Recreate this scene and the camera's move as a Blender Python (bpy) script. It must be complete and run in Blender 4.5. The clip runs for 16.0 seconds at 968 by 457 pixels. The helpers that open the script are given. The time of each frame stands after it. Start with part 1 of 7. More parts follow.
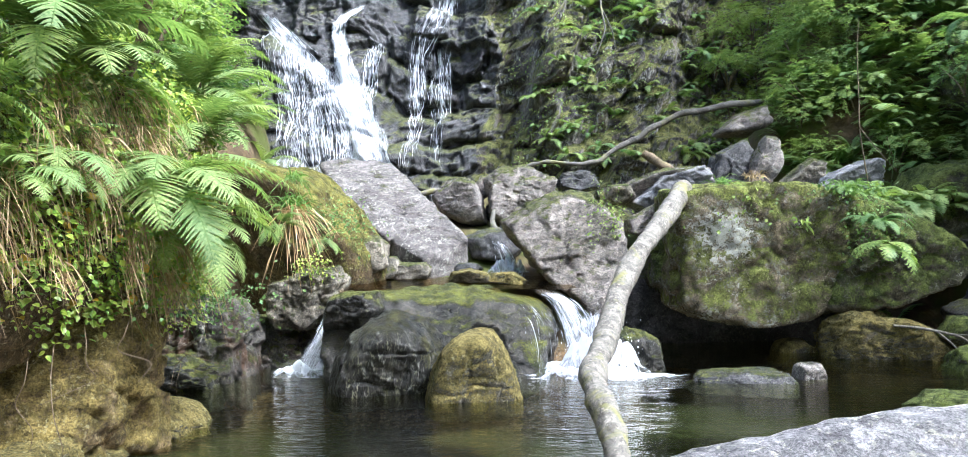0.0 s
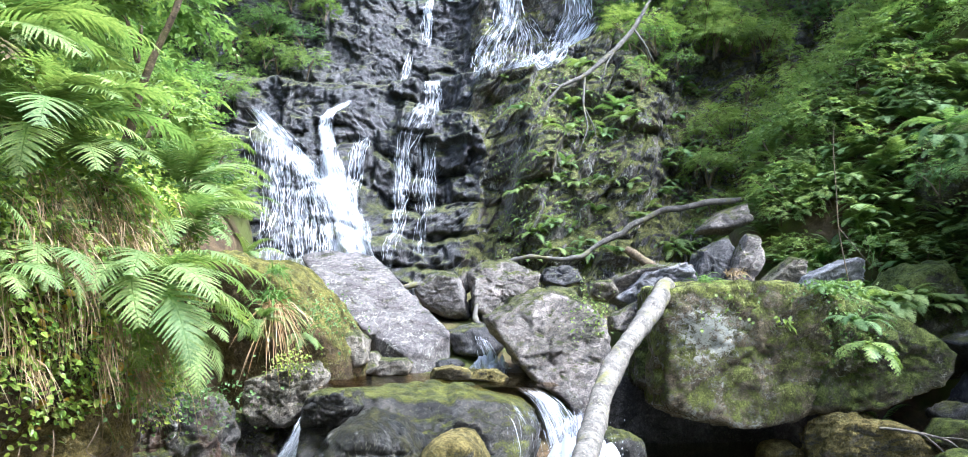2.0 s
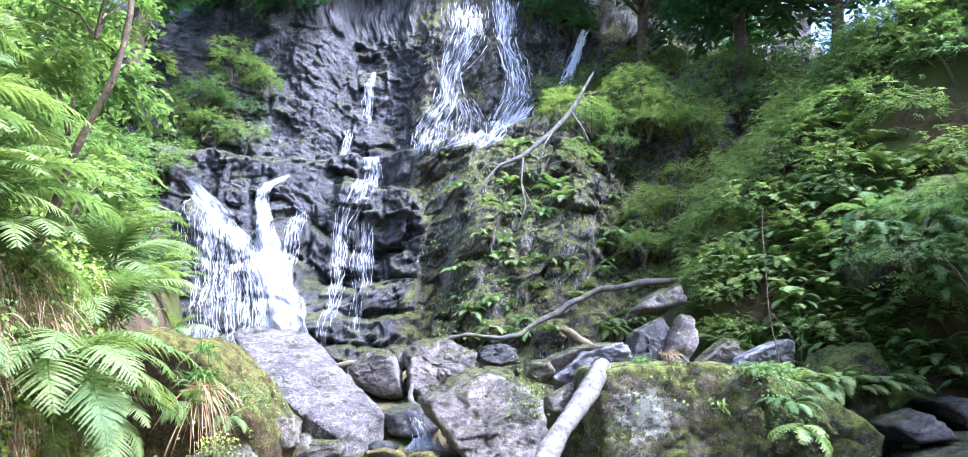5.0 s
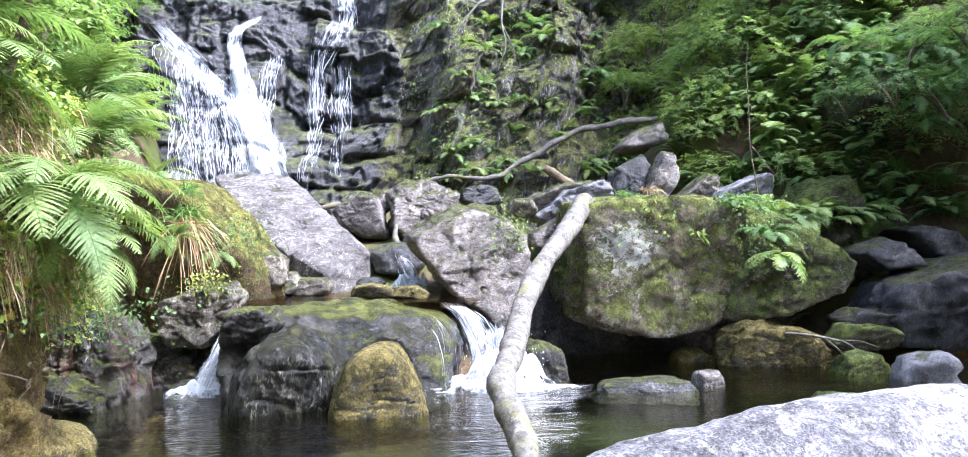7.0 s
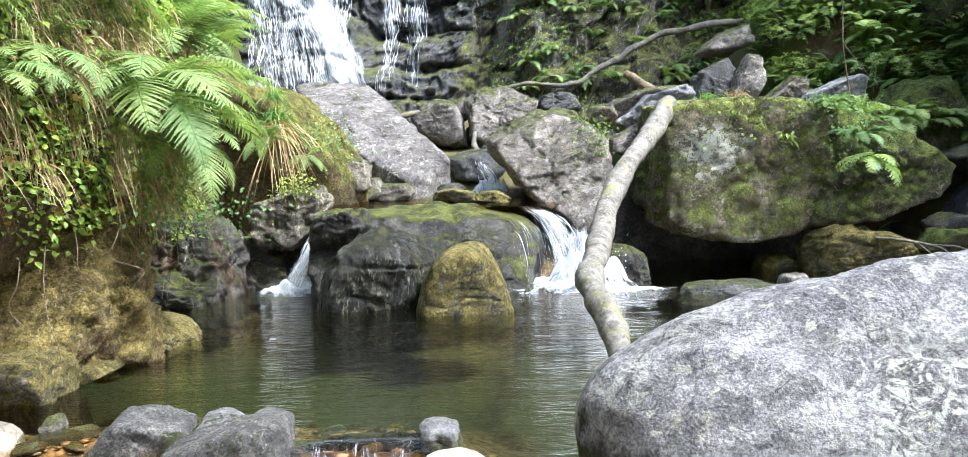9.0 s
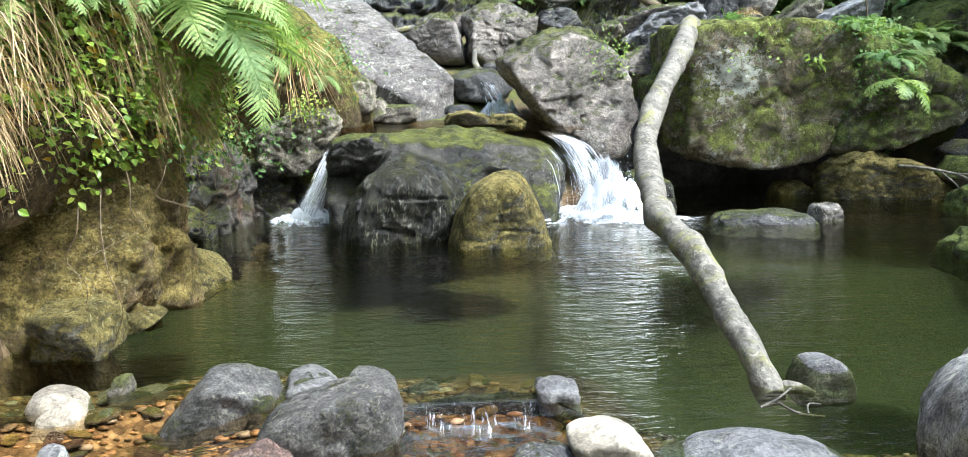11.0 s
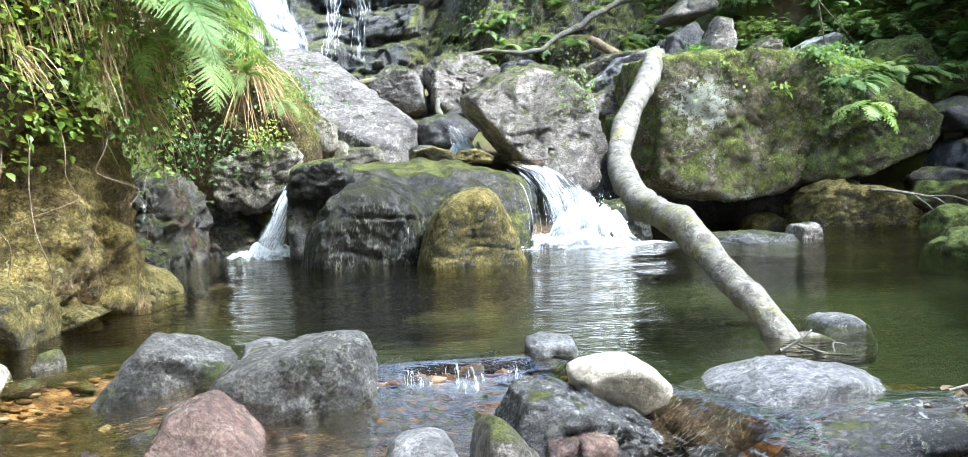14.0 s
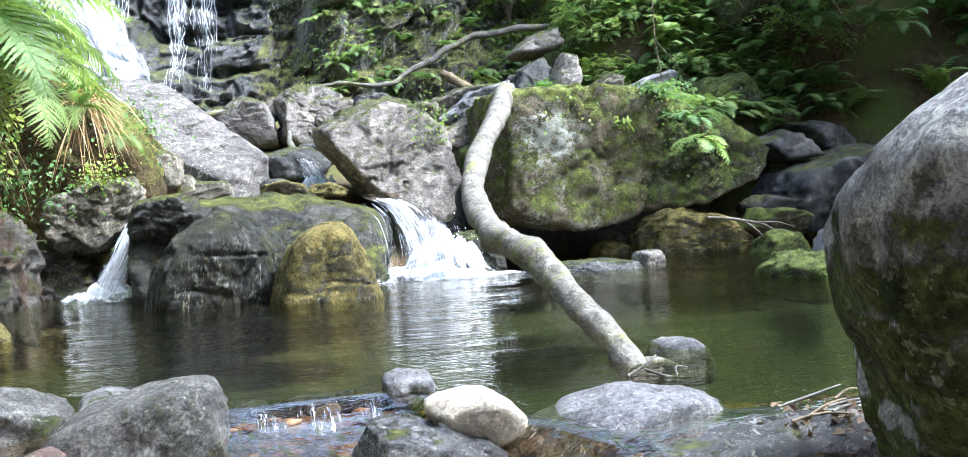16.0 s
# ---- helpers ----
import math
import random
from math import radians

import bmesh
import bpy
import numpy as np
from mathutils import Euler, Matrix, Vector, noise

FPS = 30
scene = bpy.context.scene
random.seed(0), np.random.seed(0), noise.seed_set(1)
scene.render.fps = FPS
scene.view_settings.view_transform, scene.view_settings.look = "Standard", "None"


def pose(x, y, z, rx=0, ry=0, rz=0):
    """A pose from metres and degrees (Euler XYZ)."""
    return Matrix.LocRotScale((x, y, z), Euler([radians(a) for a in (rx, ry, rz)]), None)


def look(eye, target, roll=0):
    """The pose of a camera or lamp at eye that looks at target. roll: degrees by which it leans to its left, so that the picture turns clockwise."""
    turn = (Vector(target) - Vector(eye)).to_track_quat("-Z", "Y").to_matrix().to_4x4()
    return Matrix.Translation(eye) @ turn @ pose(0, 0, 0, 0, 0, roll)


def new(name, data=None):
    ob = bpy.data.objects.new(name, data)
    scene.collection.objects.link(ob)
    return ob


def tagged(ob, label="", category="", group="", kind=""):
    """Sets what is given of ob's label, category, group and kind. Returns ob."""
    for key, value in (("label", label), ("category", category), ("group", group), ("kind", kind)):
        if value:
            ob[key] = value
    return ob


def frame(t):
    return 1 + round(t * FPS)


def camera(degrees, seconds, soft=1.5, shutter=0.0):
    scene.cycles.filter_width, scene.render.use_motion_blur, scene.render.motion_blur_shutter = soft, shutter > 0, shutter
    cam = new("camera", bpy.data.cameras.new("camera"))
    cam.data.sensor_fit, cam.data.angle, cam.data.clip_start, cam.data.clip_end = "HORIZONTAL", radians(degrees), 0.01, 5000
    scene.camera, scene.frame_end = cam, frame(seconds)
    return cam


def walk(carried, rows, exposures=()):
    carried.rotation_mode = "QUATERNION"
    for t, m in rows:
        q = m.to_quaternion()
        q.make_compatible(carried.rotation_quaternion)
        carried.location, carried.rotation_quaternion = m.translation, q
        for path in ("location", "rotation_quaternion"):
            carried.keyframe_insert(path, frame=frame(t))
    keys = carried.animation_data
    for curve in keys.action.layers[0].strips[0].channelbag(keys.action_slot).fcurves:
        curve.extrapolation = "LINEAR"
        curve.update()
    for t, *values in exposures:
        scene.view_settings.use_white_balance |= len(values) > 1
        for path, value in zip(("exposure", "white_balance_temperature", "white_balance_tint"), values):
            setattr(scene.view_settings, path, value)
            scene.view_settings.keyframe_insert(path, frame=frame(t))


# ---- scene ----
cam = camera(59.2, 16.0, soft=0.5)
PATH = [
    (0, (0.041, 0.378, 1.43), (0.021, 2.378, 1.458), -0.5),
    (0.5, (0.025, 0.382, 1.443), (0.003, 2.381, 1.52), -0.4),
    (1, (0.025, 0.384, 1.472), (0.01, 2.379, 1.612), -0.3),
    (1.5, (0.033, 0.387, 1.486), (0.027, 2.377, 1.685), -0.1),
    (2, (0.036, 0.392, 1.495), (0.057, 2.377, 1.734), 0.1),
    (2.5, (0.044, 0.392, 1.509), (0.091, 2.373, 1.777), 0.2),
    (3, (0.055, 0.4, 1.518), (0.126, 2.377, 1.809), 0.3),
    (3.5, (0.055, 0.408, 1.535), (0.155, 2.379, 1.864), 0.2),
    (3.7, (0.041, 0.412, 1.55), (0.154, 2.379, 1.892), 0.2),
    (5.8, (0.062, 0.4, 1.553), (0.249, 2.345, 1.98), -0.3),
    (6, (0.071, 0.409, 1.539), (0.264, 2.366, 1.906), -0.5),
    (6.5, (0.055, 0.446, 1.47), (0.269, 2.425, 1.663), -0.6),
    (7, (-0.005, 0.469, 1.363), (0.21, 2.456, 1.432), -0.9),
    (7.5, (-0.036, 0.471, 1.294), (0.099, 2.464, 1.193), -1.1),
    (8, (-0.049, 0.463, 1.27), (0.041, 2.457, 1.148), -1.2),
    (8.5, (-0.074, 0.451, 1.229), (-0.017, 2.446, 1.103), -1.2),
    (8.7, (-0.09, 0.443, 1.219), (-0.042, 2.439, 1.096), -1.2),
    (10.8, (-0.799, 0.865, 1.307), (-0.729, 2.854, 1.109), -0.2),
    (11, (-0.869, 0.906, 1.329), (-0.711, 2.873, 1.005), -0.6),
    (11.5, (-0.857, 0.98, 1.269), (-0.655, 2.931, 0.882), -1.8),
    (12, (-0.855, 1.146, 1.1), (-0.684, 3.114, 0.791), -2.6),
    (12.5, (-0.877, 1.243, 0.797), (-0.691, 3.225, 0.61), -2.5),
    (13, (-0.903, 1.219, 0.684), (-0.708, 3.206, 0.563), -2.3),
    (13.5, (-0.927, 1.212, 0.669), (-0.705, 3.196, 0.543), -2.1),
    (14, (-0.924, 1.223, 0.668), (-0.672, 3.204, 0.557), -2.0),
    (14.5, (-0.925, 1.218, 0.675), (-0.629, 3.194, 0.572), -2.1),
    (15, (-0.92, 1.211, 0.683), (-0.494, 3.163, 0.602), -2.3),
    (15.5, (-0.914, 1.215, 0.683), (-0.4, 3.146, 0.62), -2.6),
    (16, (-0.919, 1.203, 0.687), (-0.336, 3.116, 0.634), -2.8),
]
EXPOSURES = [(0, 1.83, 5120, 9), (1.5, 1.9, 5050, 10), (3.5, 2.1, 4700, 20), (6, 2.15, 4700, 24), (7, 2.08, 5000, 19), (8, 1.98, 5200, 13), (10.8, 1.68, 5250, 3), (11.5, 2.05, 5180, 4), (14, 2.1, 5080, 3), (15, 2.08, 5120, 3), (16, 2.1, 5020, 7)]
walk(cam, [(t, look(eye, target, roll)) for t, eye, target, roll in PATH], EXPOSURES)

# ---- world and sun ----
world = bpy.data.worlds.new("sky")
scene.world = world
world.use_nodes = True
wnt = world.node_tree
sky = wnt.nodes.new("ShaderNodeTexSky")
sky.sky_type, sky.sun_disc = "NISHITA", False
SUN_UP, SUN_TURN = 56, 118
sky.sun_elevation, sky.sun_rotation = radians(SUN_UP), radians(SUN_TURN)
sky.air_density, sky.dust_density, sky.ozone_density = 0.8, 7.0, 0.4
wnt.links.new(sky.outputs[0], wnt.nodes["Background"].inputs[0])
wnt.nodes["Background"].inputs[1].default_value = 0.185
sun = new("sun", bpy.data.lights.new("sun", "SUN"))
sun.data.energy, sun.data.angle, sun.data.color = 2.2, radians(7), (1.0, 0.97, 0.91)
a, b = radians(SUN_TURN), radians(SUN_UP)
sun.matrix_world = look(Vector((math.sin(a) * math.cos(b), math.cos(a) * math.cos(b), math.sin(b))) * 40, (0, 0, 0))

# ---- numeric noise ----
rng = np.random.default_rng(7)


def hash3(i, j, k, seed):
    h = (i * 73856093) ^ (j * 19349663) ^ (k * 83492791) ^ (seed * 2654435761)
    h &= 0xFFFFFFFF
    h = ((h ^ (h >> 13)) * 1274126177) & 0xFFFFFFFF
    return ((h ^ (h >> 16)) & 0xFFFF) / 65535.0


def vnoise(p, seed=0):
    """Smooth value noise in -1..1 at the rows of p."""
    f = np.floor(p)
    u = p - f
    u = u * u * (3 - 2 * u)
    i, j, k = (f[:, c].astype(np.int64) for c in range(3))
    out = np.zeros(len(p))
    for a in (0, 1):
        for b in (0, 1):
            for c in (0, 1):
                w = (u[:, 0] if a else 1 - u[:, 0]) * (u[:, 1] if b else 1 - u[:, 1]) * (u[:, 2] if c else 1 - u[:, 2])
                out += w * hash3(i + a, j + b, k + c, seed)
    return out * 2 - 1


def fbm(p, octaves=4, seed=0):
    out, gain = np.zeros(len(p)), 1.0
    for o in range(octaves):
        out += gain * vnoise(p * 2.0 ** o + 17.3 * o, seed + o)
        gain *= 0.5
    return out


def cells(p, seed=0):
    """Cell noise: distances to the nearest and second point, and the nearest cell's random number."""
    f = np.floor(p).astype(np.int64)
    d1, d2, tag = np.full(len(p), 9.0), np.full(len(p), 9.0), np.zeros(len(p))
    for a in (-1, 0, 1):
        for b in (-1, 0, 1):
            for c in (-1, 0, 1):
                i, j, k = f[:, 0] + a, f[:, 1] + b, f[:, 2] + c
                q = np.stack([i + hash3(i, j, k, seed), j + hash3(i, j, k, seed + 11), k + hash3(i, j, k, seed + 23)], 1)
                d = np.linalg.norm(q - p, axis=1)
                near = d < d1
                d2 = np.where(near, d1, np.minimum(d2, d))
                tag = np.where(near, hash3(i, j, k, seed + 37), tag)
                d1 = np.where(near, d, d1)
    return d1, d2, tag


def facets(p, seed=0):
    """Chiselled faces: each cell of the rock is a plane of its own tilt and height, in about -1..1."""
    f = np.floor(p).astype(np.int64)
    best, out = np.full(len(p), 9.0), np.zeros(len(p))
    for a in (-1, 0, 1):
        for b in (-1, 0, 1):
            for c in (-1, 0, 1):
                i, j, k = f[:, 0] + a, f[:, 1] + b, f[:, 2] + c
                h = [hash3(i, j, k, seed + 11 * n) for n in range(7)]
                d = p - np.stack([i + h[0], j + h[1], k + h[2]], 1)
                far = np.abs(d).sum(1) * 0.6 + np.linalg.norm(d, axis=1) * 0.4
                plane = 1.1 * ((h[3] - 0.5) * d[:, 0] + (h[4] - 0.5) * d[:, 1] + (h[5] - 0.5) * d[:, 2]) * 2 + 0.6 * (h[6] - 0.5)
                out = np.where(far < best, plane, out)
                best = np.minimum(far, best)
    return out


def smooth(a, b, x):
    t = np.clip((x - a) / (b - a), 0, 1)
    return t * t * (3 - 2 * t)


# ---- materials ----
def shader(name, rough=0.8, spec=0.4):
    m = bpy.data.materials.new(name)
    m.use_nodes = True
    bsdf = m.node_tree.nodes["Principled BSDF"]
    bsdf.inputs["Roughness"].default_value = rough
    bsdf.inputs["Specular IOR Level"].default_value = spec
    return m, m.node_tree, bsdf


def coords(nt, stretch=(1, 1, 1), source="Object"):
    tc, mp = nt.nodes.new("ShaderNodeTexCoord"), nt.nodes.new("ShaderNodeMapping")
    mp.inputs["Scale"].default_value = stretch
    nt.links.new(tc.outputs[source], mp.inputs["Vector"])
    return mp.outputs[0]


def noise_tex(nt, vec, scale, detail=5.0, rough=0.6, distort=0.0):
    n = nt.nodes.new("ShaderNodeTexNoise")
    n.inputs["Scale"].default_value, n.inputs["Detail"].default_value = scale, detail
    n.inputs["Roughness"].default_value, n.inputs["Distortion"].default_value = rough, distort
    nt.links.new(vec, n.inputs["Vector"])
    return n.outputs["Fac"]


def cell_tex(nt, vec, scale, feature="F1"):
    n = nt.nodes.new("ShaderNodeTexVoronoi")
    n.feature = feature
    n.inputs["Scale"].default_value = scale
    nt.links.new(vec, n.inputs["Vector"])
    return n.outputs["Distance"]


def put(nt, value, socket):
    if isinstance(value, (int, float, tuple)):
        socket.default_value = (*value, 1) if isinstance(value, tuple) and len(value) == 3 and len(socket.default_value) == 4 else value
    else:
        nt.links.new(value, socket)


def ramp(nt, fac, *stops):
    n = nt.nodes.new("ShaderNodeValToRGB")
    while len(n.color_ramp.elements) < len(stops):
        n.color_ramp.elements.new(0.5)
    for e, (at, c) in zip(n.color_ramp.elements, stops):
        e.position, e.color = at, (*c, 1) if isinstance(c, tuple) else (c, c, c, 1)
    nt.links.new(fac, n.inputs[0])
    return n.outputs[0]


def mix(nt, fac, a, b, blend="MIX"):
    n = nt.nodes.new("ShaderNodeMix")
    n.data_type, n.blend_type = "RGBA", blend
    put(nt, fac, n.inputs[0]), put(nt, a, n.inputs[6]), put(nt, b, n.inputs[7])
    return n.outputs[2]


def calc(nt, op, a, b=0.0):
    n = nt.nodes.new("ShaderNodeMath")
    n.operation = op
    put(nt, a, n.inputs[0]), put(nt, b, n.inputs[1])
    return n.outputs[0]


def bump(nt, height, strength=0.4, distance=0.02, normal=None):
    n = nt.nodes.new("ShaderNodeBump")
    n.inputs["Strength"].default_value, n.inputs["Distance"].default_value = strength, distance
    nt.links.new(height, n.inputs["Height"])
    if normal is not None:
        nt.links.new(normal, n.inputs["Normal"])
    return n.outputs[0]


def up_facing(nt):
    g, s = nt.nodes.new("ShaderNodeNewGeometry"), nt.nodes.new("ShaderNodeSeparateXYZ")
    nt.links.new(g.outputs["Normal"], s.inputs[0])
    return s.outputs[2]


def chance(nt):
    return nt.nodes.new("ShaderNodeObjectInfo").outputs["Random"]


def chips(nt, vec, scale):
    """Broken flakes: how far from each one's middle, and its random tone."""
    n, s = nt.nodes.new("ShaderNodeTexVoronoi"), nt.nodes.new("ShaderNodeSeparateColor")
    n.inputs["Scale"].default_value = scale
    nt.links.new(vec, n.inputs["Vector"])
    nt.links.new(n.outputs["Color"], s.inputs[0])
    return n.outputs["Distance"], s.outputs[0]


def rock_material(name, dark, pale, moss=0.2, moss_lo=(0.05, 0.06, 0.018), moss_hi=(0.16, 0.165, 0.05), lichen=0.1, rough=0.8, spec=0.2, scale=1.0,
                  stain=None, layers=1.0, mossy_up=0.35, speck=0.7, patch=None, chip=1.0, mottle=0.6, fleck=0.5):
    m, nt, bsdf = shader(name, rough, spec)
    apart = nt.nodes.new("ShaderNodeVectorMath")
    nt.links.new(coords(nt, (1, 1, layers), "Object"), apart.inputs[0])
    nt.links.new(nt.nodes.new("ShaderNodeObjectInfo").outputs["Location"], apart.inputs[1])
    v = apart.outputs[0]
    warp = nt.nodes.new("ShaderNodeTexNoise")
    warp.inputs["Scale"].default_value, warp.inputs["Detail"].default_value = 5 * scale, 3
    nt.links.new(v, warp.inputs["Vector"])
    bent = nt.nodes.new("ShaderNodeVectorMath")
    bent.operation = "MULTIPLY_ADD"
    nt.links.new(warp.outputs["Color"], bent.inputs[0])
    bent.inputs[1].default_value = (0.22 / scale,) * 3
    nt.links.new(v, bent.inputs[2])
    big, mid, fine = noise_tex(nt, v, 1.7 * scale, 6, 0.62, 0.4), noise_tex(nt, v, 10 * scale, 9, 0.72, 0.15), noise_tex(nt, v, 70 * scale, 4, 0.7)
    flake, flake_tone = chips(nt, bent.outputs[0], 6.5 * scale)
    crumb, crumb_tone = chips(nt, bent.outputs[0], 24 * scale)
    stone = ramp(nt, big, (0.36, dark), (0.64, pale))
    stone = mix(nt, mottle, stone, ramp(nt, mid, (0.39, (0.30, 0.30, 0.31)), (0.5, (0.78, 0.77, 0.76)), (0.61, (1.35, 1.32, 1.26))), "MULTIPLY")
    stone = mix(nt, 0.55, stone, ramp(nt, flake_tone, (0.1, 0.6), (0.9, 1.35)), "MULTIPLY")
    stone = mix(nt, 0.4, stone, ramp(nt, crumb_tone, (0.1, 0.55), (0.9, 1.4)), "MULTIPLY")
    grain = ramp(nt, fine, (0.40, 0.35), (0.60, 1.35))
    stone = mix(nt, speck, stone, grain, "MULTIPLY")
    crack = ramp(nt, cell_tex(nt, bent.outputs[0], 3.1 * scale, "DISTANCE_TO_EDGE"), (0.0, 0.25), (0.02, 1.0))
    stone = mix(nt, ramp(nt, mid, (0.45, 0.0), (0.55, 0.7)), stone, mix(nt, 1.0, stone, crack, "MULTIPLY"))
    if stain:
        stone = mix(nt, ramp(nt, noise_tex(nt, v, 2.3 * scale, 4, 0.5, 0.8), (0.52, 0.0), (0.66, 0.75)), stone, stain)
    spots = ramp(nt, noise_tex(nt, v, 14 * scale, 6, 0.72, 1.2), (0.60 - 0.12 * lichen, 0.0), (0.68 - 0.12 * lichen, 1.0))
    spread = ramp(nt, noise_tex(nt, v, 2.6, 3, 0.5), (0.40, 0.0), (0.62, 1.0))
    stone = mix(nt, calc(nt, "MULTIPLY", calc(nt, "MULTIPLY", spots, spread), min(1.0, lichen * 2.2)), stone, (0.47, 0.47, 0.40))
    if patch:
        far = nt.nodes.new("ShaderNodeVectorMath")
        far.operation = "DISTANCE"
        nt.links.new(coords(nt, patch[3]), far.inputs[0])
        far.inputs[1].default_value = patch[:3]
        blot = calc(nt, "SUBTRACT", calc(nt, "MULTIPLY", noise_tex(nt, v, 13, 9, 0.82, 0.6), 1.6), calc(nt, "MULTIPLY", far.outputs["Value"], 0.72))
        stone = mix(nt, ramp(nt, blot, (0.49, 0.0), (0.57, 0.9)), stone, mix(nt, fine, (0.33, 0.34, 0.27), (0.66, 0.66, 0.57)))
    fuzz = noise_tex(nt, v, 55, 6, 0.8)
    where = calc(nt, "ADD", calc(nt, "MULTIPLY", up_facing(nt), mossy_up), calc(nt, "MULTIPLY", noise_tex(nt, v, 3.4, 8, 0.7, 0.5), 1.0))
    where = calc(nt, "ADD", where, calc(nt, "MULTIPLY", calc(nt, "SUBTRACT", fuzz, 0.5), 0.5))
    where = ramp(nt, where, (0.78 - 0.66 * moss, 0.0), (0.92 - 0.66 * moss, 1.0))
    green = mix(nt, 0.85, ramp(nt, noise_tex(nt, v, 7, 7, 0.7), (0.40, moss_lo), (0.60, moss_hi)), ramp(nt, fuzz, (0.38, 0.25), (0.62, 1.5)), "MULTIPLY")
    tint = ramp(nt, chance(nt), (0.0, (0.86, 0.86, 0.88)), (1.0, (1.1, 1.07, 1.02)))
    flecks = calc(nt, "MULTIPLY", ramp(nt, noise_tex(nt, v, 34, 4, 0.65, 0.4), (0.57, 0.0), (0.63, 1.0)), ramp(nt, noise_tex(nt, v, 4.1, 3, 0.5), (0.38, 0.1), (0.6, fleck)))
    pits = ramp(nt, noise_tex(nt, v, 27, 4, 0.65, 0.4), (0.34, 0.5), (0.42, 1.0))
    if patch:
        where = calc(nt, "MULTIPLY", where, ramp(nt, blot, (0.47, 1.0), (0.55, 0.05)))
    skin = mix(nt, where, mix(nt, 1.0, stone, tint, "MULTIPLY"), green)
    skin = mix(nt, min(1.0, fleck * 1.4), skin, mix(nt, 1.0, skin, pits, "MULTIPLY"))
    nt.links.new(mix(nt, flecks, skin, mix(nt, 0.5, mix(nt, 1.0, skin, (2.2, 2.2, 2.0), "MULTIPLY"), (0.36, 0.35, 0.22))), bsdf.inputs["Base Color"])
    nt.links.new(ramp(nt, calc(nt, "ADD", calc(nt, "MULTIPLY", mid, 0.4), calc(nt, "MULTIPLY", where, 0.5)), (0.1, max(0.05, rough - 0.18)), (0.6, min(1.0, rough + 0.12))), bsdf.inputs["Roughness"])
    h = calc(nt, "ADD", calc(nt, "MULTIPLY", mid, 1.0), calc(nt, "MULTIPLY", fine, 0.25))
    h = calc(nt, "ADD", h, calc(nt, "ADD", calc(nt, "MULTIPLY", flake_tone, chip * 0.35), calc(nt, "MULTIPLY", crumb_tone, chip * 0.12)))
    n1 = bump(nt, h, 0.9, 0.045 / scale)
    nt.links.new(bump(nt, calc(nt, "MULTIPLY", fuzz, where), 1.0, 0.03, n1), bsdf.inputs["Normal"])
    return m


ROCK_GREY = rock_material("grey_rock", (0.165, 0.145, 0.124), (0.385, 0.342, 0.298), 0.17, lichen=0.35, layers=1.25, mottle=0.5)
ROCK_STONE = rock_material("stream_stone", (0.085, 0.080, 0.072), (0.195, 0.184, 0.168), 0.36, (0.045, 0.055, 0.014), (0.15, 0.16, 0.04), lichen=0.15, scale=1.3, chip=0.4, mottle=0.45, fleck=0.8, mossy_up=0.02)
ROCK_SLAB = rock_material("slab_rock", (0.115, 0.103, 0.094), (0.215, 0.195, 0.178), -0.15, lichen=0.5, chip=0.6, mottle=0.5, speck=0.6, fleck=0.6)
ROCK_BROWN = rock_material("brown_rock", (0.13, 0.115, 0.09), (0.31, 0.28, 0.22), 0.18, lichen=0.2)
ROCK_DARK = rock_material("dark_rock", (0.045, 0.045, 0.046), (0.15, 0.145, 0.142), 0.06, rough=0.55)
ROCK_SLATE = rock_material("slate_rock", (0.14, 0.14, 0.145), (0.33, 0.325, 0.33), -0.08, rough=0.55, speck=0.45, lichen=0.1, chip=0.4, mottle=0.3)
ROCK_WET = rock_material("wet_rock", (0.010, 0.010, 0.008), (0.046, 0.042, 0.032), 0.34, (0.024, 0.025, 0.007), (0.10, 0.092, 0.026), 0.3, rough=0.42, spec=0.3, layers=0.45, fleck=0.7, mossy_up=0.12)
ROCK_BLACK = rock_material("black_rock", (0.02, 0.02, 0.022), (0.10, 0.095, 0.09), -0.1, (0.03, 0.035, 0.006), (0.12, 0.12, 0.018), 0.0, rough=0.35, spec=0.45, fleck=0.15)
ROCK_RIDGE = rock_material("wet_black_rock", (0.022, 0.021, 0.022), (0.115, 0.11, 0.108), -0.2, (0.05, 0.06, 0.008), (0.19, 0.2, 0.03), 0.25, rough=0.36, spec=0.5, scale=2.0, fleck=0.5, chip=0.8)
ROCK_WETMOSS = rock_material("wet_mossy_rock", (0.016, 0.016, 0.014), (0.075, 0.07, 0.06), 0.2, (0.04, 0.048, 0.007), (0.17, 0.175, 0.025), 0.15, rough=0.42, spec=0.32, fleck=0.5)
ROCK_RUST = rock_material("rusty_rock", (0.035, 0.033, 0.03), (0.15, 0.135, 0.115), 0.2, (0.05, 0.06, 0.012), (0.17, 0.18, 0.035), 0.3, rough=0.5, spec=0.35, stain=(0.12, 0.062, 0.03))
ROCK_MOSS = rock_material("moss_rock", (0.10, 0.09, 0.06), (0.26, 0.235, 0.17), 0.62, (0.09, 0.075, 0.022), (0.285, 0.23, 0.075), 0.3, rough=0.85, fleck=0.9)
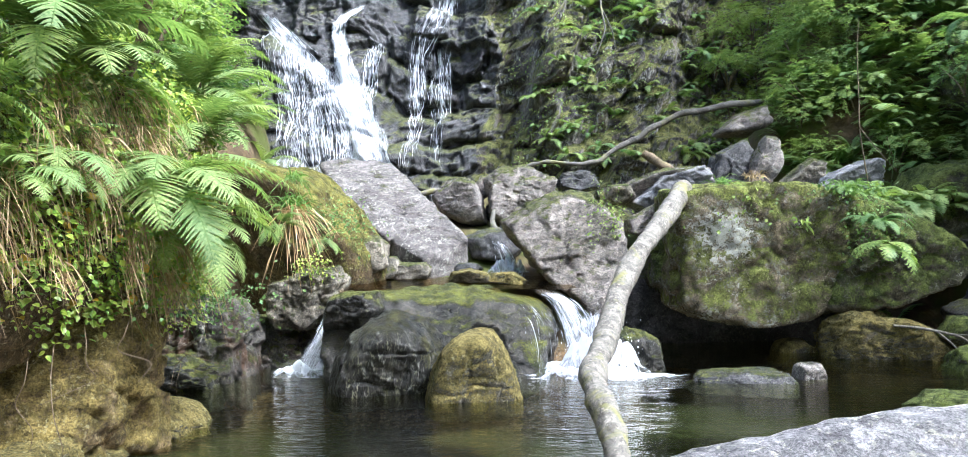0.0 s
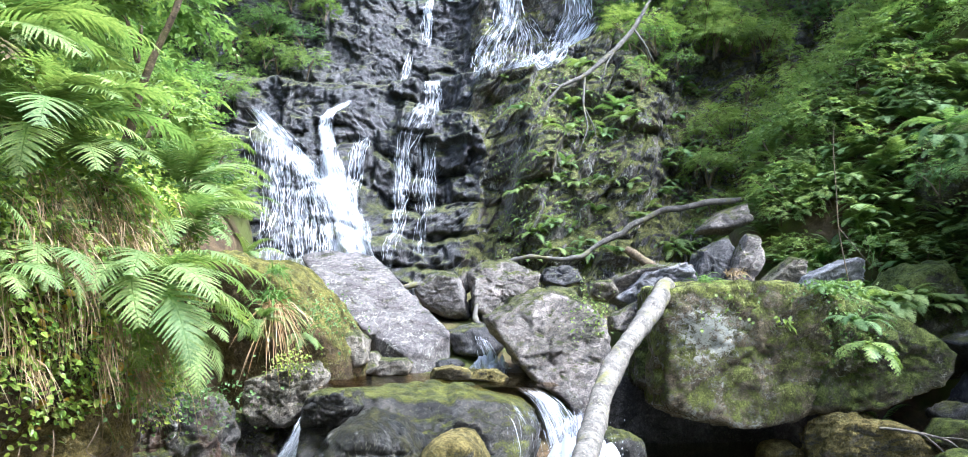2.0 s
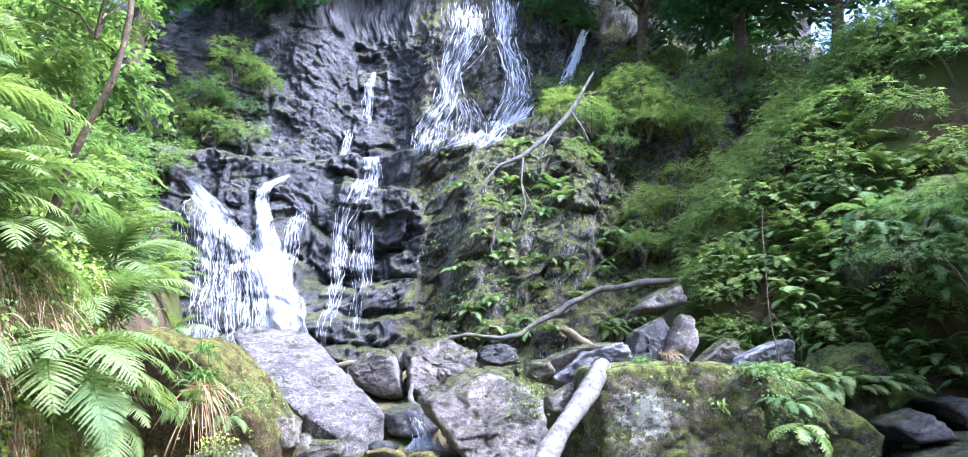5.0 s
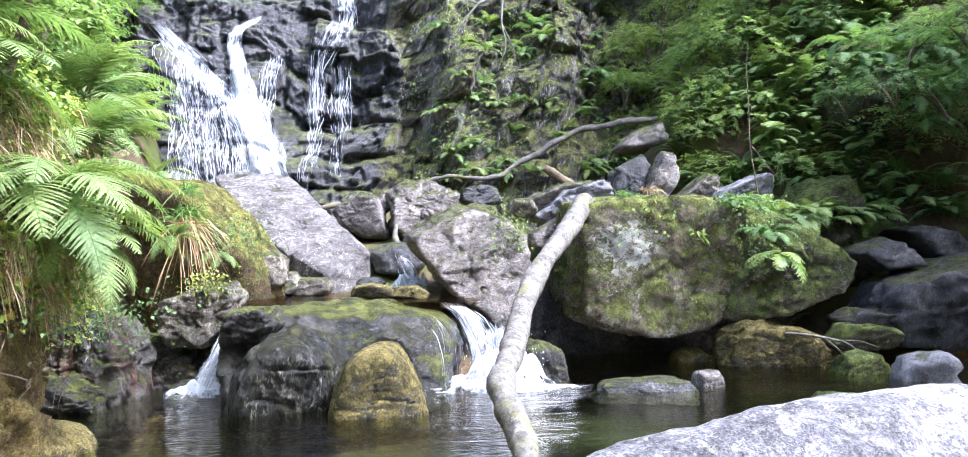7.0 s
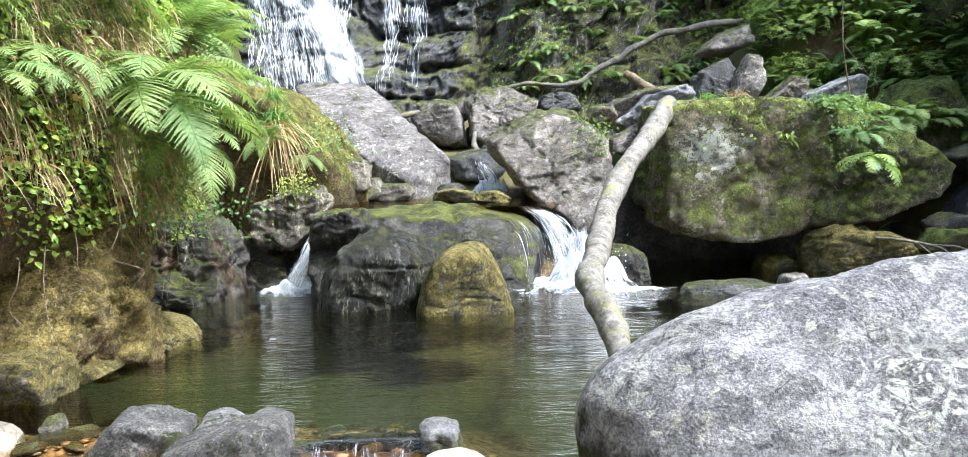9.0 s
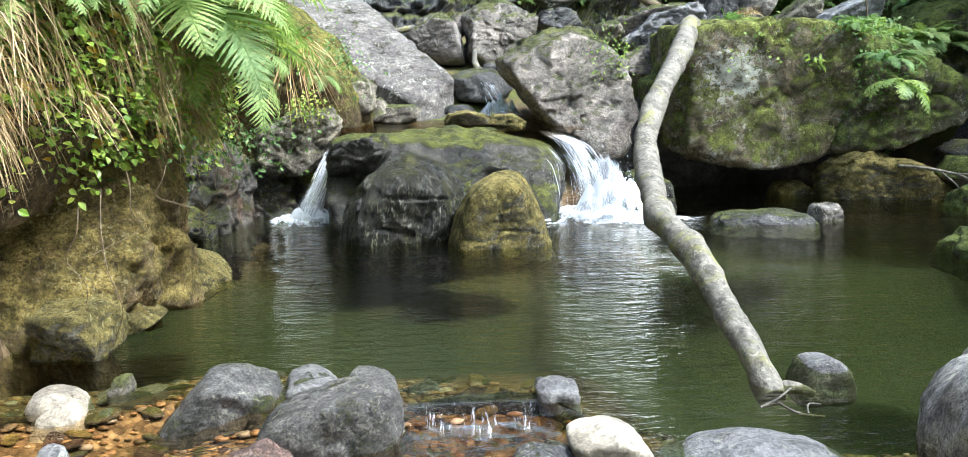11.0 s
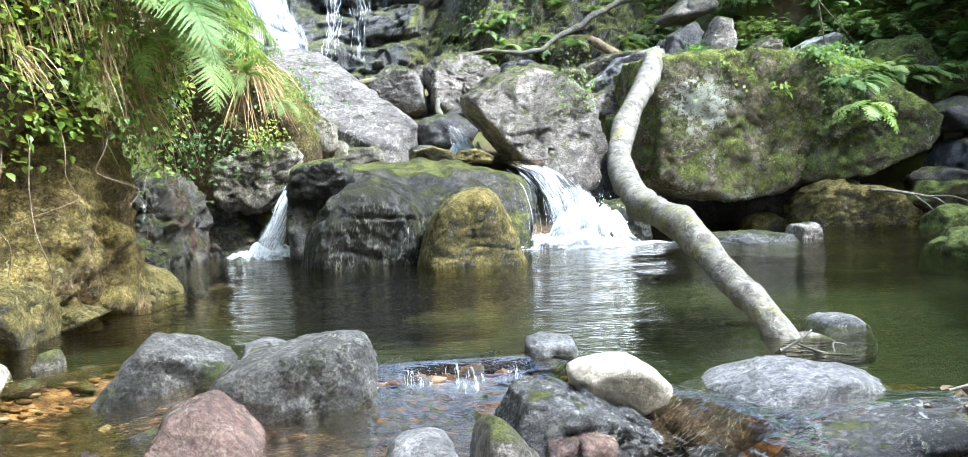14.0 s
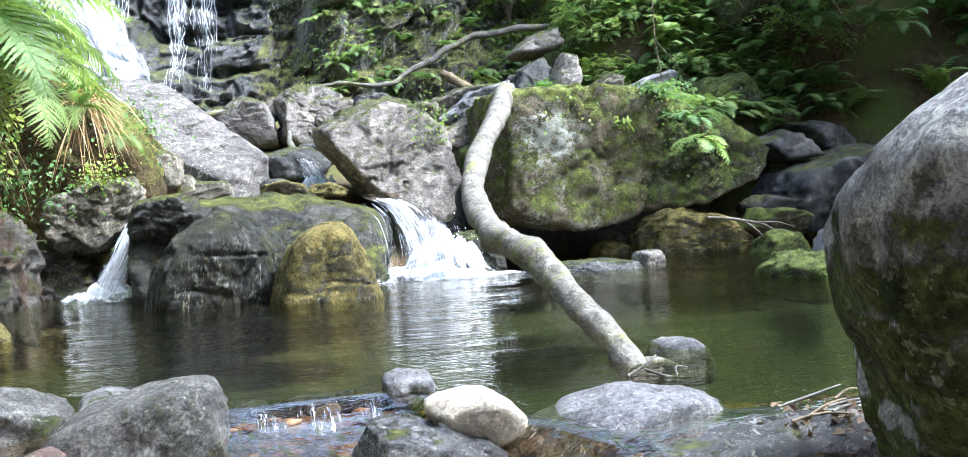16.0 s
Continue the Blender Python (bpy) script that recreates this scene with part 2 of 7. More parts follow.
ROCK_MOSSY = rock_material("mossy_rock", (0.07, 0.065, 0.04), (0.20, 0.18, 0.12), 0.58, (0.05, 0.065, 0.015), (0.17, 0.20, 0.045), 0.4, rough=0.85)
ROCK_LICHEN = rock_material("lichen_rock", (0.14, 0.11, 0.065), (0.36, 0.295, 0.19), 0.55, (0.075, 0.075, 0.022), (0.24, 0.265, 0.06), 0.9, rough=0.88, fleck=0.95, patch=(-0.6, -0.8, 0.25, (1.0, 0.8, 1.3)))
ROCK_SMOOTH = rock_material("smooth_stone", (0.135, 0.130, 0.130), (0.255, 0.248, 0.245), -0.25, lichen=0.35, rough=0.6, speck=0.5, fleck=0.45, mottle=0.45, chip=0.25)
ROCK_PINK = rock_material("pink_stone", (0.085, 0.052, 0.042), (0.20, 0.135, 0.11), -0.3, lichen=0.1, rough=0.36, spec=0.45, speck=0.45, fleck=0.3, mottle=0.5)
ROCK_WHITE = rock_material("white_stone", (0.34, 0.29, 0.215), (0.58, 0.52, 0.42), -0.3, lichen=0.0, rough=0.55, speck=0.35, fleck=0.3, mottle=0.5)
ROCK_PALE = rock_material("pale_rock", (0.17, 0.163, 0.16), (0.37, 0.358, 0.35), 0.44, (0.032, 0.042, 0.012), (0.13, 0.15, 0.04), 0.9, rough=0.85, scale=2.2, mossy_up=-0.9, mottle=0.5, chip=0.4, fleck=0.95)
ROCK_BANK = rock_material("bank_rock", (0.20, 0.14, 0.06), (0.46, 0.35, 0.17), 0.60, (0.115, 0.09, 0.024), (0.36, 0.275, 0.085), 0.05, rough=0.9, mossy_up=0.1, fleck=0.9, mottle=0.8)
EARTH = rock_material("mossy_earth", (0.075, 0.052, 0.026), (0.20, 0.145, 0.07), 0.46, (0.07, 0.07, 0.014), (0.22, 0.20, 0.045), 0.05, rough=0.95, scale=1.5, fleck=0.8)
CLIFF = rock_material("cliff_rock", (0.016, 0.0165, 0.0165), (0.085, 0.080, 0.078), 0.11, (0.03, 0.038, 0.008), (0.14, 0.145, 0.03), 0.2, rough=0.42, spec=0.5, scale=0.9, mossy_up=0.40, layers=0.9, fleck=0.4)
CLIFF_DRY = rock_material("dry_cliff_rock", (0.045, 0.040, 0.036), (0.21, 0.19, 0.17), 0.27, (0.045, 0.05, 0.010), (0.19, 0.19, 0.05), 0.75, rough=0.75, spec=0.3, scale=0.8, mossy_up=0.5, layers=0.5, stain=(0.13, 0.10, 0.06), fleck=0.8)


def ground_material():
    m, nt, bsdf = shader("ground", 0.9, 0.3)
    v = coords(nt)
    big, mid, fine = noise_tex(nt, v, 0.9, 6, 0.6), noise_tex(nt, v, 6, 7, 0.7, 0.5), noise_tex(nt, v, 40, 5, 0.7)
    soil = ramp(nt, mid, (0.3, (0.035, 0.024, 0.012)), (0.55, (0.10, 0.068, 0.032)), (0.75, (0.19, 0.135, 0.07)))
    pebbles = nt.nodes.new("ShaderNodeTexVoronoi")
    pebbles.inputs["Scale"].default_value = 26
    nt.links.new(v, pebbles.inputs["Vector"])
    tone = nt.nodes.new("ShaderNodeSeparateColor")
    nt.links.new(pebbles.outputs["Color"], tone.inputs[0])
    gravel = mix(nt, 0.7, ramp(nt, tone.outputs[0], (0.0, (0.10, 0.062, 0.028)), (0.5, (0.23, 0.145, 0.062)), (1.0, (0.38, 0.27, 0.14))), ramp(nt, pebbles.outputs["Distance"], (0.2, 1.0), (0.6, 0.4)), "MULTIPLY")
    gravel = mix(nt, 0.8, gravel, ramp(nt, big, (0.3, 0.35), (0.7, 1.2)), "MULTIPLY")
    s, g = nt.nodes.new("ShaderNodeSeparateXYZ"), nt.nodes.new("ShaderNodeNewGeometry")
    nt.links.new(g.outputs["Position"], s.inputs[0])
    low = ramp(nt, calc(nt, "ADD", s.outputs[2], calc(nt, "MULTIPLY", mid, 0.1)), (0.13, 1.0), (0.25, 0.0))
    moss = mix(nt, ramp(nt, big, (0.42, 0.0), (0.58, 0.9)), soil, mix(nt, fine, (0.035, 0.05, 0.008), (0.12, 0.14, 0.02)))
    # bed painted darker green with depth, standing in for light lost in water
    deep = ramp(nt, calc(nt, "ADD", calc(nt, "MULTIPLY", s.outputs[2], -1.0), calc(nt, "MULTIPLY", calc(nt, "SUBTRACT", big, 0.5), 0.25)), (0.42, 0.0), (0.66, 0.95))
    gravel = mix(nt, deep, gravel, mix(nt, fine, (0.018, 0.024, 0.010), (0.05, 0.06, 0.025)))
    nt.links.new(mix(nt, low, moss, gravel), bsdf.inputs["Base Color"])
    nt.links.new(bump(nt, calc(nt, "ADD", mid, calc(nt, "MULTIPLY", fine, 0.4)), 0.8, 0.05), bsdf.inputs["Normal"])
    return m


def gravel_material():
    m, nt, bsdf = shader("gravel", 0.5, 0.4)
    g = nt.nodes.new("ShaderNodeNewGeometry")
    c = ramp(nt, g.outputs["Random Per Island"], (0.0, (0.05, 0.032, 0.016)), (0.3, (0.17, 0.09, 0.035)), (0.65, (0.28, 0.165, 0.07)), (0.88, (0.20, 0.17, 0.14)), (1.0, (0.42, 0.33, 0.22)))
    nt.links.new(mix(nt, 0.6, c, ramp(nt, noise_tex(nt, coords(nt), 60, 4, 0.6), (0.3, 0.5), (0.7, 1.2)), "MULTIPLY"), bsdf.inputs["Base Color"])
    return m


GRAVEL = gravel_material()


def leaf_material(name, lo, hi, through_light=0.35, rough=0.45, tip=None):
    m, nt, bsdf = shader(name, rough, 0.35)
    g = nt.nodes.new("ShaderNodeNewGeometry")
    c = mix(nt, g.outputs["Random Per Island"], lo, hi)
    patch = noise_tex(nt, coords(nt, source="Object"), 2.2, 3, 0.5)
    c = mix(nt, 0.6, c, ramp(nt, patch, (0.3, 0.6), (0.7, 1.25)), "MULTIPLY")
    c = mix(nt, 1.0, c, ramp(nt, chance(nt), (0.0, (0.75, 0.82, 0.8)), (1.0, (1.2, 1.12, 1.0))), "MULTIPLY")
    nt.links.new(c, bsdf.inputs["Base Color"])
    tr, ms = nt.nodes.new("ShaderNodeBsdfTranslucent"), nt.nodes.new("ShaderNodeMixShader")
    nt.links.new(mix(nt, 1.0, c, (1.1, 1.15, 0.6), "MULTIPLY"), tr.inputs["Color"])
    ms.inputs[0].default_value = through_light
    nt.links.new(bsdf.outputs[0], ms.inputs[1]), nt.links.new(tr.outputs[0], ms.inputs[2])
    nt.links.new(ms.outputs[0], nt.nodes["Material Output"].inputs[0])
    return m


LEAF_FERN = leaf_material("fern_leaf", (0.15, 0.235, 0.065), (0.31, 0.385, 0.14), 0.45, 0.6)
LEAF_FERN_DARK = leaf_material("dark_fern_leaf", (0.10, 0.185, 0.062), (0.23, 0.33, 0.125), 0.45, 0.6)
LEAF_IVY = leaf_material("ivy_leaf", (0.15, 0.26, 0.03), (0.38, 0.45, 0.075), 0.35, 0.35)
LEAF_BUSH = leaf_material("bush_leaf", (0.10, 0.18, 0.062), (0.23, 0.34, 0.12), 0.45, 0.5)
LEAF_LIGHT = leaf_material("light_leaf", (0.155, 0.24, 0.068), (0.33, 0.42, 0.13), 0.5, 0.45)
LEAF_TREE = leaf_material("tree_leaf", (0.06, 0.14, 0.05), (0.12, 0.26, 0.085), 0.25, 0.4)
GRASS = leaf_material("green_blade", (0.10, 0.2, 0.03), (0.22, 0.34, 0.06), 0.35, 0.5)
STRAW = leaf_material("dry_blade", (0.26, 0.16, 0.07), (0.58, 0.43, 0.25), 0.25, 0.6)
DEAD = leaf_material("dead_leaf", (0.06, 0.035, 0.018), (0.24, 0.16, 0.09), 0.15, 0.7)
YELLOW = leaf_material("yellow_leaf", (0.5, 0.33, 0.03), (0.6, 0.42, 0.06), 0.35, 0.5)


def bark_material(name, dark, pale, moss):
    m, nt, bsdf = shader(name, 0.8, 0.3)
    v = coords(nt, (1, 1, 1))
    mid, fine = noise_tex(nt, v, 7, 7, 0.65, 0.8), noise_tex(nt, v, 60, 5, 0.7)
    blotch = noise_tex(nt, v, 22, 4, 0.6, 0.3)
    c = mix(nt, ramp(nt, blotch, (0.45, 0.0), (0.6, 0.8)), ramp(nt, mid, (0.36, dark), (0.60, pale)), tuple(q * 0.62 for q in pale))
    c = mix(nt, 0.6, c, ramp(nt, fine, (0.3, 0.55), (0.7, 1.15)), "MULTIPLY")
    c = mix(nt, ramp(nt, noise_tex(nt, v, 30, 5, 0.75, 0.8), (0.56, 0.0), (0.62, 0.7)), c, tuple(min(0.6, q * 1.5) for q in pale))
    spot = ramp(nt, noise_tex(nt, v, 4.2, 5, 0.6, 0.5), (0.56, 0.0), (0.66, moss))
    ring = coords(nt, (1, 0.25, 1))
    split = ramp(nt, noise_tex(nt, ring, 45, 4, 0.6, 0.6), (0.36, 0.35), (0.46, 1.0))
    c = mix(nt, 0.7, c, split, "MULTIPLY")
    nt.links.new(mix(nt, spot, c, (0.20, 0.19, 0.05)), bsdf.inputs["Base Color"])
    nt.links.new(bump(nt, calc(nt, "ADD", mid, calc(nt, "MULTIPLY", fine, 0.3)), 0.7, 0.02), bsdf.inputs["Normal"])
    return m


BARK_ROOT = bark_material("root_bark", (0.12, 0.08, 0.045), (0.26, 0.19, 0.12), 0.0)
BARK_PALE = bark_material("bleached_bark", (0.085, 0.076, 0.058), (0.24, 0.216, 0.174), 0.7)
BARK_GREY = bark_material("grey_bark", (0.062, 0.057, 0.044), (0.18, 0.164, 0.134), 0.5)
BARK_BROWN = bark_material("brown_bark", (0.07, 0.05, 0.03), (0.21, 0.155, 0.09), 0.3)


def water_material(name, tint, scale, strength, gloss=1.0, ior=1.33):
    m, nt, bsdf = shader(name)
    nt.nodes.remove(bsdf)
    v = coords(nt, (0.55, 1.5, 1.0))
    h = calc(nt, "ADD", noise_tex(nt, v, scale, 4, 0.55, 0.6), calc(nt, "MULTIPLY", noise_tex(nt, v, scale * 3.7, 3, 0.5, 0.3), 0.35))
    n = bump(nt, h, strength, 0.02)
    fr, gl, tr, ms = (nt.nodes.new(k) for k in ("ShaderNodeFresnel", "ShaderNodeBsdfGlossy", "ShaderNodeBsdfTransparent", "ShaderNodeMixShader"))
    fr.inputs["IOR"].default_value, gl.inputs["Roughness"].default_value = ior, 0.03
    gl.inputs["Color"].default_value = (gloss, gloss * 0.96, gloss * 0.88, 1)
    tr.inputs["Color"].default_value = (*tint, 1)
    nt.links.new(n, fr.inputs["Normal"]), nt.links.new(n, gl.inputs["Normal"])
    nt.links.new(fr.outputs[0], ms.inputs[0]), nt.links.new(tr.outputs[0], ms.inputs[1]), nt.links.new(gl.outputs[0], ms.inputs[2])
    nt.links.new(ms.outputs[0], nt.nodes["Material Output"].inputs[0])
    return m


WATER = water_material("pool_water", (0.63, 0.67, 0.49), 8.0, 0.8)
STREAM = water_material("stream_water", (0.62, 0.52, 0.38), 15.0, 0.5, 0.8, 1.16)
SHALLOWS = water_material("shallow_water", (0.95, 0.84, 0.66), 14.0, 0.45, 0.9, 1.13)


def fall_material(name, fill, across, along):
    """White water: streaks along the flow (v of the UV map), clear between them."""
    m, nt, bsdf = shader(name, 0.35, 0.5)
    bsdf.inputs["Base Color"].default_value = (0.88, 0.90, 0.92, 1)
    uv = nt.nodes.new("ShaderNodeUVMap")
    mp = nt.nodes.new("ShaderNodeMapping")
    mp.inputs["Scale"].default_value = (across, along, 1)
    nt.links.new(uv.outputs[0], mp.inputs[0])
    thread = noise_tex(nt, mp.outputs[0], 1.0, 6, 0.7, 0.25)
    drops = nt.nodes.new("ShaderNodeMapping")
    drops.inputs["Scale"].default_value = (across * 1.3, across * 0.35, 1)
    nt.links.new(uv.outputs[0], drops.inputs[0])
    speck = noise_tex(nt, drops.outputs[0], 1.0, 3, 0.6)
    clump = nt.nodes.new("ShaderNodeMapping")
    clump.inputs["Scale"].default_value = (across * 0.16, along * 0.5, 1)
    nt.links.new(uv.outputs[0], clump.inputs[0])
    broad = noise_tex(nt, clump.outputs[0], 1.0, 3, 0.5, 0.3)
    edge = nt.nodes.new("ShaderNodeAttribute")
    edge.attribute_name = "fullness"
    dens = calc(nt, "ADD", calc(nt, "MULTIPLY", calc(nt, "SUBTRACT", thread, 0.5), 1.5), calc(nt, "MULTIPLY", calc(nt, "SUBTRACT", broad, 0.5), 1.1))
    dens = calc(nt, "ADD", dens, calc(nt, "MULTIPLY", calc(nt, "SUBTRACT", speck, 0.5), 0.7))
    dens = calc(nt, "ADD", dens, calc(nt, "MULTIPLY", edge.outputs["Fac"], 0.45))
    alpha = ramp(nt, dens, (0.42 - fill * 0.36, 0.0), (0.74 - fill * 0.36, 1.0))
    tl, ad, tr, ms = (nt.nodes.new(k) for k in ("ShaderNodeBsdfTranslucent", "ShaderNodeMixShader", "ShaderNodeBsdfTransparent", "ShaderNodeMixShader"))
    tl.inputs["Color"].default_value = (0.88, 0.90, 0.92, 1)
    ad.inputs[0].default_value = 0.4
    nt.links.new(bsdf.outputs[0], ad.inputs[1]), nt.links.new(tl.outputs[0], ad.inputs[2])
    nt.links.new(alpha, ms.inputs[0]), nt.links.new(tr.outputs[0], ms.inputs[1]), nt.links.new(ad.outputs[0], ms.inputs[2])
    nt.links.new(ms.outputs[0], nt.nodes["Material Output"].inputs[0])
    nt.links.new(bump(nt, thread, 0.5, 0.05), bsdf.inputs["Normal"])
    return m


FALL_FULL = fall_material("dense_white_water", 0.52, 80, 2.2)
FALL_MID = fall_material("streaked_white_water", 0.06, 100, 3.0)
FALL_VEIL = fall_material("veil_of_white_water", -0.26, 130, 1.6)
FALL_THIN = fall_material("thin_white_water", -0.22, 110, 2.4)
FALL_FINE = fall_material("fine_white_threads", 0.2, 320, 14.0)
WHITE_DROPS = shader("white_drops", 0.3, 0.5)[0]
WHITE_DROPS.node_tree.nodes["Principled BSDF"].inputs["Base Color"].default_value = (0.85, 0.87, 0.9, 1)
FOAM = fall_material("foam", 1.15, 14, 14)


# ---- mesh helpers ----
def fast_mesh(name, verts, tris, material, shade_smooth=False):
    """A mesh of triangles from arrays."""
    me = bpy.data.meshes.new(name)
    verts, tris = np.asarray(verts, np.float32), np.asarray(tris, np.int32)
    me.vertices.add(len(verts)), me.loops.add(tris.size), me.polygons.add(len(tris))
    me.vertices.foreach_set("co", verts.ravel())
    me.loops.foreach_set("vertex_index", tris.ravel())
    me.polygons.foreach_set("loop_start", np.arange(0, tris.size, 3, dtype=np.int32))
    me.polygons.foreach_set("use_smooth", np.full(len(tris), shade_smooth))
    me.update(calc_edges=True)
    me.validate()
    me.materials.append(material)
    return me


def part(name, me, parent, label=""):
    ob = new(name, me)
    ob.parent = parent
    return tagged(ob, label)


SPHERES = {}


def sphere(sub):
    if sub not in SPHERES:
        bm = bmesh.new()
        bmesh.ops.create_icosphere(bm, subdivisions=sub, radius=1)
        SPHERES[sub] = np.array([v.co[:] for v in bm.verts]), np.array([[v.index for v in f.verts] for f in bm.faces])
        bm.free()
    return SPHERES[sub]


def unit_rows(v):
    return v / (np.linalg.norm(v, axis=1)[:, None] + 1e-9)


def rock_verts(corners, sub, sharp, rough, seed):
    """A rounded block round the hull of its corners, weathered."""
    bm = bmesh.new()
    for c in corners:
        bm.verts.new(c)
    bmesh.ops.convex_hull(bm, input=bm.verts)
    bm.normal_update()
    planes = {}
    for f in bm.faces:
        n, d = f.normal, f.normal.dot(f.verts[0].co)
        if d > 0.005:
            planes[tuple(round(q, 1) for q in n)] = (*n, d)
    bm.free()
    planes = np.array(list(planes.values()))
    c = np.array(corners)
    if 14 <= sharp < 45:
        r = np.random.default_rng(seed + 400)
        n = unit_rows(r.normal(size=(8, 3)))
        reach = (c @ n.T).max(0)
        planes = np.vstack([planes, np.c_[n, reach * r.uniform(0.84, 0.96, 8)][reach > 0.02]])
    unit, tris = sphere(sub)
    half = (c.max(0) - c.min(0)) / 2
    way = unit * half
    way /= np.linalg.norm(way, axis=1)[:, None]
    k = np.clip(way @ planes[:, :3].T, 0, None) / planes[:, 3]
    p = way * ((k ** sharp).sum(1) ** (-1 / sharp))[:, None]
    size = float(np.mean(half))
    q = p / size
    off = seed * 3.71
    f1, f2, tag = cells(q * 1.5 + off, seed)
    bed = q @ np.array([0.25, 0.15, 0.95]) * 3.2 + 0.5 * fbm(q * 1.2 + off, 3, seed + 2)
    strata = bed - np.floor(bed)
    h1, h2, htag = cells(q * 4.2 + off, seed + 3)
    move = 0.07 * fbm(q * 1.4 + off, 4, seed) + 0.06 * (tag - 0.5) * smooth(0.0, 0.1, f2 - f1) - 0.03 * np.exp(-((f2 - f1) / 0.05) ** 2)
    move += 0.04 * (htag - 0.5) * smooth(0.0, 0.1, h2 - h1) * min(1.0, sharp / 20) - 0.025 * np.exp(-((strata - 0.5) / 0.10) ** 2) * smooth(-0.1, 0.3, vnoise(q * 1.7 + off, seed + 8)) * min(1.0, max(0.0, (sharp - 14) / 12))
    cut = min(1.0, max(0.12, (sharp - 7) / 20))
    bent = q + 0.10 * fbm(q * 2.3 + off, 3, seed + 6)[:, None]
    move += cut * (0.085 * facets(bent * 1.25 + off, seed + 40) + 0.040 * facets(bent * np.array([2.6, 2.6, 4.0]) + off, seed + 50) + 0.016 * facets(bent * 7 + off, seed + 60))
    move += 0.030 * fbm(q * 5 + off, 5, seed + 5) - 0.02 * np.abs(vnoise(q * np.array([3, 3, 12]) + off, seed + 9))
    return p * (1.03 + 0.8 / sharp) + way * (move * size * rough)[:, None], tris


ROCKS = [0]


def boulder(name, centre, thick, outline, material, label, category, sub=4, sharp=24, rough=1.0, bevel=0.86, group="", kind=""):
    """A rock from its outline seen from the pool (x, z and, where it leans, y), drawn in towards front and back."""
    ROCKS[0] += 1
    r = random.Random(ROCKS[0] * 7)
    wide, high = max(abs(o[0]) for o in outline), max(abs(o[1]) for o in outline)
    tx, tz, bx, bz = (r.uniform(-0.16, 0.16) for _ in range(4))
    corners = []
    for dx, dz, *dy in outline:
        y, u, v = dy[0] if dy else 0.0, dx / wide, dz / high
        corners += [(dx, y, dz), (dx * bevel, y - thick * (0.40 + tx * u + tz * v), dz * bevel - 0.03 * high), (dx * bevel, y + thick * (0.42 + bx * u + bz * v), dz * bevel)]
    verts, tris = rock_verts(corners, min(6, sub + (name != "stone")), sharp * 1.7 if sharp >= 20 else sharp, rough, ROCKS[0])
    ob = new(name, fast_mesh(name, verts, tris, material, True))
    ob.location = centre
    return tagged(ob, label, category, group, kind)

# ---- the lie of the land ----
def shore_left(y):
    return np.interp(y, [-40, 0, 3, 4.6, 5.3, 6.3, 7, 8, 9.5, 10.5, 12, 14, 16, 18, 30], [-9, -3.6, -3.3, -3.0, -2.9, -2.75, -3.0, -3.7, -4.0, -3.3, -2.9, -3.2, -4.3, -5.6, -7])


def shore_right(y):
    return np.interp(y, [-40, 0, 3, 5, 9, 10.5, 11.5, 12.5, 14, 16, 18, 30], [9, 3.4, 4.2, 5.8, 7.6, 9.4, 9.6, 7.4, 4.8, 4.4, 4.8, 8])


def valley(y):
    return np.interp(y, [-60, -6, 0, 3.2, 4.05, 4.35, 4.8, 7, 9.2, 10.2, 11, 12, 13.5, 16, 20, 60], [-1, -0.6, -0.2, -0.165, -0.15, -0.05, -0.12, -0.75, -0.6, -0.1, 0.25, 0.75, 1.25, 2.1, 2.4, 12])


def lip(x):
    """Where the pool spills over into its outflow."""
    return np.interp(x, [-5, -2.3, -1.9, -1.2, -0.95, -0.3, -0.1, 0.1, 3], [4.3, 4.45, 4.75, 4.5, 4.4, 4.4, 4.0, 3.6, 3.4])


def ground_height(x, y):
    x, y = np.asarray(x, float), np.asarray(y, float)
    y = y - (lip(x) - 4.4) * smooth(1.5, 3.2, y) * smooth(6.5, 5, y)
    left, right = np.clip(shore_left(y) - x, 0, None), np.clip(x - shore_right(y), 0, None)
    z = valley(y - 2.6 * smooth(1.3, 2.2, x) * smooth(9.2, 10.2, y) * smooth(14.8, 13.0, y)) - 0.9 * smooth(0.1, 1.5, x) * smooth(4.7, 5.7, y) * smooth(9.8, 8.4, y)
    z = z - 0.10 * smooth(-1.25, -1.0, x) * smooth(0.3, 0.0, x) * smooth(2.9, 3.3, y) * smooth(4.35, 4.2, y)
    z = z - 0.005 * smooth(-1.0, -1.3, x) * smooth(2.0, 2.6, y) * smooth(4.6, 4.3, y)
    z = z + 1.3 * smooth(0, 0.45, left) + 13 * (1 - np.exp(-left / 9.5)) + 0.9 * smooth(0, 0.7, right) + 13 * (1 - np.exp(-right / 8.5))
    flat = np.stack([x.ravel(), y.ravel(), np.zeros(x.size)], 1)
    bumpy = (fbm(flat * 0.7, 4, 3) * 0.22).reshape(x.shape)
    amount = 0.18 + 0.82 * smooth(0, 1.2, left + right + np.clip(y - 11, 0, 2))
    return z + bumpy * amount


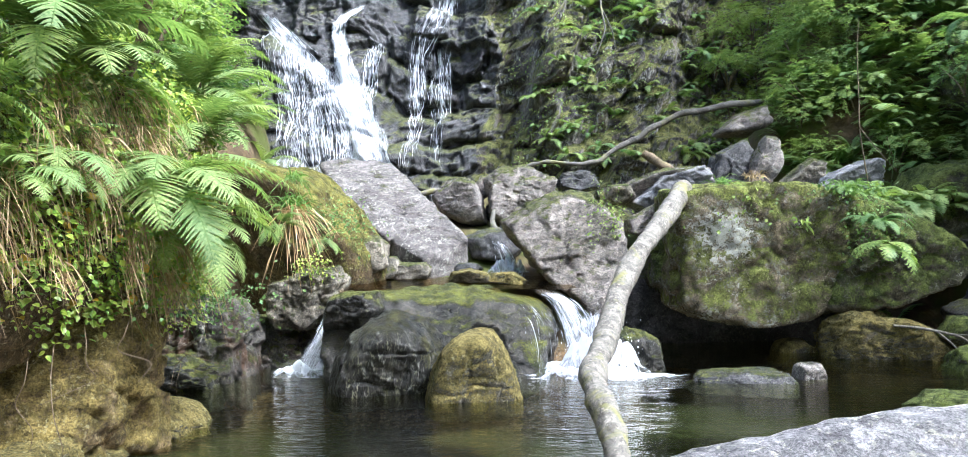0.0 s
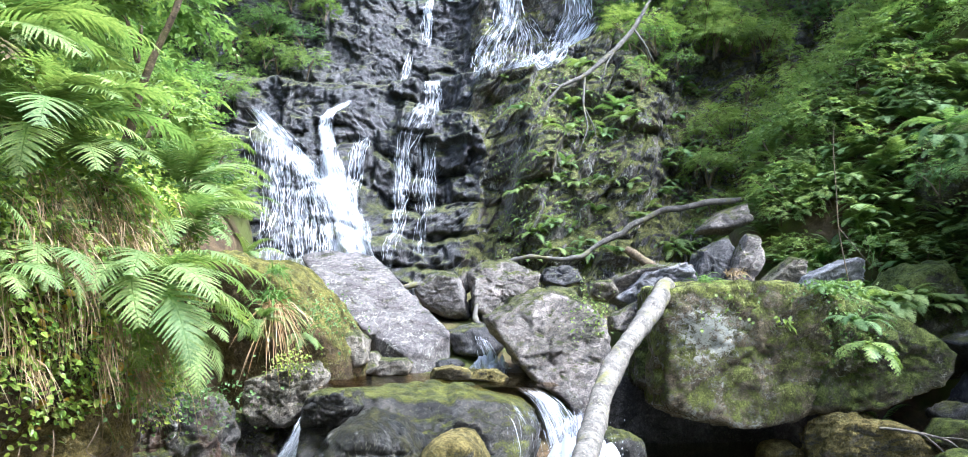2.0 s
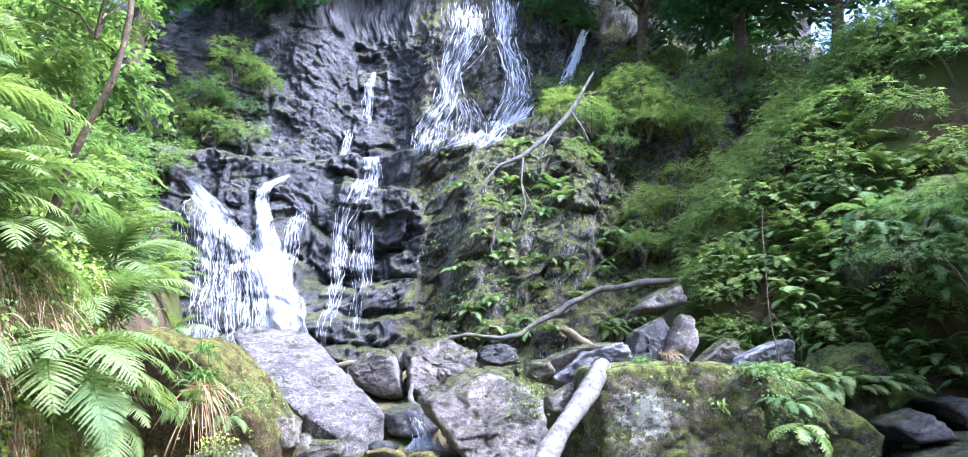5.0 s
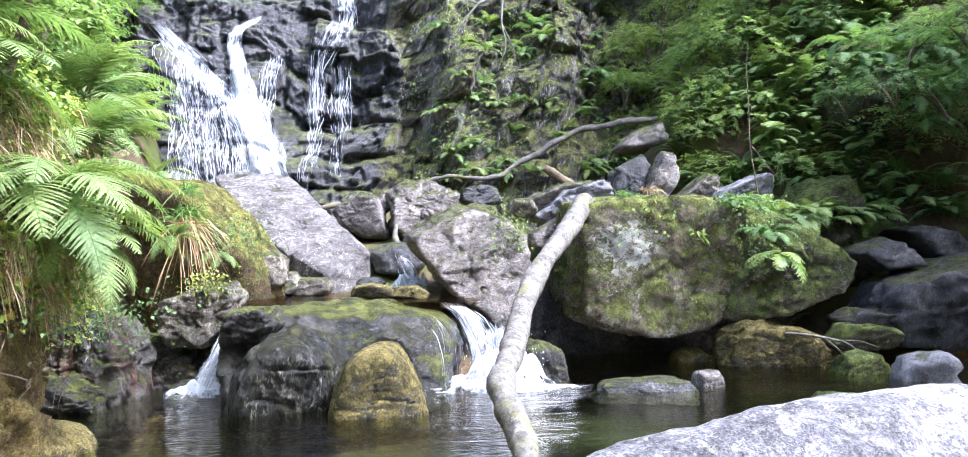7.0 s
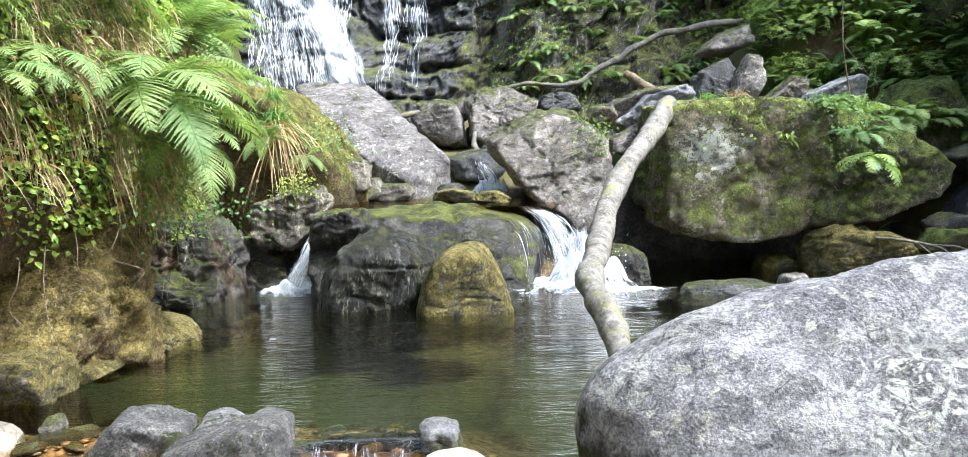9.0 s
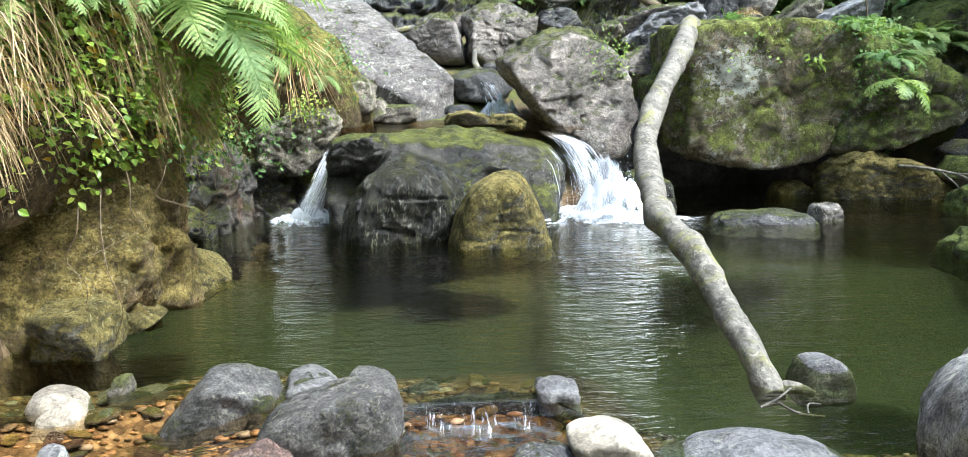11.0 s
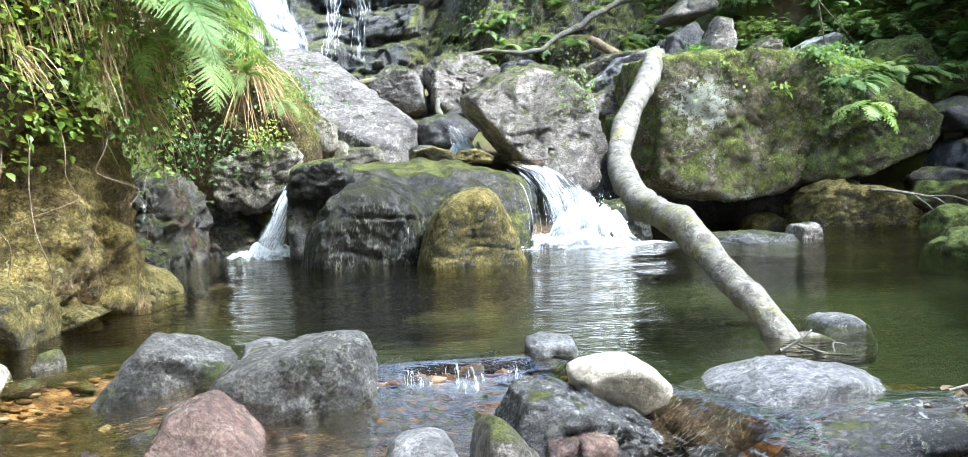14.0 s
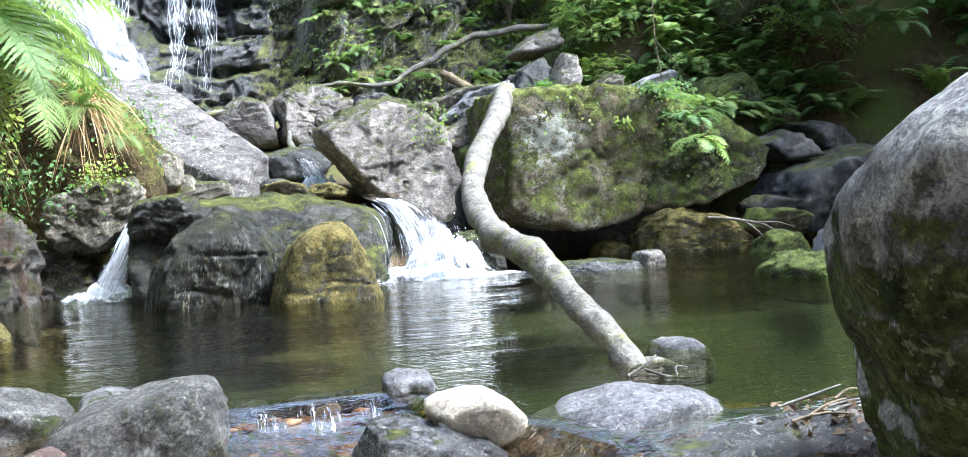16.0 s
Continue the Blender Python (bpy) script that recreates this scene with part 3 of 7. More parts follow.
def grid_mesh(name, x, y, z, material):
    """A sheet from arrays of equal shape (rows, columns)."""
    r, c = x.shape
    i = np.arange(r * c).reshape(r, c)
    a, b, d, e = i[:-1, :-1].ravel(), i[:-1, 1:].ravel(), i[1:, 1:].ravel(), i[1:, :-1].ravel()
    tris = np.concatenate([np.stack([a, b, d], 1), np.stack([a, d, e], 1)])
    return fast_mesh(name, np.stack([x.ravel(), y.ravel(), z.ravel()], 1), tris, material, True)


gx = np.concatenate([np.linspace(-400, -14, 24), np.linspace(-13.6, -6, 40), np.linspace(-5.9, 7.9, 130), np.linspace(8, 15, 24), np.linspace(16, 400, 24)])
gy = np.concatenate([np.linspace(-400, -10, 24), np.linspace(-9, 1.8, 24), np.linspace(1.9, 13, 105), np.linspace(13.1, 22, 40), np.linspace(23, 400, 26)])
GX, GY = np.meshgrid(gx, gy)
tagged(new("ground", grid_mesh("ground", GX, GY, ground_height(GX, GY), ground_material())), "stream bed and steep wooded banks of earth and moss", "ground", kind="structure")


def ledge_z(x):
    return np.interp(x, [-14, -3, -0.2, 2, 3.1, 4.3, 8, 16], [7.0, 7.2, 7.4, 8.1, 8.7, 9.4, 11, 12])


def cliff_y(x, z):
    """How far back the rock face lies, before it is weathered."""
    x, z = np.asarray(x, float), np.asarray(z, float)
    top = ledge_z(x)
    y = 17.0 + 0.55 * (np.minimum(z, top) - 2.5) + 2.6 * smooth(-0.1, 0.5, z - top) + 0.28 * np.clip(z - top, 0, None)
    y = y - 1.3 * smooth(0.2, 1.6, x) * smooth(5.0, 3.0, x) * smooth(9.5, 5.5, z) + 0.9 * smooth(-3.2, -1.6, x) * smooth(0.6, -0.8, x) * smooth(2.6, 4.5, z)
    y = y - 0.6 * smooth(6.6, 6.0, z) * smooth(5.2, 5.9, z) * smooth(-2.2, -1.4, x) * smooth(0.4, -0.2, x)
    return y


def courses(u, w, seed):
    """Beds of rock broken into blocks: each block's random number, how far from its joints, and how high in its bed."""
    k = np.floor(w)
    along = u * (0.75 + 0.6 * hash3(k.astype(np.int64), 3, 5, seed)) + 9 * hash3(k.astype(np.int64), 1, 2, seed)
    j = np.floor(along)
    rise, run = w - k, along - j
    tag = hash3(j.astype(np.int64), k.astype(np.int64), 7, seed)
    return tag, np.minimum(np.minimum(rise, 1 - rise), np.minimum(run, 1 - run)), rise, k


def cliff_face(x, z):
    """The weathered rock face: stepped beds on the wet side, upright ribs on the dry one."""
    x, z = np.asarray(x, float), np.asarray(z, float)
    shape = x.shape
    x, z = x.ravel(), z.ravel()
    p = np.stack([x, z * 0, z], 1)
    bend = 0.30 * fbm(p * 0.8, 3, 2)
    wet = smooth(0.5, -0.3, x + 0.2 * bend)
    slabby = smooth(7.4, 7.9, z) * wet
    thick = 0.85
    level = (z + 0.16 * x + bend) / thick
    tag, joint, rise, bed = courses(x / 1.05 + 0.4 * bend, level, 5)
    tag2, joint2, rise2, _ = courses(x / 0.50 + 0.3 * bend, level * 2.0 + 0.3, 9)
    stair = (bed + smooth(0.62, 1.0, rise)) * thick - level * thick
    y_wet = cliff_y(x, z + stair * 0.55 * (1 - slabby))
    wear_wet = (1 - 0.55 * slabby) * (0.42 * (tag - 0.5) * smooth(0.0, 0.10, joint) - 0.05 * np.exp(-(joint / 0.04) ** 2) + 0.20 * (tag2 - 0.5) * smooth(0.0, 0.16, joint2) - 0.02 * np.exp(-(joint2 / 0.05) ** 2))
    lean = (x * 0.95 - z * 0.32 + bend) / 0.62
    rib, seam, _, _ = courses(z / 1.5 + 0.5 * bend, lean, 15)
    rib2, seam2, _, _ = courses(z / 0.55 + bend, lean * 2.3 + 0.4, 19)
    wear_dry = 0.62 * (rib - 0.5) * smooth(0.0, 0.10, seam) - 0.10 * np.exp(-(seam / 0.05) ** 2) + 0.24 * (rib2 - 0.5) * smooth(0.0, 0.10, seam2) - 0.05 * np.exp(-(seam2 / 0.06) ** 2)
    y = wet * y_wet + (1 - wet) * cliff_y(x, z)
    p[:, 1] = y
    wear = wet * wear_wet + (1 - wet) * wear_dry + 0.28 * fbm(p * 0.5, 4, 21) + 0.17 * facets(p * np.array([1.5, 1.0, 1.7]) + bend[:, None], 23) + 0.06 * facets(p * np.array([4, 3, 5]), 24) + 0.03 * fbm(p * 9, 3, 31)
    return (y - wear).reshape(shape)


seam_z = np.concatenate([np.linspace(0.5, 2.2, 10), np.linspace(2.23, 12.5, 320), np.linspace(12.7, 19, 20)])
for name, ends, material, label in (("wall_cliff_1", (np.linspace(-11, -5.7, 50), np.linspace(-5.66, 0, 215)), CLIFF, "dark wet stepped rock cliff with mossy ledges"),
                                    ("wall_cliff_2", (np.linspace(0, 5.7, 200), np.linspace(5.75, 13, 50)), CLIFF_DRY, "weathered brown-grey rock face with moss and plants in its cracks")):
    cx, cz = np.meshgrid(np.concatenate(ends), seam_z)
    cx = cx + 0.25 * fbm(np.stack([cz.ravel() * 0.9, cz.ravel() * 0, cz.ravel() * 0], 1), 3, 77).reshape(cx.shape)
    tagged(new(name, grid_mesh(name, cx, cliff_face(cx, cz), cz, material)), label, "cliff", kind="structure")

# ---- water ----
wx, wy = np.meshgrid(np.linspace(-6.5, 11, 140), np.linspace(0, 1, 90))
wy = lip(wx) + wy * (12.2 - lip(wx))
wz = (fbm(np.stack([wx.ravel() * 0.8, wy.ravel() * 2.2, wx.ravel() * 0], 1), 3, 4) * 0.004).reshape(wx.shape)
tagged(new("water", grid_mesh("water", wx, wy, wz, WATER)), "clear dark brown-green rippled water of the pool", "water", kind="structure")
for name, ends, material, lively, label in (("water_outflow_1", (-5, -0.98, 110), SHALLOWS, 0.25, "shallow clear brown water of the outflow over gravel"), ("water_outflow_2", (-0.98, 6, 230), STREAM, 1.0, "rushing water of the outflow between dark rocks")):
    wx, wy = np.meshgrid(np.linspace(0, 1, ends[2]) ** (1.0 if lively < 1 else 1.6) * (ends[1] - ends[0]) + ends[0], np.r_[np.linspace(0, 8, 30) ** 1.25 * 1.19, np.linspace(16.2, 18, 130)][::-1])
    wy = lip(wx) - 18 + wy
    rush = smooth(-1.1, -0.9, wx) * smooth(0.9, 0.2, wx) * smooth(2.9, 3.3, wy)
    flow = np.stack([wx.ravel() * 4, wy.ravel() * 2.5, wx.ravel() * 0], 1)
    crest = 1 - np.abs(fbm(flow * np.array([2.6, 3.4, 1]) + 0.5 * fbm(flow, 2, 9)[:, None], 3, 7))
    wz = (fbm(flow, 3, 6) * 0.010 * max(lively, 0.4) + crest * 0.016 * rush.ravel()).reshape(wx.shape) * smooth(0, 0.15, lip(wx) - wy)
    wz = wz - 0.065 * smooth(0.15, 1.1, lip(wx) - wy) - 0.07 * smooth(0.0, 0.12 + 0.25 * smooth(0.1, 0.6, np.abs(wx + 0.6)), lip(wx) - wy)
    wz = wz - (0.03 + 0.03 * smooth(-0.95, -0.5, wx)) * smooth(0.1, 0.6, lip(wx) - wy)
    tagged(new(name, grid_mesh(name, wx, wy, wz, material)), label, "water", kind="structure")
wx, wy = np.meshgrid(np.linspace(-1.9, 1.0, 60), np.linspace(10.15, 12.2, 40))
wz = (fbm(np.stack([wx.ravel() * 4, wy.ravel() * 3, wx.ravel() * 0], 1), 3, 8) * 0.015).reshape(wx.shape) + 0.895 + 0.03 * (wy - 11)
tagged(new("water_ledge", grid_mesh("water_ledge", wx, wy, wz, STREAM)), "thin running water on the rock ledge", "water", kind="structure")


def sheet(name, path, material, label, category="waterfall", columns=14, rows=60, wave=0.05, seed=0, layers=1, parent=None, drape=False, brink=None):
    """Falling water along a path of (x, y, z, width), with streak coordinates in metres."""
    pts = np.array(path, float)
    leg = np.r_[0, np.cumsum(np.linalg.norm(np.diff(pts[:, :3], axis=0), axis=1))]
    s = np.linspace(0, leg[-1], rows)
    c = np.stack([np.interp(s, leg, pts[:, q]) for q in range(4)], 1)
    for _ in range(2):
        c[1:-1] = (c[:-2] + 2 * c[1:-1] + c[2:]) / 4
    for lay in range(layers):
        u = np.linspace(-0.5, 0.5, columns)
        uu, ss = np.meshgrid(u, s)
        x = c[:, 0:1] + uu * c[:, 3:4]
        y = np.repeat(c[:, 1:2], columns, 1) - 0.06 * lay - 0.08 * np.cos(uu * 3.0)
        z = np.repeat(c[:, 2:3], columns, 1)
        q = np.stack([x.ravel() * 5, ss.ravel() * 1.2, np.full(x.size, seed + lay * 3.3)], 1)
        y = y - wave * fbm(q, 3, seed + lay).reshape(x.shape)
        x = x + wave * 0.7 * fbm(q * 0.7 + 9, 2, seed + lay).reshape(x.shape)
        if drape:
            rock = cliff_face(x, z) - 0.06
            y = np.minimum(rock, 0.45 * rock + 0.55 * np.minimum.accumulate(rock, 0)) - 0.07 * lay - wave * (0.5 + 0.5 * fbm(q, 3, seed + lay).reshape(x.shape))
        me = grid_mesh(name, x, y, z, material)
        loops = np.zeros(len(me.loops), np.int32)
        me.loops.foreach_get("vertex_index", loops)
        uv = np.stack([(uu * c[:, 3:4]).ravel() + lay * 7 + seed, ss.ravel() + lay * 3], 1)
        me.uv_layers.new(name="flow").data.foreach_set("uv", uv[loops].astype(np.float32).ravel())
        side = 1 - (2 * np.abs(uu)) ** 2.5
        full = (side * np.minimum(1, 0.25 + ss / max(0.3, 0.08 * leg[-1]))).ravel()
        if brink is not None:
            full = np.where(z.ravel() > np.interp(x.ravel(), *brink), -3, full)
        me.color_attributes.new("fullness", "FLOAT_COLOR", "POINT").data.foreach_set("color", np.repeat(full[:, None], 4, 1).astype(np.float32).ravel())
        part(name, me, parent, label)


def on_cliff(x, z, width):
    return (x, float(cliff_y(x, z)), z, width)


def strands(path, count, parent, seed, thick=(0.005, 0.018), reach=(0.25, 1.0), gap=0.0, drape=True, sway=0.05, out=(0.04, 0.16), label="", brink=None):
    """Single threads of falling water along a path of (x, y, z, width), broken into lengths as they fall."""
    g = np.random.default_rng(seed)
    pts = np.array(path, float)
    leg = np.r_[0, np.cumsum(np.linalg.norm(np.diff(pts[:, :3], axis=0), axis=1))]
    n = max(10, int(leg[-1] / 0.055))
    s = np.linspace(0, leg[-1], n)
    c = np.stack([np.interp(s, leg, pts[:, q]) for q in range(4)], 1)
    c[1:-1] = (c[:-2] + 2 * c[1:-1] + c[2:]) / 4
    u = np.clip(g.normal(0, 0.24, (count, 1)), -0.5, 0.5) * 0.5 + 0.5 * g.uniform(-0.5, 0.5, (count, 1))
    ss, ident = np.repeat(s[None], count, 0), np.repeat(np.arange(count)[:, None] * 3.7, n, 1)
    wob = fbm(np.stack([ss.ravel() * 1.7, ident.ravel(), ident.ravel() * 0 + seed], 1), 3, seed).reshape(count, n)
    x = c[None, :, 0] + u * c[None, :, 3] + sway * wob
    z = np.repeat(c[None, :, 2], count, 0)
    if drape:
        rock = cliff_face(x, z)
        y = np.minimum(rock, 0.35 * rock + 0.65 * np.minimum.accumulate(rock, 1))
    else:
        y = np.repeat(c[None, :, 1], count, 0) - 0.4 * sway * wob
    y = y - g.uniform(*out, (count, 1))
    length = leg[-1] * g.uniform(*reach, (count, 1))
    first = (leg[-1] - length) * g.random((count, 1)) ** 1.5
    lively = fbm(np.stack([ss.ravel() * 5, ident.ravel(), ident.ravel() * 0], 1), 2, seed + 5).reshape(count, n)
    wide = g.uniform(0, 1, (count, 1)) ** 2 * (thick[1] - thick[0]) + thick[0]
    wide = wide * np.clip(0.75 + 0.8 * lively, 0.25, 1.6) * np.clip(np.minimum(ss - first, first + length - ss) / 0.15, 0.15, 1)
    keep = (ss > first) & (ss < first + length) & (lively > gap - 0.45 - 0.3 * (1 - ss / leg[-1]))
    if brink is not None:
        keep &= z < np.interp(x, *brink)
    quad = keep[:, :-1] & keep[:, 1:]
    v = np.stack([np.stack([x - wide / 2, y, z], 2), np.stack([x + wide / 2, y - 0.3 * wide, z], 2)], 2).reshape(-1, 3)
    i = (np.arange(count)[:, None] * n + np.arange(n - 1)[None])[quad] * 2
    tris = np.concatenate([np.stack([i, i + 1, i + 3], 1), np.stack([i, i + 3, i + 2], 1)])
    used, back = np.unique(tris, return_inverse=True)
    part("white_thread", fast_mesh("white_thread", v[used], back.reshape(-1, 3), WHITE_DROPS, True), parent, label)["kind"] = "stuff"


def cascade(name, label):
    return tagged(new(name), label, "waterfall")


main_fall = cascade("waterfall", "white waterfall fanning down a dark stepped cliff")
FALLS = (
    # the wide curtain
    (((-3.95, 6.35, 2.2), (-3.85, 5.0, 2.25), (-3.70, 4.0, 2.25), (-3.45, 2.6, 2.3)), FALL_VEIL, 560, (0.004, 0.014), (0.04, 0.28), 34, 0.10),
    (((-4.95, 6.5, 0.4), (-4.4, 5.85, 0.7), (-3.75, 5.2, 0.8), (-3.2, 4.6, 0.7), (-2.95, 3.9, 0.5)), FALL_MID, 170, (0.005, 0.020), (0.05, 0.22), 20, 0.08),
    # the jet
    (((-2.80, 6.72, 0.14), (-3.20, 6.38, 0.30), (-3.30, 6.00, 0.32), (-3.12, 5.26, 0.50), (-2.83, 4.40, 0.80), (-2.55, 3.59, 1.02), (-2.30, 2.6, 1.15)), FALL_FULL, 170, (0.005, 0.018), (0.04, 0.2), 16, 0.08),
    (((-2.42, 5.95, 0.50), (-2.50, 5.34, 0.50), (-2.56, 4.73, 0.45), (-2.60, 4.01, 0.45)), FALL_THIN, 36, (0.004, 0.012), (0.2, 0.7), 10, 0.06),
    # the middle drop and its strands
    (((-1.02, 7.75, 0.45), (-1.0, 7.1, 0.62), (-1.1, 6.4, 0.85), (-1.30, 5.95, 1.15)), FALL_MID, 90, (0.004, 0.015), (0.1, 0.4), 14, 0.07),
    (((-1.42, 5.95, 1.2), (-1.55, 5.5, 0.85), (-1.60, 4.57, 0.55), (-1.60, 3.60, 0.42), (-1.70, 2.7, 0.35)), FALL_THIN, 70, (0.004, 0.011), (0.06, 0.35), 12, 0.07),
    (((-1.15, 5.75, 0.9), (-1.1, 5.0, 0.8), (-1.05, 4.0, 0.5), (-1.1, 3.0, 0.4)), FALL_THIN, 30, (0.004, 0.010), (0.1, 0.5), 10, 0.05),
    # the upper fall
    (((1.51, 13.60, 1.53), (1.49, 12.48, 1.68), (1.21, 11.49, 1.49), (0.94, 10.75, 0.82), (0.90, 9.93, 1.14), (0.51, 9.13, 1.44), (0.24, 7.33, 0.9)), FALL_MID, 330, (0.006, 0.026), (0.02, 0.12), 16, 0.12),
    (((1.28, 10.16, 0.98), (1.53, 9.57, 1.46), (1.43, 8.96, 1.76), (0.93, 7.37, 1.75)), FALL_THIN, 100, (0.005, 0.02), (0.05, 0.2), 16, 0.12),
    (((2.63, 13.72, 1.03), (2.61, 12.15, 0.84), (2.90, 11.11, 1.00), (2.95, 10.29, 1.24), (2.63, 9.69, 1.14), (1.72, 7.85, 0.82), (1.20, 7.41, 0.67)), FALL_MID, 310, (0.006, 0.026), (0.02, 0.12), 16, 0.1),
    (((3.30, 10.08, 0.66), (2.68, 9.38, 1.14), (1.66, 7.70, 1.35), (0.95, 7.35, 1.21)), FALL_MID, 150, (0.005, 0.024), (0.05, 0.2), 16, 0.1),
    # trickles
    (((-1.22, 11.37, 0.17), (-1.33, 10.62, 0.37), (-1.38, 9.4, 0.47)), FALL_THIN, 30, (0.006, 0.02), (0.3, 0.9), 6, 0.05),
    (((-1.76, 9.27, 0.18), (-1.87, 8.76, 0.22), (-1.95, 8.0, 0.25)), FALL_THIN, 16, (0.006, 0.02), (0.3, 0.9), 6, 0.05),
    (((5.09, 12.86, 0.28), (4.79, 11.94, 0.34), (4.45, 11.05, 0.47), (4.03, 10.0, 0.66)), FALL_MID, 70, (0.008, 0.03), (0.3, 0.9), 8, 0.05),
)
BRINK = ((-5.0, -4.4, -3.95, -3.3, -2.8), (6.35, 6.05, 5.55, 5.0, 4.4))
for k, (line, material, threads, thick, reach, columns, wave) in enumerate(FALLS):
    path = [on_cliff(*p) for p in line]
    sheet("stream", path, material, "", columns=columns, wave=wave, layers=2 if k in (0, 2) else 1, seed=k + 1, parent=main_fall, drape=True, brink=None if k else BRINK)
    strands(path, threads, main_fall, 300 + k, thick, reach, sway=0.08, brink=None if k else BRINK)

left_fall = cascade("small_waterfall", "narrow white fall dropping beside mossy rock into the pool")
sheet("stream", [(-1.70, 10.5, 0.83, 0.10), (-1.74, 10.22, 0.74, 0.13), (-1.80, 10.02, 0.5, 0.2), (-1.92, 9.9, 0.2, 0.3), (-2.0, 9.84, -0.03, 0.42)], FALL_FULL, "", columns=14, rows=40, wave=0.04, seed=21, layers=3, parent=left_fall)
right_fall = cascade("small_waterfall", "foaming white fall bursting between boulders into the pool")
sheet("stream", [(0.62, 10.5, 0.86, 0.34), (0.80, 10.1, 0.74, 0.34), (0.92, 9.85, 0.5, 0.4), (1.0, 9.75, 0.2, 0.55), (1.02, 9.68, -0.03, 0.7)], FALL_MID, "", columns=18, rows=40, wave=0.07, seed=22, layers=3, parent=right_fall)
sheet("stream", [(1.15, 10.3, 0.62, 0.22), (1.16, 10.0, 0.5, 0.34), (1.16, 9.75, 0.2, 0.44), (1.16, 9.6, -0.03, 0.52)], FALL_FULL, "", columns=18, rows=40, wave=0.10, seed=23, layers=3, parent=right_fall)
sheet("stream", [(0.42, 9.3, 0.80, 0.5), (0.52, 9.05, 0.62, 0.45), (0.56, 8.95, 0.3, 0.42), (0.57, 8.92, -0.02, 0.4)], FALL_THIN, "", columns=14, rows=40, wave=0.03, seed=24, layers=1, parent=right_fall)
strands([(0.42, 9.3, 0.80, 0.5), (0.56, 9.02, 0.62, 0.45), (0.60, 8.95, 0.3, 0.42), (0.61, 8.92, -0.02, 0.4)], 14, right_fall, 401, (0.002, 0.006), (0.15, 0.6), drape=False, sway=0.04)
strands([(0.70, 10.2, 0.84, 0.3), (0.86, 9.95, 0.72, 0.36), (0.98, 9.7, 0.45, 0.5), (1.05, 9.55, 0.1, 0.7), (1.05, 9.5, -0.02, 0.8)], 60, right_fall, 402, (0.004, 0.014), (0.08, 0.4), drape=False, sway=0.07, out=(0.05, 0.2))
strands([(-1.72, 10.3, 0.80, 0.10), (-1.76, 10.1, 0.70, 0.13), (-1.82, 9.9, 0.45, 0.24), (-1.95, 9.8, 0.15, 0.42), (-2.02, 9.76, -0.02, 0.55)], 50, left_fall, 403, (0.003, 0.011), (0.1, 0.6), drape=False, sway=0.05, out=(0.02, 0.12))
gap_fall = cascade("small_waterfall", "small white cascade in the gap between boulders")
sheet("stream", [(0.13, 12.7, 1.44, 0.22), (0.16, 12.42, 1.36, 0.28), (0.22, 12.3, 1.25, 0.36), (0.28, 12.2, 1.12, 0.42), (0.33, 11.9, 1.0, 0.5), (0.3, 11.5, 0.93, 0.55)], FALL_MID, "", columns=14, rows=40, wave=0.05, seed=25, parent=gap_fall)
strands([(0.13, 12.7, 1.44, 0.22), (0.16, 12.42, 1.36, 0.28), (0.22, 12.3, 1.25, 0.36), (0.28, 12.2, 1.12, 0.42), (0.33, 11.9, 1.0, 0.5)], 40, gap_fall, 405, (0.004, 0.014), (0.08, 0.3), drape=False, sway=0.06)
lip_fall = cascade("small_waterfall", "little cascade over the lip of the pool")
for x, wide in ((-0.80, 0.2), (-0.62, 0.22), (-0.44, 0.14)):
    sheet("stream", [(x, 4.44, 0.006, wide), (x, 4.37, 0.0, wide), (x, 4.335, -0.02, wide), (x, 4.32, -0.05, wide), (x, 4.28, -0.075, wide * 1.05)], FALL_FINE, "", columns=30, rows=20, wave=0.012, seed=int(40 - 10 * x), parent=lip_fall)

boulder("stone", (-0.6, 4.46, -0.08), 0.16, [(-0.34, -0.08), (-0.33, 0.055), (-0.1, 0.07), (0.12, 0.06), (0.3, 0.07), (0.34, -0.08)], ROCK_BLACK, "dark wet stone sill under the little cascade", "stone", sub=4, sharp=20)


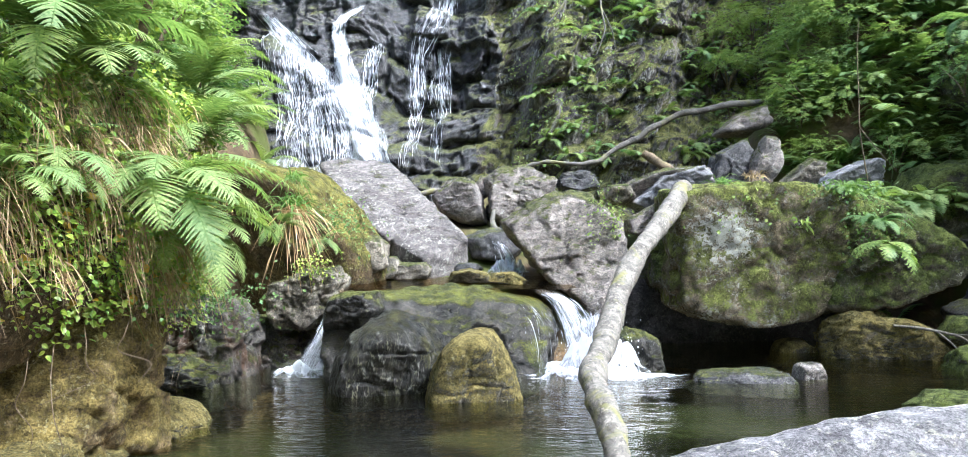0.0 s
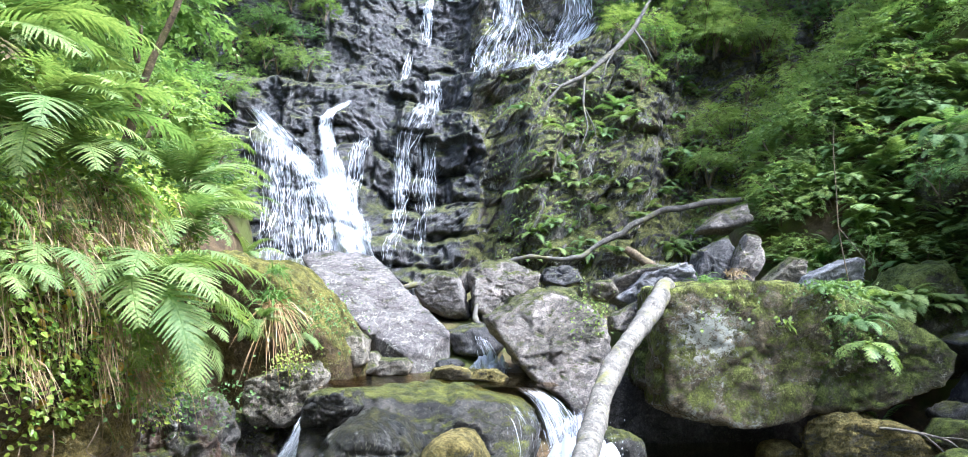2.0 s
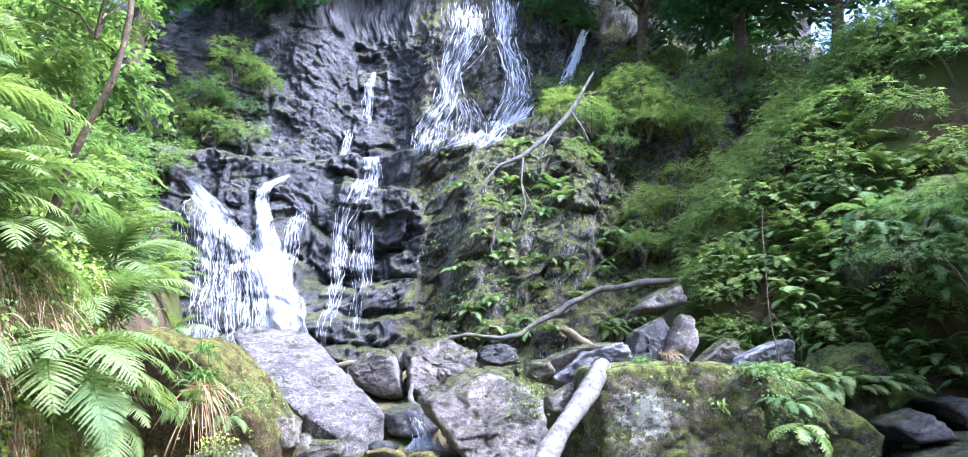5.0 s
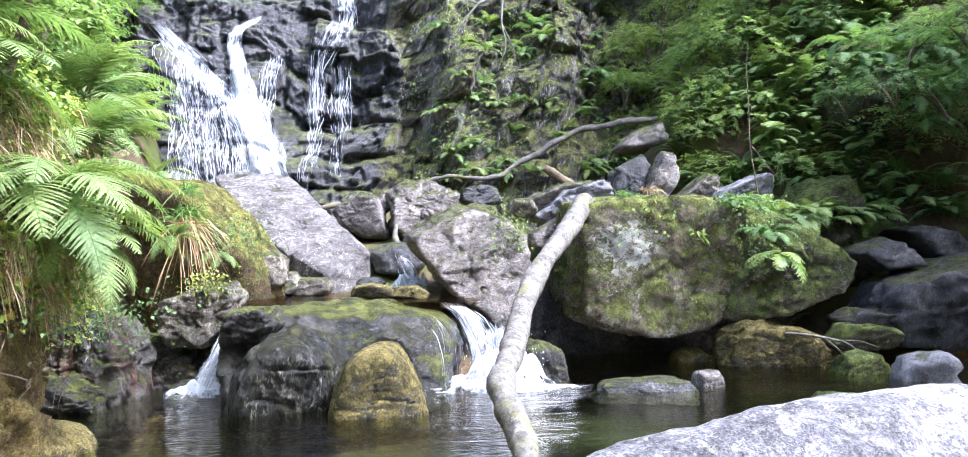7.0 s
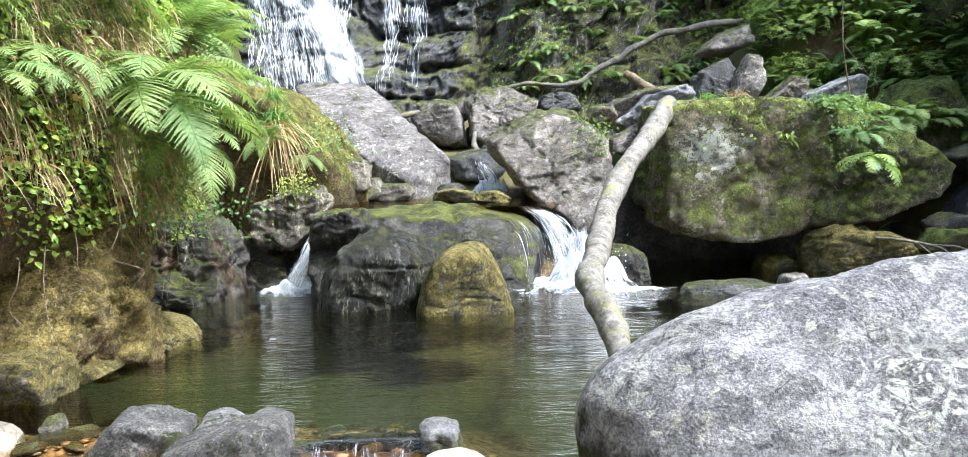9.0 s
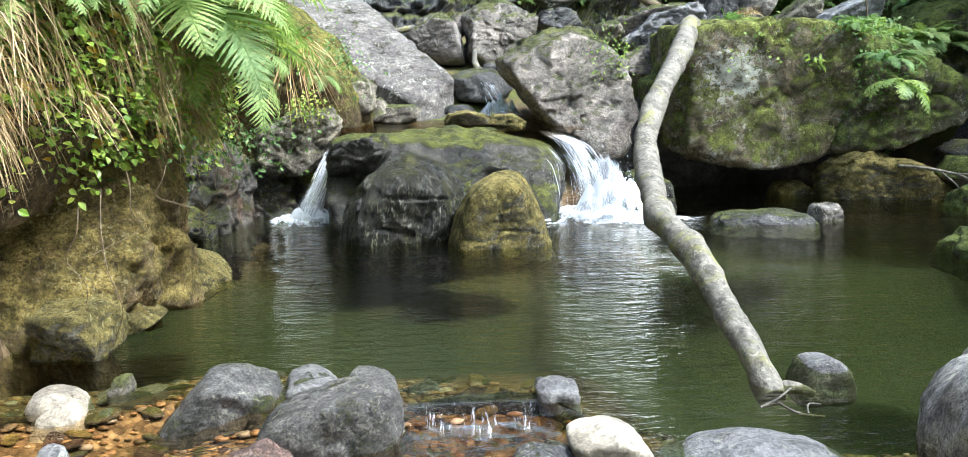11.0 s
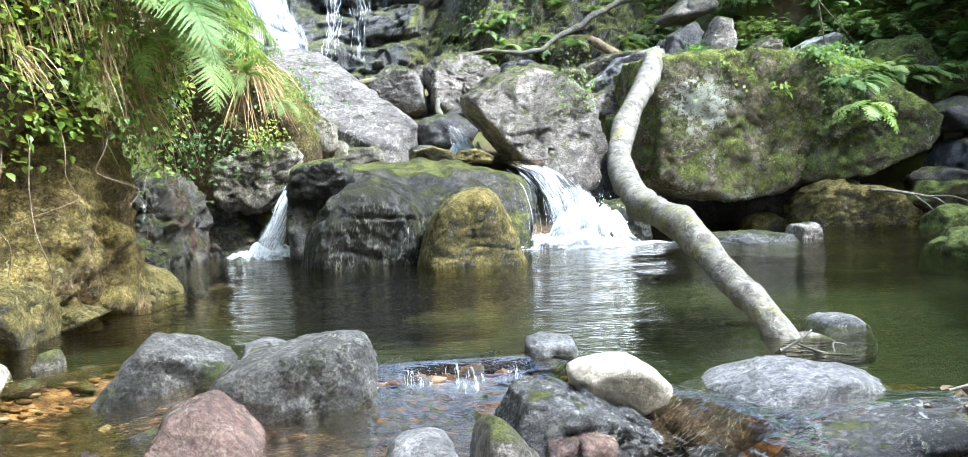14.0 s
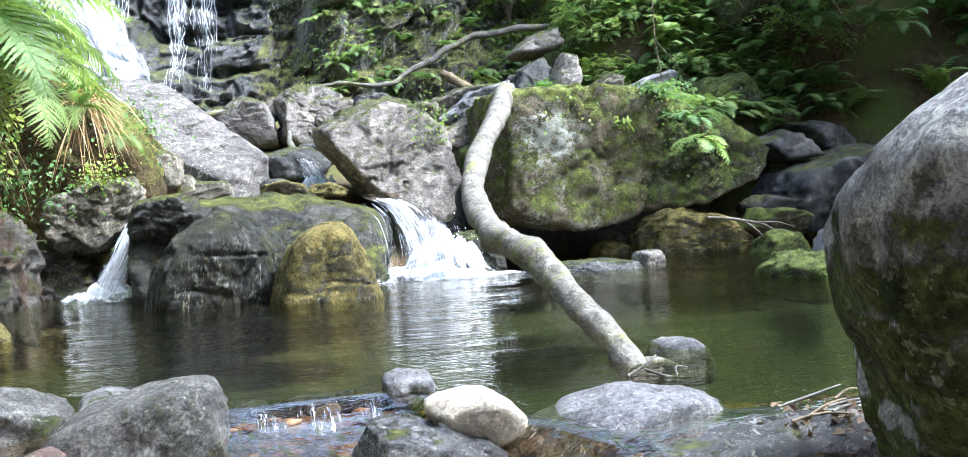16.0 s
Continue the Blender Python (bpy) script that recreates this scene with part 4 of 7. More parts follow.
def foam_patch(x, y, z, rx, ry, height, seed, label):
    """Churned white water: a lumpy low mound that thins out to its rim."""
    n, m = 22, 48
    rr, tt = np.meshgrid(np.linspace(0, 1, n), np.linspace(0, 2 * math.pi, m))
    px, py = rr * np.cos(tt), rr * np.sin(tt)
    q = np.stack([px.ravel() * (5 if height > 0.3 else 4), py.ravel() * 4, np.full(px.size, seed)], 1)
    lump = fbm(q, 4, seed).reshape(px.shape)
    rim = 1 + 0.25 * fbm(np.stack([np.cos(tt).ravel() * 2, np.sin(tt).ravel() * 2, np.full(px.size, seed)], 1), 3, seed).reshape(px.shape)
    vz = z + height * np.clip(1 - rr ** 2, 0, 1) * np.clip(0.7 + (0.35 if height > 0.3 else 0.8) * lump, 0.05, 2) + 0.004
    me = grid_mesh("foam", x + px * rx * rim, y + py * ry * rim, vz, FOAM)
    loops = np.zeros(len(me.loops), np.int32)
    me.loops.foreach_get("vertex_index", loops)
    uv = np.stack([px.ravel() * rx + seed, py.ravel() * ry], 1)
    me.uv_layers.new(name="flow").data.foreach_set("uv", uv[loops].astype(np.float32).ravel())
    dens = (1.15 * (1 - rr ** 1.6)).ravel()
    me.color_attributes.new("fullness", "FLOAT_COLOR", "POINT").data.foreach_set("color", np.repeat(dens[:, None], 4, 1).astype(np.float32).ravel())
    tagged(new("foam", me), label, "foam")


foam_patch(-1.98, 9.62, 0.0, 0.46, 0.34, 0.11, 1, "white foam at the foot of the narrow fall")
foam_patch(1.0, 9.45, 0.0, 0.62, 0.45, 0.13, 2, "white foam at the foot of the bursting fall")
foam_patch(1.2, 9.5, 0.0, 0.5, 0.32, 0.48, 5, "spiky burst of white spray at the foot of the fall")
foam_patch(1.4, 9.25, 0.0, 0.62, 0.25, 0.02, 3, "thin foam drifting on the pool")
foam_patch(0.26, 12.0, 0.98, 0.28, 0.18, 0.2, 6, "white froth of the little cascade between the boulders")

spray = np.random.default_rng(3)
drop, facet = sphere(1)
at = np.array([1.2, 9.55, 0.25]) + spray.normal(size=(500, 3)) * np.array([0.17, 0.10, 0.13])
at = at[at[:, 2] > 0.02]
size = spray.uniform(0.002, 0.007, (len(at), 1, 1)) * np.array([1, 1, 1.6])
tagged(new("spray", fast_mesh("spray", (at[:, None] + drop[None] * size).reshape(-1, 3), (facet[None] + len(drop) * np.arange(len(at))[:, None, None]).reshape(-1, 3), WHITE_DROPS, True)), "white drops thrown up by the fall", "spray", kind="stuff")

# ---- rocks ----
boulder("boulder", (-0.95, 8.70, 0.25), 1.1, [(-0.65, -0.45), (-0.63, -0.17), (-0.57, 0.05), (-0.45, 0.23), (-0.25, 0.43), (-0.1, 0.51), (0.17, 0.5), (0.43, 0.37), (0.59, 0.2), (0.65, -0.05), (0.65, -0.45)], ROCK_WET, "large dark wet boulder splitting the stream into two falls", "boulder", bevel=0.70, sub=6, sharp=12, rough=0.9)
boulder("boulder", (-0.15, 8.22, 0.2), 0.8, [(-0.47, -0.4), (-0.43, -0.17), (-0.37, 0.15), (-0.23, 0.35), (-0.08, 0.45), (0.1, 0.48), (0.23, 0.4), (0.31, 0.2), (0.36, 0.02), (0.47, -0.16), (0.45, -0.4)], ROCK_MOSS, "rounded boulder covered with yellow-green moss in the pool", "boulder", bevel=0.8, sub=5, sharp=10, rough=0.8)
boulder("boulder", (-0.5, 10.1, 0.3), 2.0, [(-1.24, -0.5), (-1.24, 0.36), (-1.14, 0.52), (-0.7, 0.56), (-0.21, 0.56), (0.27, 0.54), (0.76, 0.48), (1.1, 0.4), (1.2, 0.25), (1.22, -0.5)], ROCK_WETMOSS, "wide dark wet ledge rock with water running over it", "boulder", bevel=0.94, sub=6, sharp=24, rough=0.7)
boulder("boulder", (-1.40, 9.30, 0.71), 0.8, [(-0.3, -0.19), (-0.3, -0.01), (-0.25, 0.15), (-0.06, 0.2), (0.22, 0.19), (0.3, 0.02), (0.09, -0.2)], ROCK_WETMOSS, "dark rock with a mossy top beside a small fall", "boulder", sub=4)
boulder("boulder", (1.05, 11.50, 1.28), 1.5, [(-0.9, 0.4), (-0.51, 0.65), (-0.1, 0.82), (0.24, 0.75), (0.67, 0.44), (0.8, -0.19), (0.61, -0.78), (0.2, -0.78), (-0.14, -0.5), (-0.53, -0.08), (-0.82, 0.2)], ROCK_GREY, "large angular grey boulder with moss and small plants", "boulder", bevel=0.86, sub=6, sharp=36, rough=0.75)
boulder("boulder", (0.53, 14.55, 2.12), 1.2, [(-0.58, 0.33), (-0.33, 0.48), (0.18, 0.5), (0.58, 0.28), (0.47, -0.12), (0.06, -0.32), (-0.33, -0.5), (-0.53, -0.32)], ROCK_GREY, "blocky brown-grey boulder in the boulder pile", "boulder", sub=5, sharp=20)
boulder("boulder", (-0.5, 14.5, 2.1), 1.0, [(-0.49, 0.07), (-0.3, 0.28), (-0.03, 0.4), (0.27, 0.32), (0.45, -0.15), (0.45, -0.42), (0.09, -0.4), (-0.33, -0.2)], ROCK_GREY, "grey rounded boulder with a streaked face", "boulder", bevel=0.82, sub=5, sharp=14)
boulder("stone", (-0.11, 14.80, 2.32), 0.5, [(-0.14, 0.07), (-0.02, 0.22), (0.13, 0.17), (0.14, -0.12), (-0.03, -0.22)], ROCK_GREY, "small upright grey stone wedged between boulders", "stone", sub=3)
boulder("boulder", (1.53, 15.20, 2.44), 0.9, [(-0.35, -0.08), (-0.27, 0.15), (0.1, 0.19), (0.28, 0.11), (0.35, -0.14), (-0.02, -0.19)], ROCK_DARK, "dark grey boulder under a fallen branch", "boulder", sub=4)
top = [(-2.85, 14.6, 2.75), (-2.62, 14.9, 2.88), (-1.68, 14.8, 2.76), (-1.32, 14.2, 2.38), (-1.06, 13.4, 1.94), (-0.60, 13.0, 1.70), (-0.38, 12.7, 1.47), (-0.88, 12.25, 1.18), (-1.46, 12.65, 1.46), (-2.52, 13.9, 2.40)]
under = [(-0.35, 12.75, 1.15), (-0.5, 12.5, 0.85), (-0.9, 12.3, 0.85), (-1.3, 12.6, 1.1), (-2.45, 14.0, 2.05), (-2.6, 14.8, 2.3), (-1.5, 14.9, 2.2), (-0.6, 13.6, 1.2)]
verts, tris = rock_verts([(x + 1.4, y - 13.5, z - 1.75) for x, y, z in top + under], 6, 70, 0.5, 61)
ob = tagged(new("rock_slab", fast_mesh("rock_slab", verts, tris, ROCK_SLAB, True)), "long pale grey slab leaning below the waterfall", "rock slab")
ob.location = (-1.4, 13.5, 1.75)
boulder("stone", (0.08, 13.00, 1.35), 1.0, [(-0.43, 0.14), (-0.17, 0.24), (0.17, 0.25), (0.43, 0.08), (0.33, -0.18), (-0.02, -0.25), (-0.35, -0.2)], ROCK_DARK, "dark grey stone in the gap of the stream", "stone", sub=4)
boulder("stone", (0.39, 13.60, 1.56), 0.6, [(-0.3, 0.05), (-0.07, 0.15), (0.24, 0.08), (0.3, -0.1), (0.01, -0.15)], ROCK_DARK, "dark grey stone in the gap of the stream", "stone", sub=3)
boulder("stone", (-0.30, 11.80, 1.05), 0.4, [(-0.2, -0.02), (-0.12, 0.08), (0.11, 0.09), (0.2, 0.0), (0.1, -0.09)], ROCK_DARK, "small dark wet stone by the ledge", "stone", sub=3)
boulder("stone", (-0.25, 11.00, 0.99), 0.6, [(-0.28, -0.07), (-0.21, 0.05), (0.01, 0.09), (0.25, 0.03), (0.28, -0.09)], ROCK_MOSS, "low mossy stone on the ledge", "stone", sub=4)
boulder("stone", (0.21, 11.00, 0.95), 0.5, [(-0.25, -0.04), (-0.14, 0.07), (0.07, 0.09), (0.25, -0.01), (0.23, -0.09)], ROCK_MOSS, "low mossy stone on the ledge", "stone", sub=4)
boulder("stone", (-1.13, 11.90, 1.02), 0.6, [(-0.36, -0.07), (-0.12, 0.1), (0.27, 0.12), (0.36, 0.02), (0.28, -0.1), (-0.06, -0.12)], ROCK_BROWN, "flat brown stone on the stream ledge", "stone", sub=4)
boulder("stone", (-1.46, 11.90, 1.07), 0.6, [(-0.28, -0.11), (-0.09, 0.11), (0.18, 0.15), (0.28, 0.02), (0.2, -0.15)], ROCK_BROWN, "flat brown stone on the stream ledge", "stone", sub=4)
boulder("boulder", (-1.71, 11.60, 1.23), 0.9, [(-0.4, -0.05), (-0.28, 0.2), (0.2, 0.28), (0.39, 0.15), (0.4, -0.14), (-0.01, -0.28), (-0.19, -0.2)], ROCK_BROWN, "brown rock at the foot of the earth bank", "boulder", sub=4)
boulder("boulder", (-2.12, 10.40, 0.77), 1.2, [(-0.46, -0.04), (-0.41, 0.18), (-0.1, 0.3), (0.34, 0.35), (0.46, 0.23), (0.4, 0.02), (0.27, -0.19), (0.04, -0.35), (-0.32, -0.31)], ROCK_BROWN, "dark rock with mossy top beside the small fall", "boulder", sub=5, sharp=30, rough=1.2)
boulder("boulder", (-3.05, 9.7, 0.36), 1.3, [(-0.5, -0.6), (-0.5, 0.42), (-0.15, 0.55), (0.30, 0.40), (0.48, 0.05), (0.50, -0.6)], ROCK_RUST, "dark layered bank rock beside the narrow fall", "boulder", bevel=0.88, sub=5, sharp=30, rough=1.5)
boulder("boulder", (-2.58, 10.5, 0.2), 1.1, [(-0.55, -0.4), (-0.5, 0.28), (-0.1, 0.36), (0.3, 0.26), (0.45, 0.05), (0.45, -0.4)], ROCK_RUST, "rust-stained rock at the waterline", "boulder", bevel=0.88, sub=5, sharp=30, rough=1.5)
boulder("boulder", (-3.15, 8.9, 0.05), 0.9, [(-0.4, -0.3), (-0.3, 0.22), (0.1, 0.26), (0.42, 0.1), (0.5, -0.3)], ROCK_WETMOSS, "low mossy rock ledge under the bank", "boulder", sub=5, sharp=26, rough=1.3)
boulder("boulder", (3.45, 11.40, 1.25), 1.7, [(-1.15, 0.78), (-0.73, 0.85), (0.42, 0.86), (1.1, 0.7), (1.17, 0.25), (1.0, -0.42), (0.5, -0.84), (0.0, -0.89), (-0.83, -0.78), (-1.17, -0.64), (-1.2, -0.18)], ROCK_LICHEN, "huge mossy boulder with a white lichen patch", "boulder", bevel=0.93, sub=6, sharp=50, rough=0.6)
boulder("boulder", (4.95, 11.25, 1.2), 1.7, [(-0.65, 0.6), (-0.25, 0.7), (0.05, 0.65), (0.43, 0.46), (0.85, 0.07), (0.71, -0.3), (-0.02, -0.65), (-0.75, -0.75), (-1.0, -0.7)], ROCK_MOSSY, "huge mossy boulder overhanging dark water", "boulder", sub=6, sharp=32, rough=0.7)
boulder("boulder", (2.29, 11.70, 1.15), 0.8, [(-0.26, 0.26), (0.1, 0.41), (0.26, 0.33), (0.25, -0.18), (0.08, -0.41), (-0.2, -0.34)], ROCK_MOSSY, "mossy rock wedged between two boulders", "boulder", sub=4)
boulder("rock_slab", (2.31, 12.60, 1.69), 0.8, [(-0.37, 0.01), (0.02, 0.21), (0.37, 0.13), (0.36, -0.05), (-0.07, -0.21), (-0.33, -0.16)], ROCK_GREY, "layered grey slab lying on the boulder pile", "rock slab", bevel=0.95, sub=4, sharp=36)
boulder("rock_slab", (2.8, 13.7, 2.15), 0.9, [(-0.6, -0.17), (-0.1, 0.25), (0.43, 0.39), (0.65, 0.1), (0.33, -0.15), (-0.25, -0.4)], ROCK_SLATE, "flat grey slab lying on the boulder pile", "rock slab", bevel=0.95, sub=5, sharp=36)
boulder("stone", (2.02, 13.60, 2.11), 0.7, [(-0.23, -0.09), (-0.18, 0.13), (0.1, 0.19), (0.23, -0.01), (0.04, -0.19)], ROCK_BROWN, "brown stone in the boulder pile", "stone", sub=4)
boulder("rock_slab", (5.1, 12.6, 2.3), 0.8, [(-0.45, -0.2), (-0.3, 0.0), (0.3, 0.24), (0.46, 0.2), (0.45, -0.2)], ROCK_SLATE, "blue-grey slab lying on top of a mossy boulder", "rock slab", bevel=0.95, sub=4, sharp=40)
boulder("rock_slab", (4.6, 13.0, 2.35), 0.7, [(-0.4, -0.25), (0.1, 0.24), (0.35, 0.2), (0.2, -0.25)], ROCK_BROWN, "brown slab below the ferny slope", "rock slab", sub=4, sharp=36)
boulder("stone", (4.2, 13.6, 2.55), 0.6, [(-0.32, -0.45), (0.06, 0.45), (0.24, 0.43), (0.26, 0.05), (0.02, -0.45)], ROCK_GREY, "upright grey stone below the ferny slope", "stone", sub=5, sharp=40, bevel=0.92)
boulder("stone", (3.8, 13.9, 2.55), 0.6, [(-0.4, -0.45), (-0.2, 0.2), (0.26, 0.47), (0.38, 0.29), (0.15, -0.45)], ROCK_DARK, "dark leaning stone below the ferny slope", "stone", sub=5, sharp=40, bevel=0.92)
boulder("rock_slab", (2.67, 14.00, 2.25), 1.0, [(-0.82, -0.18), (-0.37, 0.12), (0.13, 0.29), (0.73, 0.32), (0.82, 0.03), (0.22, -0.22), (-0.38, -0.32)], ROCK_GREY, "flat grey slab at the back of the boulder pile", "rock slab", sub=4, sharp=32)
boulder("stone", (4.29, 15.00, 3.44), 0.9, [(-0.47, -0.25), (-0.07, 0.08), (0.37, 0.25), (0.47, -0.08), (0.13, -0.24)], ROCK_GREY, "grey rock half buried in the slope", "stone", sub=4)
boulder("boulder", (1.67, 9.92, 0.12), 0.8, [(-0.27, -0.27), (-0.27, 0.27), (-0.07, 0.31), (0.19, 0.18), (0.27, -0.13), (0.27, -0.31)], ROCK_WETMOSS, "dark wet rock beside the splashing fall", "boulder", sub=4)
# darker than ROCK_SLAB: tree shade and wetness both put into its colour
boulder("rock_slab", (2.51, 9.02, -0.02), 0.6, [(-0.54, -0.07), (-0.38, 0.07), (0.05, 0.11), (0.46, 0.09), (0.54, 0.01), (0.52, -0.12)], ROCK_DARK, "low flat brown-grey rock lying in the pool", "rock slab", sub=4, sharp=46, bevel=0.95)
boulder("stone", (3.28, 9.13, 0.04), 0.35, [(-0.17, -0.1), (-0.13, 0.1), (0.09, 0.11), (0.17, -0.04), (0.12, -0.11)], ROCK_SLAB, "small grey rock at the end of the flat one", "stone", sub=4)
boulder("boulder", (4.72, 10.75, 0.12), 1.1, [(-0.76, -0.3), (-0.66, 0.26), (-0.38, 0.42), (0.1, 0.38), (0.5, 0.24), (0.78, -0.05), (0.72, -0.34)], ROCK_MOSS, "low mossy boulder at the dark edge of the pool", "boulder", sub=5)
boulder("stone", (3.85, 11.19, -0.01), 0.5, [(-0.36, -0.15), (-0.2, 0.16), (0.08, 0.18), (0.36, -0.09), (0.34, -0.18)], ROCK_MOSS, "small mossy stone at the pool's edge", "stone", sub=3)
# next four: ROCK_DARK instead of slate puts the recess's shade into their colour
boulder("boulder", (7.27, 11.30, 0.69), 1.6, [(-1.05, -0.17), (-0.83, 0.25), (-0.11, 0.42), (0.77, 0.6), (1.05, 0.01), (0.59, -0.6), (-0.86, -0.52)], ROCK_DARK, "flat-topped boulder toned dark for the shaded recess", "boulder", bevel=0.95, sub=4, sharp=36)
boulder("stone", (6.68, 11.60, 1.31), 1.0, [(-0.46, 0.05), (-0.1, 0.22), (0.21, 0.2), (0.46, -0.15), (-0.12, -0.22)], ROCK_DARK, "grey block toned dark for the shaded recess", "stone", sub=4, sharp=36)
boulder("stone", (7.92, 12.30, 1.46), 1.0, [(-0.6, 0.21), (-0.27, 0.27), (0.3, 0.2), (0.6, -0.15), (-0.07, -0.27)], ROCK_DARK, "grey block toned dark for the shaded recess", "stone", sub=4, sharp=36)
boulder("stone", (6.07, 10.90, 0.46), 0.8, [(-0.5, 0.05), (-0.26, 0.2), (0.36, 0.09), (0.5, -0.08), (0.35, -0.2), (-0.37, -0.1)], ROCK_DARK, "grey stone toned dark for the shade above the pool's edge", "stone", sub=4)
boulder("stone", (5.66, 10.30, 0.33), 0.6, [(-0.47, -0.08), (-0.24, 0.16), (0.12, 0.16), (0.47, 0.07), (0.43, -0.16), (-0.25, -0.16)], ROCK_MOSSY, "mossy stone at the pool's edge", "stone", sub=4)
boulder("stone", (5.27, 9.70, 0.03), 0.5, [(-0.35, -0.14), (-0.19, 0.17), (0.23, 0.2), (0.35, -0.09), (0.3, -0.2)], ROCK_MOSSY, "low mossy stone at the waterline", "stone", sub=4)
boulder("stone", (5.57, 9.00, 0.07), 0.6, [(-0.29, -0.2), (-0.2, 0.18), (0.05, 0.24), (0.29, 0.19), (0.28, -0.24)], ROCK_SLATE, "small dark stone at the waterline", "stone", sub=3)
boulder("boulder", (3.85, 7.06, -0.03), 1.2, [(-0.48, -0.16), (-0.45, 0.1), (-0.24, 0.21), (0.13, 0.23), (0.43, 0.18), (0.48, -0.23)], ROCK_MOSSY, "low flat mossy rock rising from the pool", "boulder", sub=4)
boulder("stone", (-1.76, 4.61, -0.05), 0.5, [(-0.31, -0.17), (-0.14, 0.05), (-0.03, 0.18), (0.1, 0.17), (0.27, 0.07), (0.3, -0.17)], ROCK_STONE, "grey stone with moss in the shallow outflow", "stone", sub=5, sharp=18, rough=0.8)
boulder("stone", (-1.24, 4.25, -0.04), 0.42, [(-0.31, -0.16), (-0.28, 0.06), (-0.16, 0.12), (0.04, 0.18), (0.14, 0.2), (0.27, 0.18), (0.3, 0.04), (0.3, -0.18)], ROCK_STONE, "long grey stone with mossy spots in the outflow", "stone", sub=5, sharp=18, rough=0.7, bevel=0.9)
boulder("stone", (-1.10, 4.50, 0.00), 0.4, [(-0.11, -0.09), (-0.07, 0.09), (0.01, 0.1), (0.11, 0.07), (0.11, -0.1)], ROCK_STONE, "rounded grey stone behind a longer one", "stone", sub=4, sharp=9)
boulder("stone", (-1.38, 4.70, -0.05), 0.3, [(-0.14, -0.09), (-0.08, 0.08), (0.04, 0.11), (0.14, 0.07), (0.11, -0.1), (-0.08, -0.11)], ROCK_SMOOTH, "flat grey stone in the shallow water", "stone", sub=4, sharp=11)
boulder("stone", (-1.48, 3.87, -0.1), 0.32, [(-0.20, -0.1), (-0.1, 0.10), (0.02, 0.14), (0.11, 0.07), (0.19, -0.03), (0.17, -0.14), (-0.12, -0.14)], ROCK_PINK, "smooth pinkish-brown stone in the shallow water", "stone", sub=5, sharp=18, rough=0.5, bevel=0.9)
boulder("stone", (-1.47, 4.25, -0.15), 0.2, [(-0.08, 0.08), (-0.03, 0.12), (0.03, 0.11), (0.08, -0.08), (0.07, -0.12), (-0.03, -0.11)], ROCK_PINK, "small rounded tan stone", "stone", sub=3, sharp=9)
boulder("rock", (-0.26, 3.76, -0.12), 0.42, [(-0.37, -0.08), (-0.34, 0.12), (-0.3, 0.19), (-0.2, 0.19), (-0.1, 0.13), (0.01, 0.06), (0.19, 0.02), (0.39, -0.08), (0.41, -0.2), (-0.24, -0.2)], ROCK_RIDGE, "long black wet rock ridge with water running past it", "rock", sub=5, sharp=24, rough=0.9)
boulder("stone", (-0.18, 3.88, 0.00), 0.32, [(-0.16, 0.05), (-0.09, 0.07), (0.01, 0.1), (0.08, 0.08), (0.16, 0.01), (0.09, -0.09), (-0.03, -0.1), (-0.11, -0.08)], ROCK_WHITE, "rounded cream-white stone in the outflow", "stone", sub=4, sharp=9)
boulder("stone", (-0.53, 3.76, -0.08), 0.14, [(-0.05, 0.04), (0.02, 0.07), (0.04, 0.04), (0.05, -0.06), (-0.0, -0.07)], ROCK_WHITE, "small white stone leaning on dark rock", "stone", sub=3, sharp=10)
boulder("stone", (-0.57, 3.59, -0.15), 0.3, [(-0.11, -0.12), (-0.09, 0.12), (-0.05, 0.17), (0.01, 0.13), (0.08, 0.06), (0.11, -0.17)], ROCK_GREY, "dark stone with a yellow moss stripe", "stone", sub=4, sharp=8)
boulder("stone", (-0.82, 3.63, -0.18), 0.35, [(-0.15, -0.11), (-0.08, 0.11), (0.01, 0.14), (0.09, 0.12), (0.15, -0.08), (0.15, -0.14)], ROCK_SMOOTH, "smooth blue-grey stone in the outflow", "stone", sub=4, sharp=9)
boulder("stone", (-0.26, 4.46, -0.05), 0.3, [(-0.11, -0.09), (-0.1, 0.09), (-0.05, 0.11), (0.07, 0.1), (0.11, -0.09), (0.09, -0.11)], ROCK_SMOOTH, "blocky blue-grey stone at the pool's lip", "stone", sub=4, sharp=24)
boulder("stone", (0.36, 3.74, -0.08), 0.46, [(-0.44, -0.02), (-0.29, 0.08), (-0.09, 0.15), (0.0, 0.14), (0.14, 0.14), (0.32, 0.06), (0.43, -0.04), (0.4, -0.16), (-0.4, -0.16)], ROCK_SMOOTH, "broad smooth grey stone in the outflow", "stone", sub=5, sharp=16, rough=0.7)
boulder("rock", (0.55, 3.42, -0.15), 0.5, [(-0.53, -0.15), (-0.43, 0.01), (-0.32, 0.1), (-0.1, 0.14), (0.12, 0.15), (0.4, 0.12), (0.55, -0.15)], ROCK_RIDGE, "long dark rounded rock with a moss patch", "rock", sub=5, sharp=14, rough=0.8)
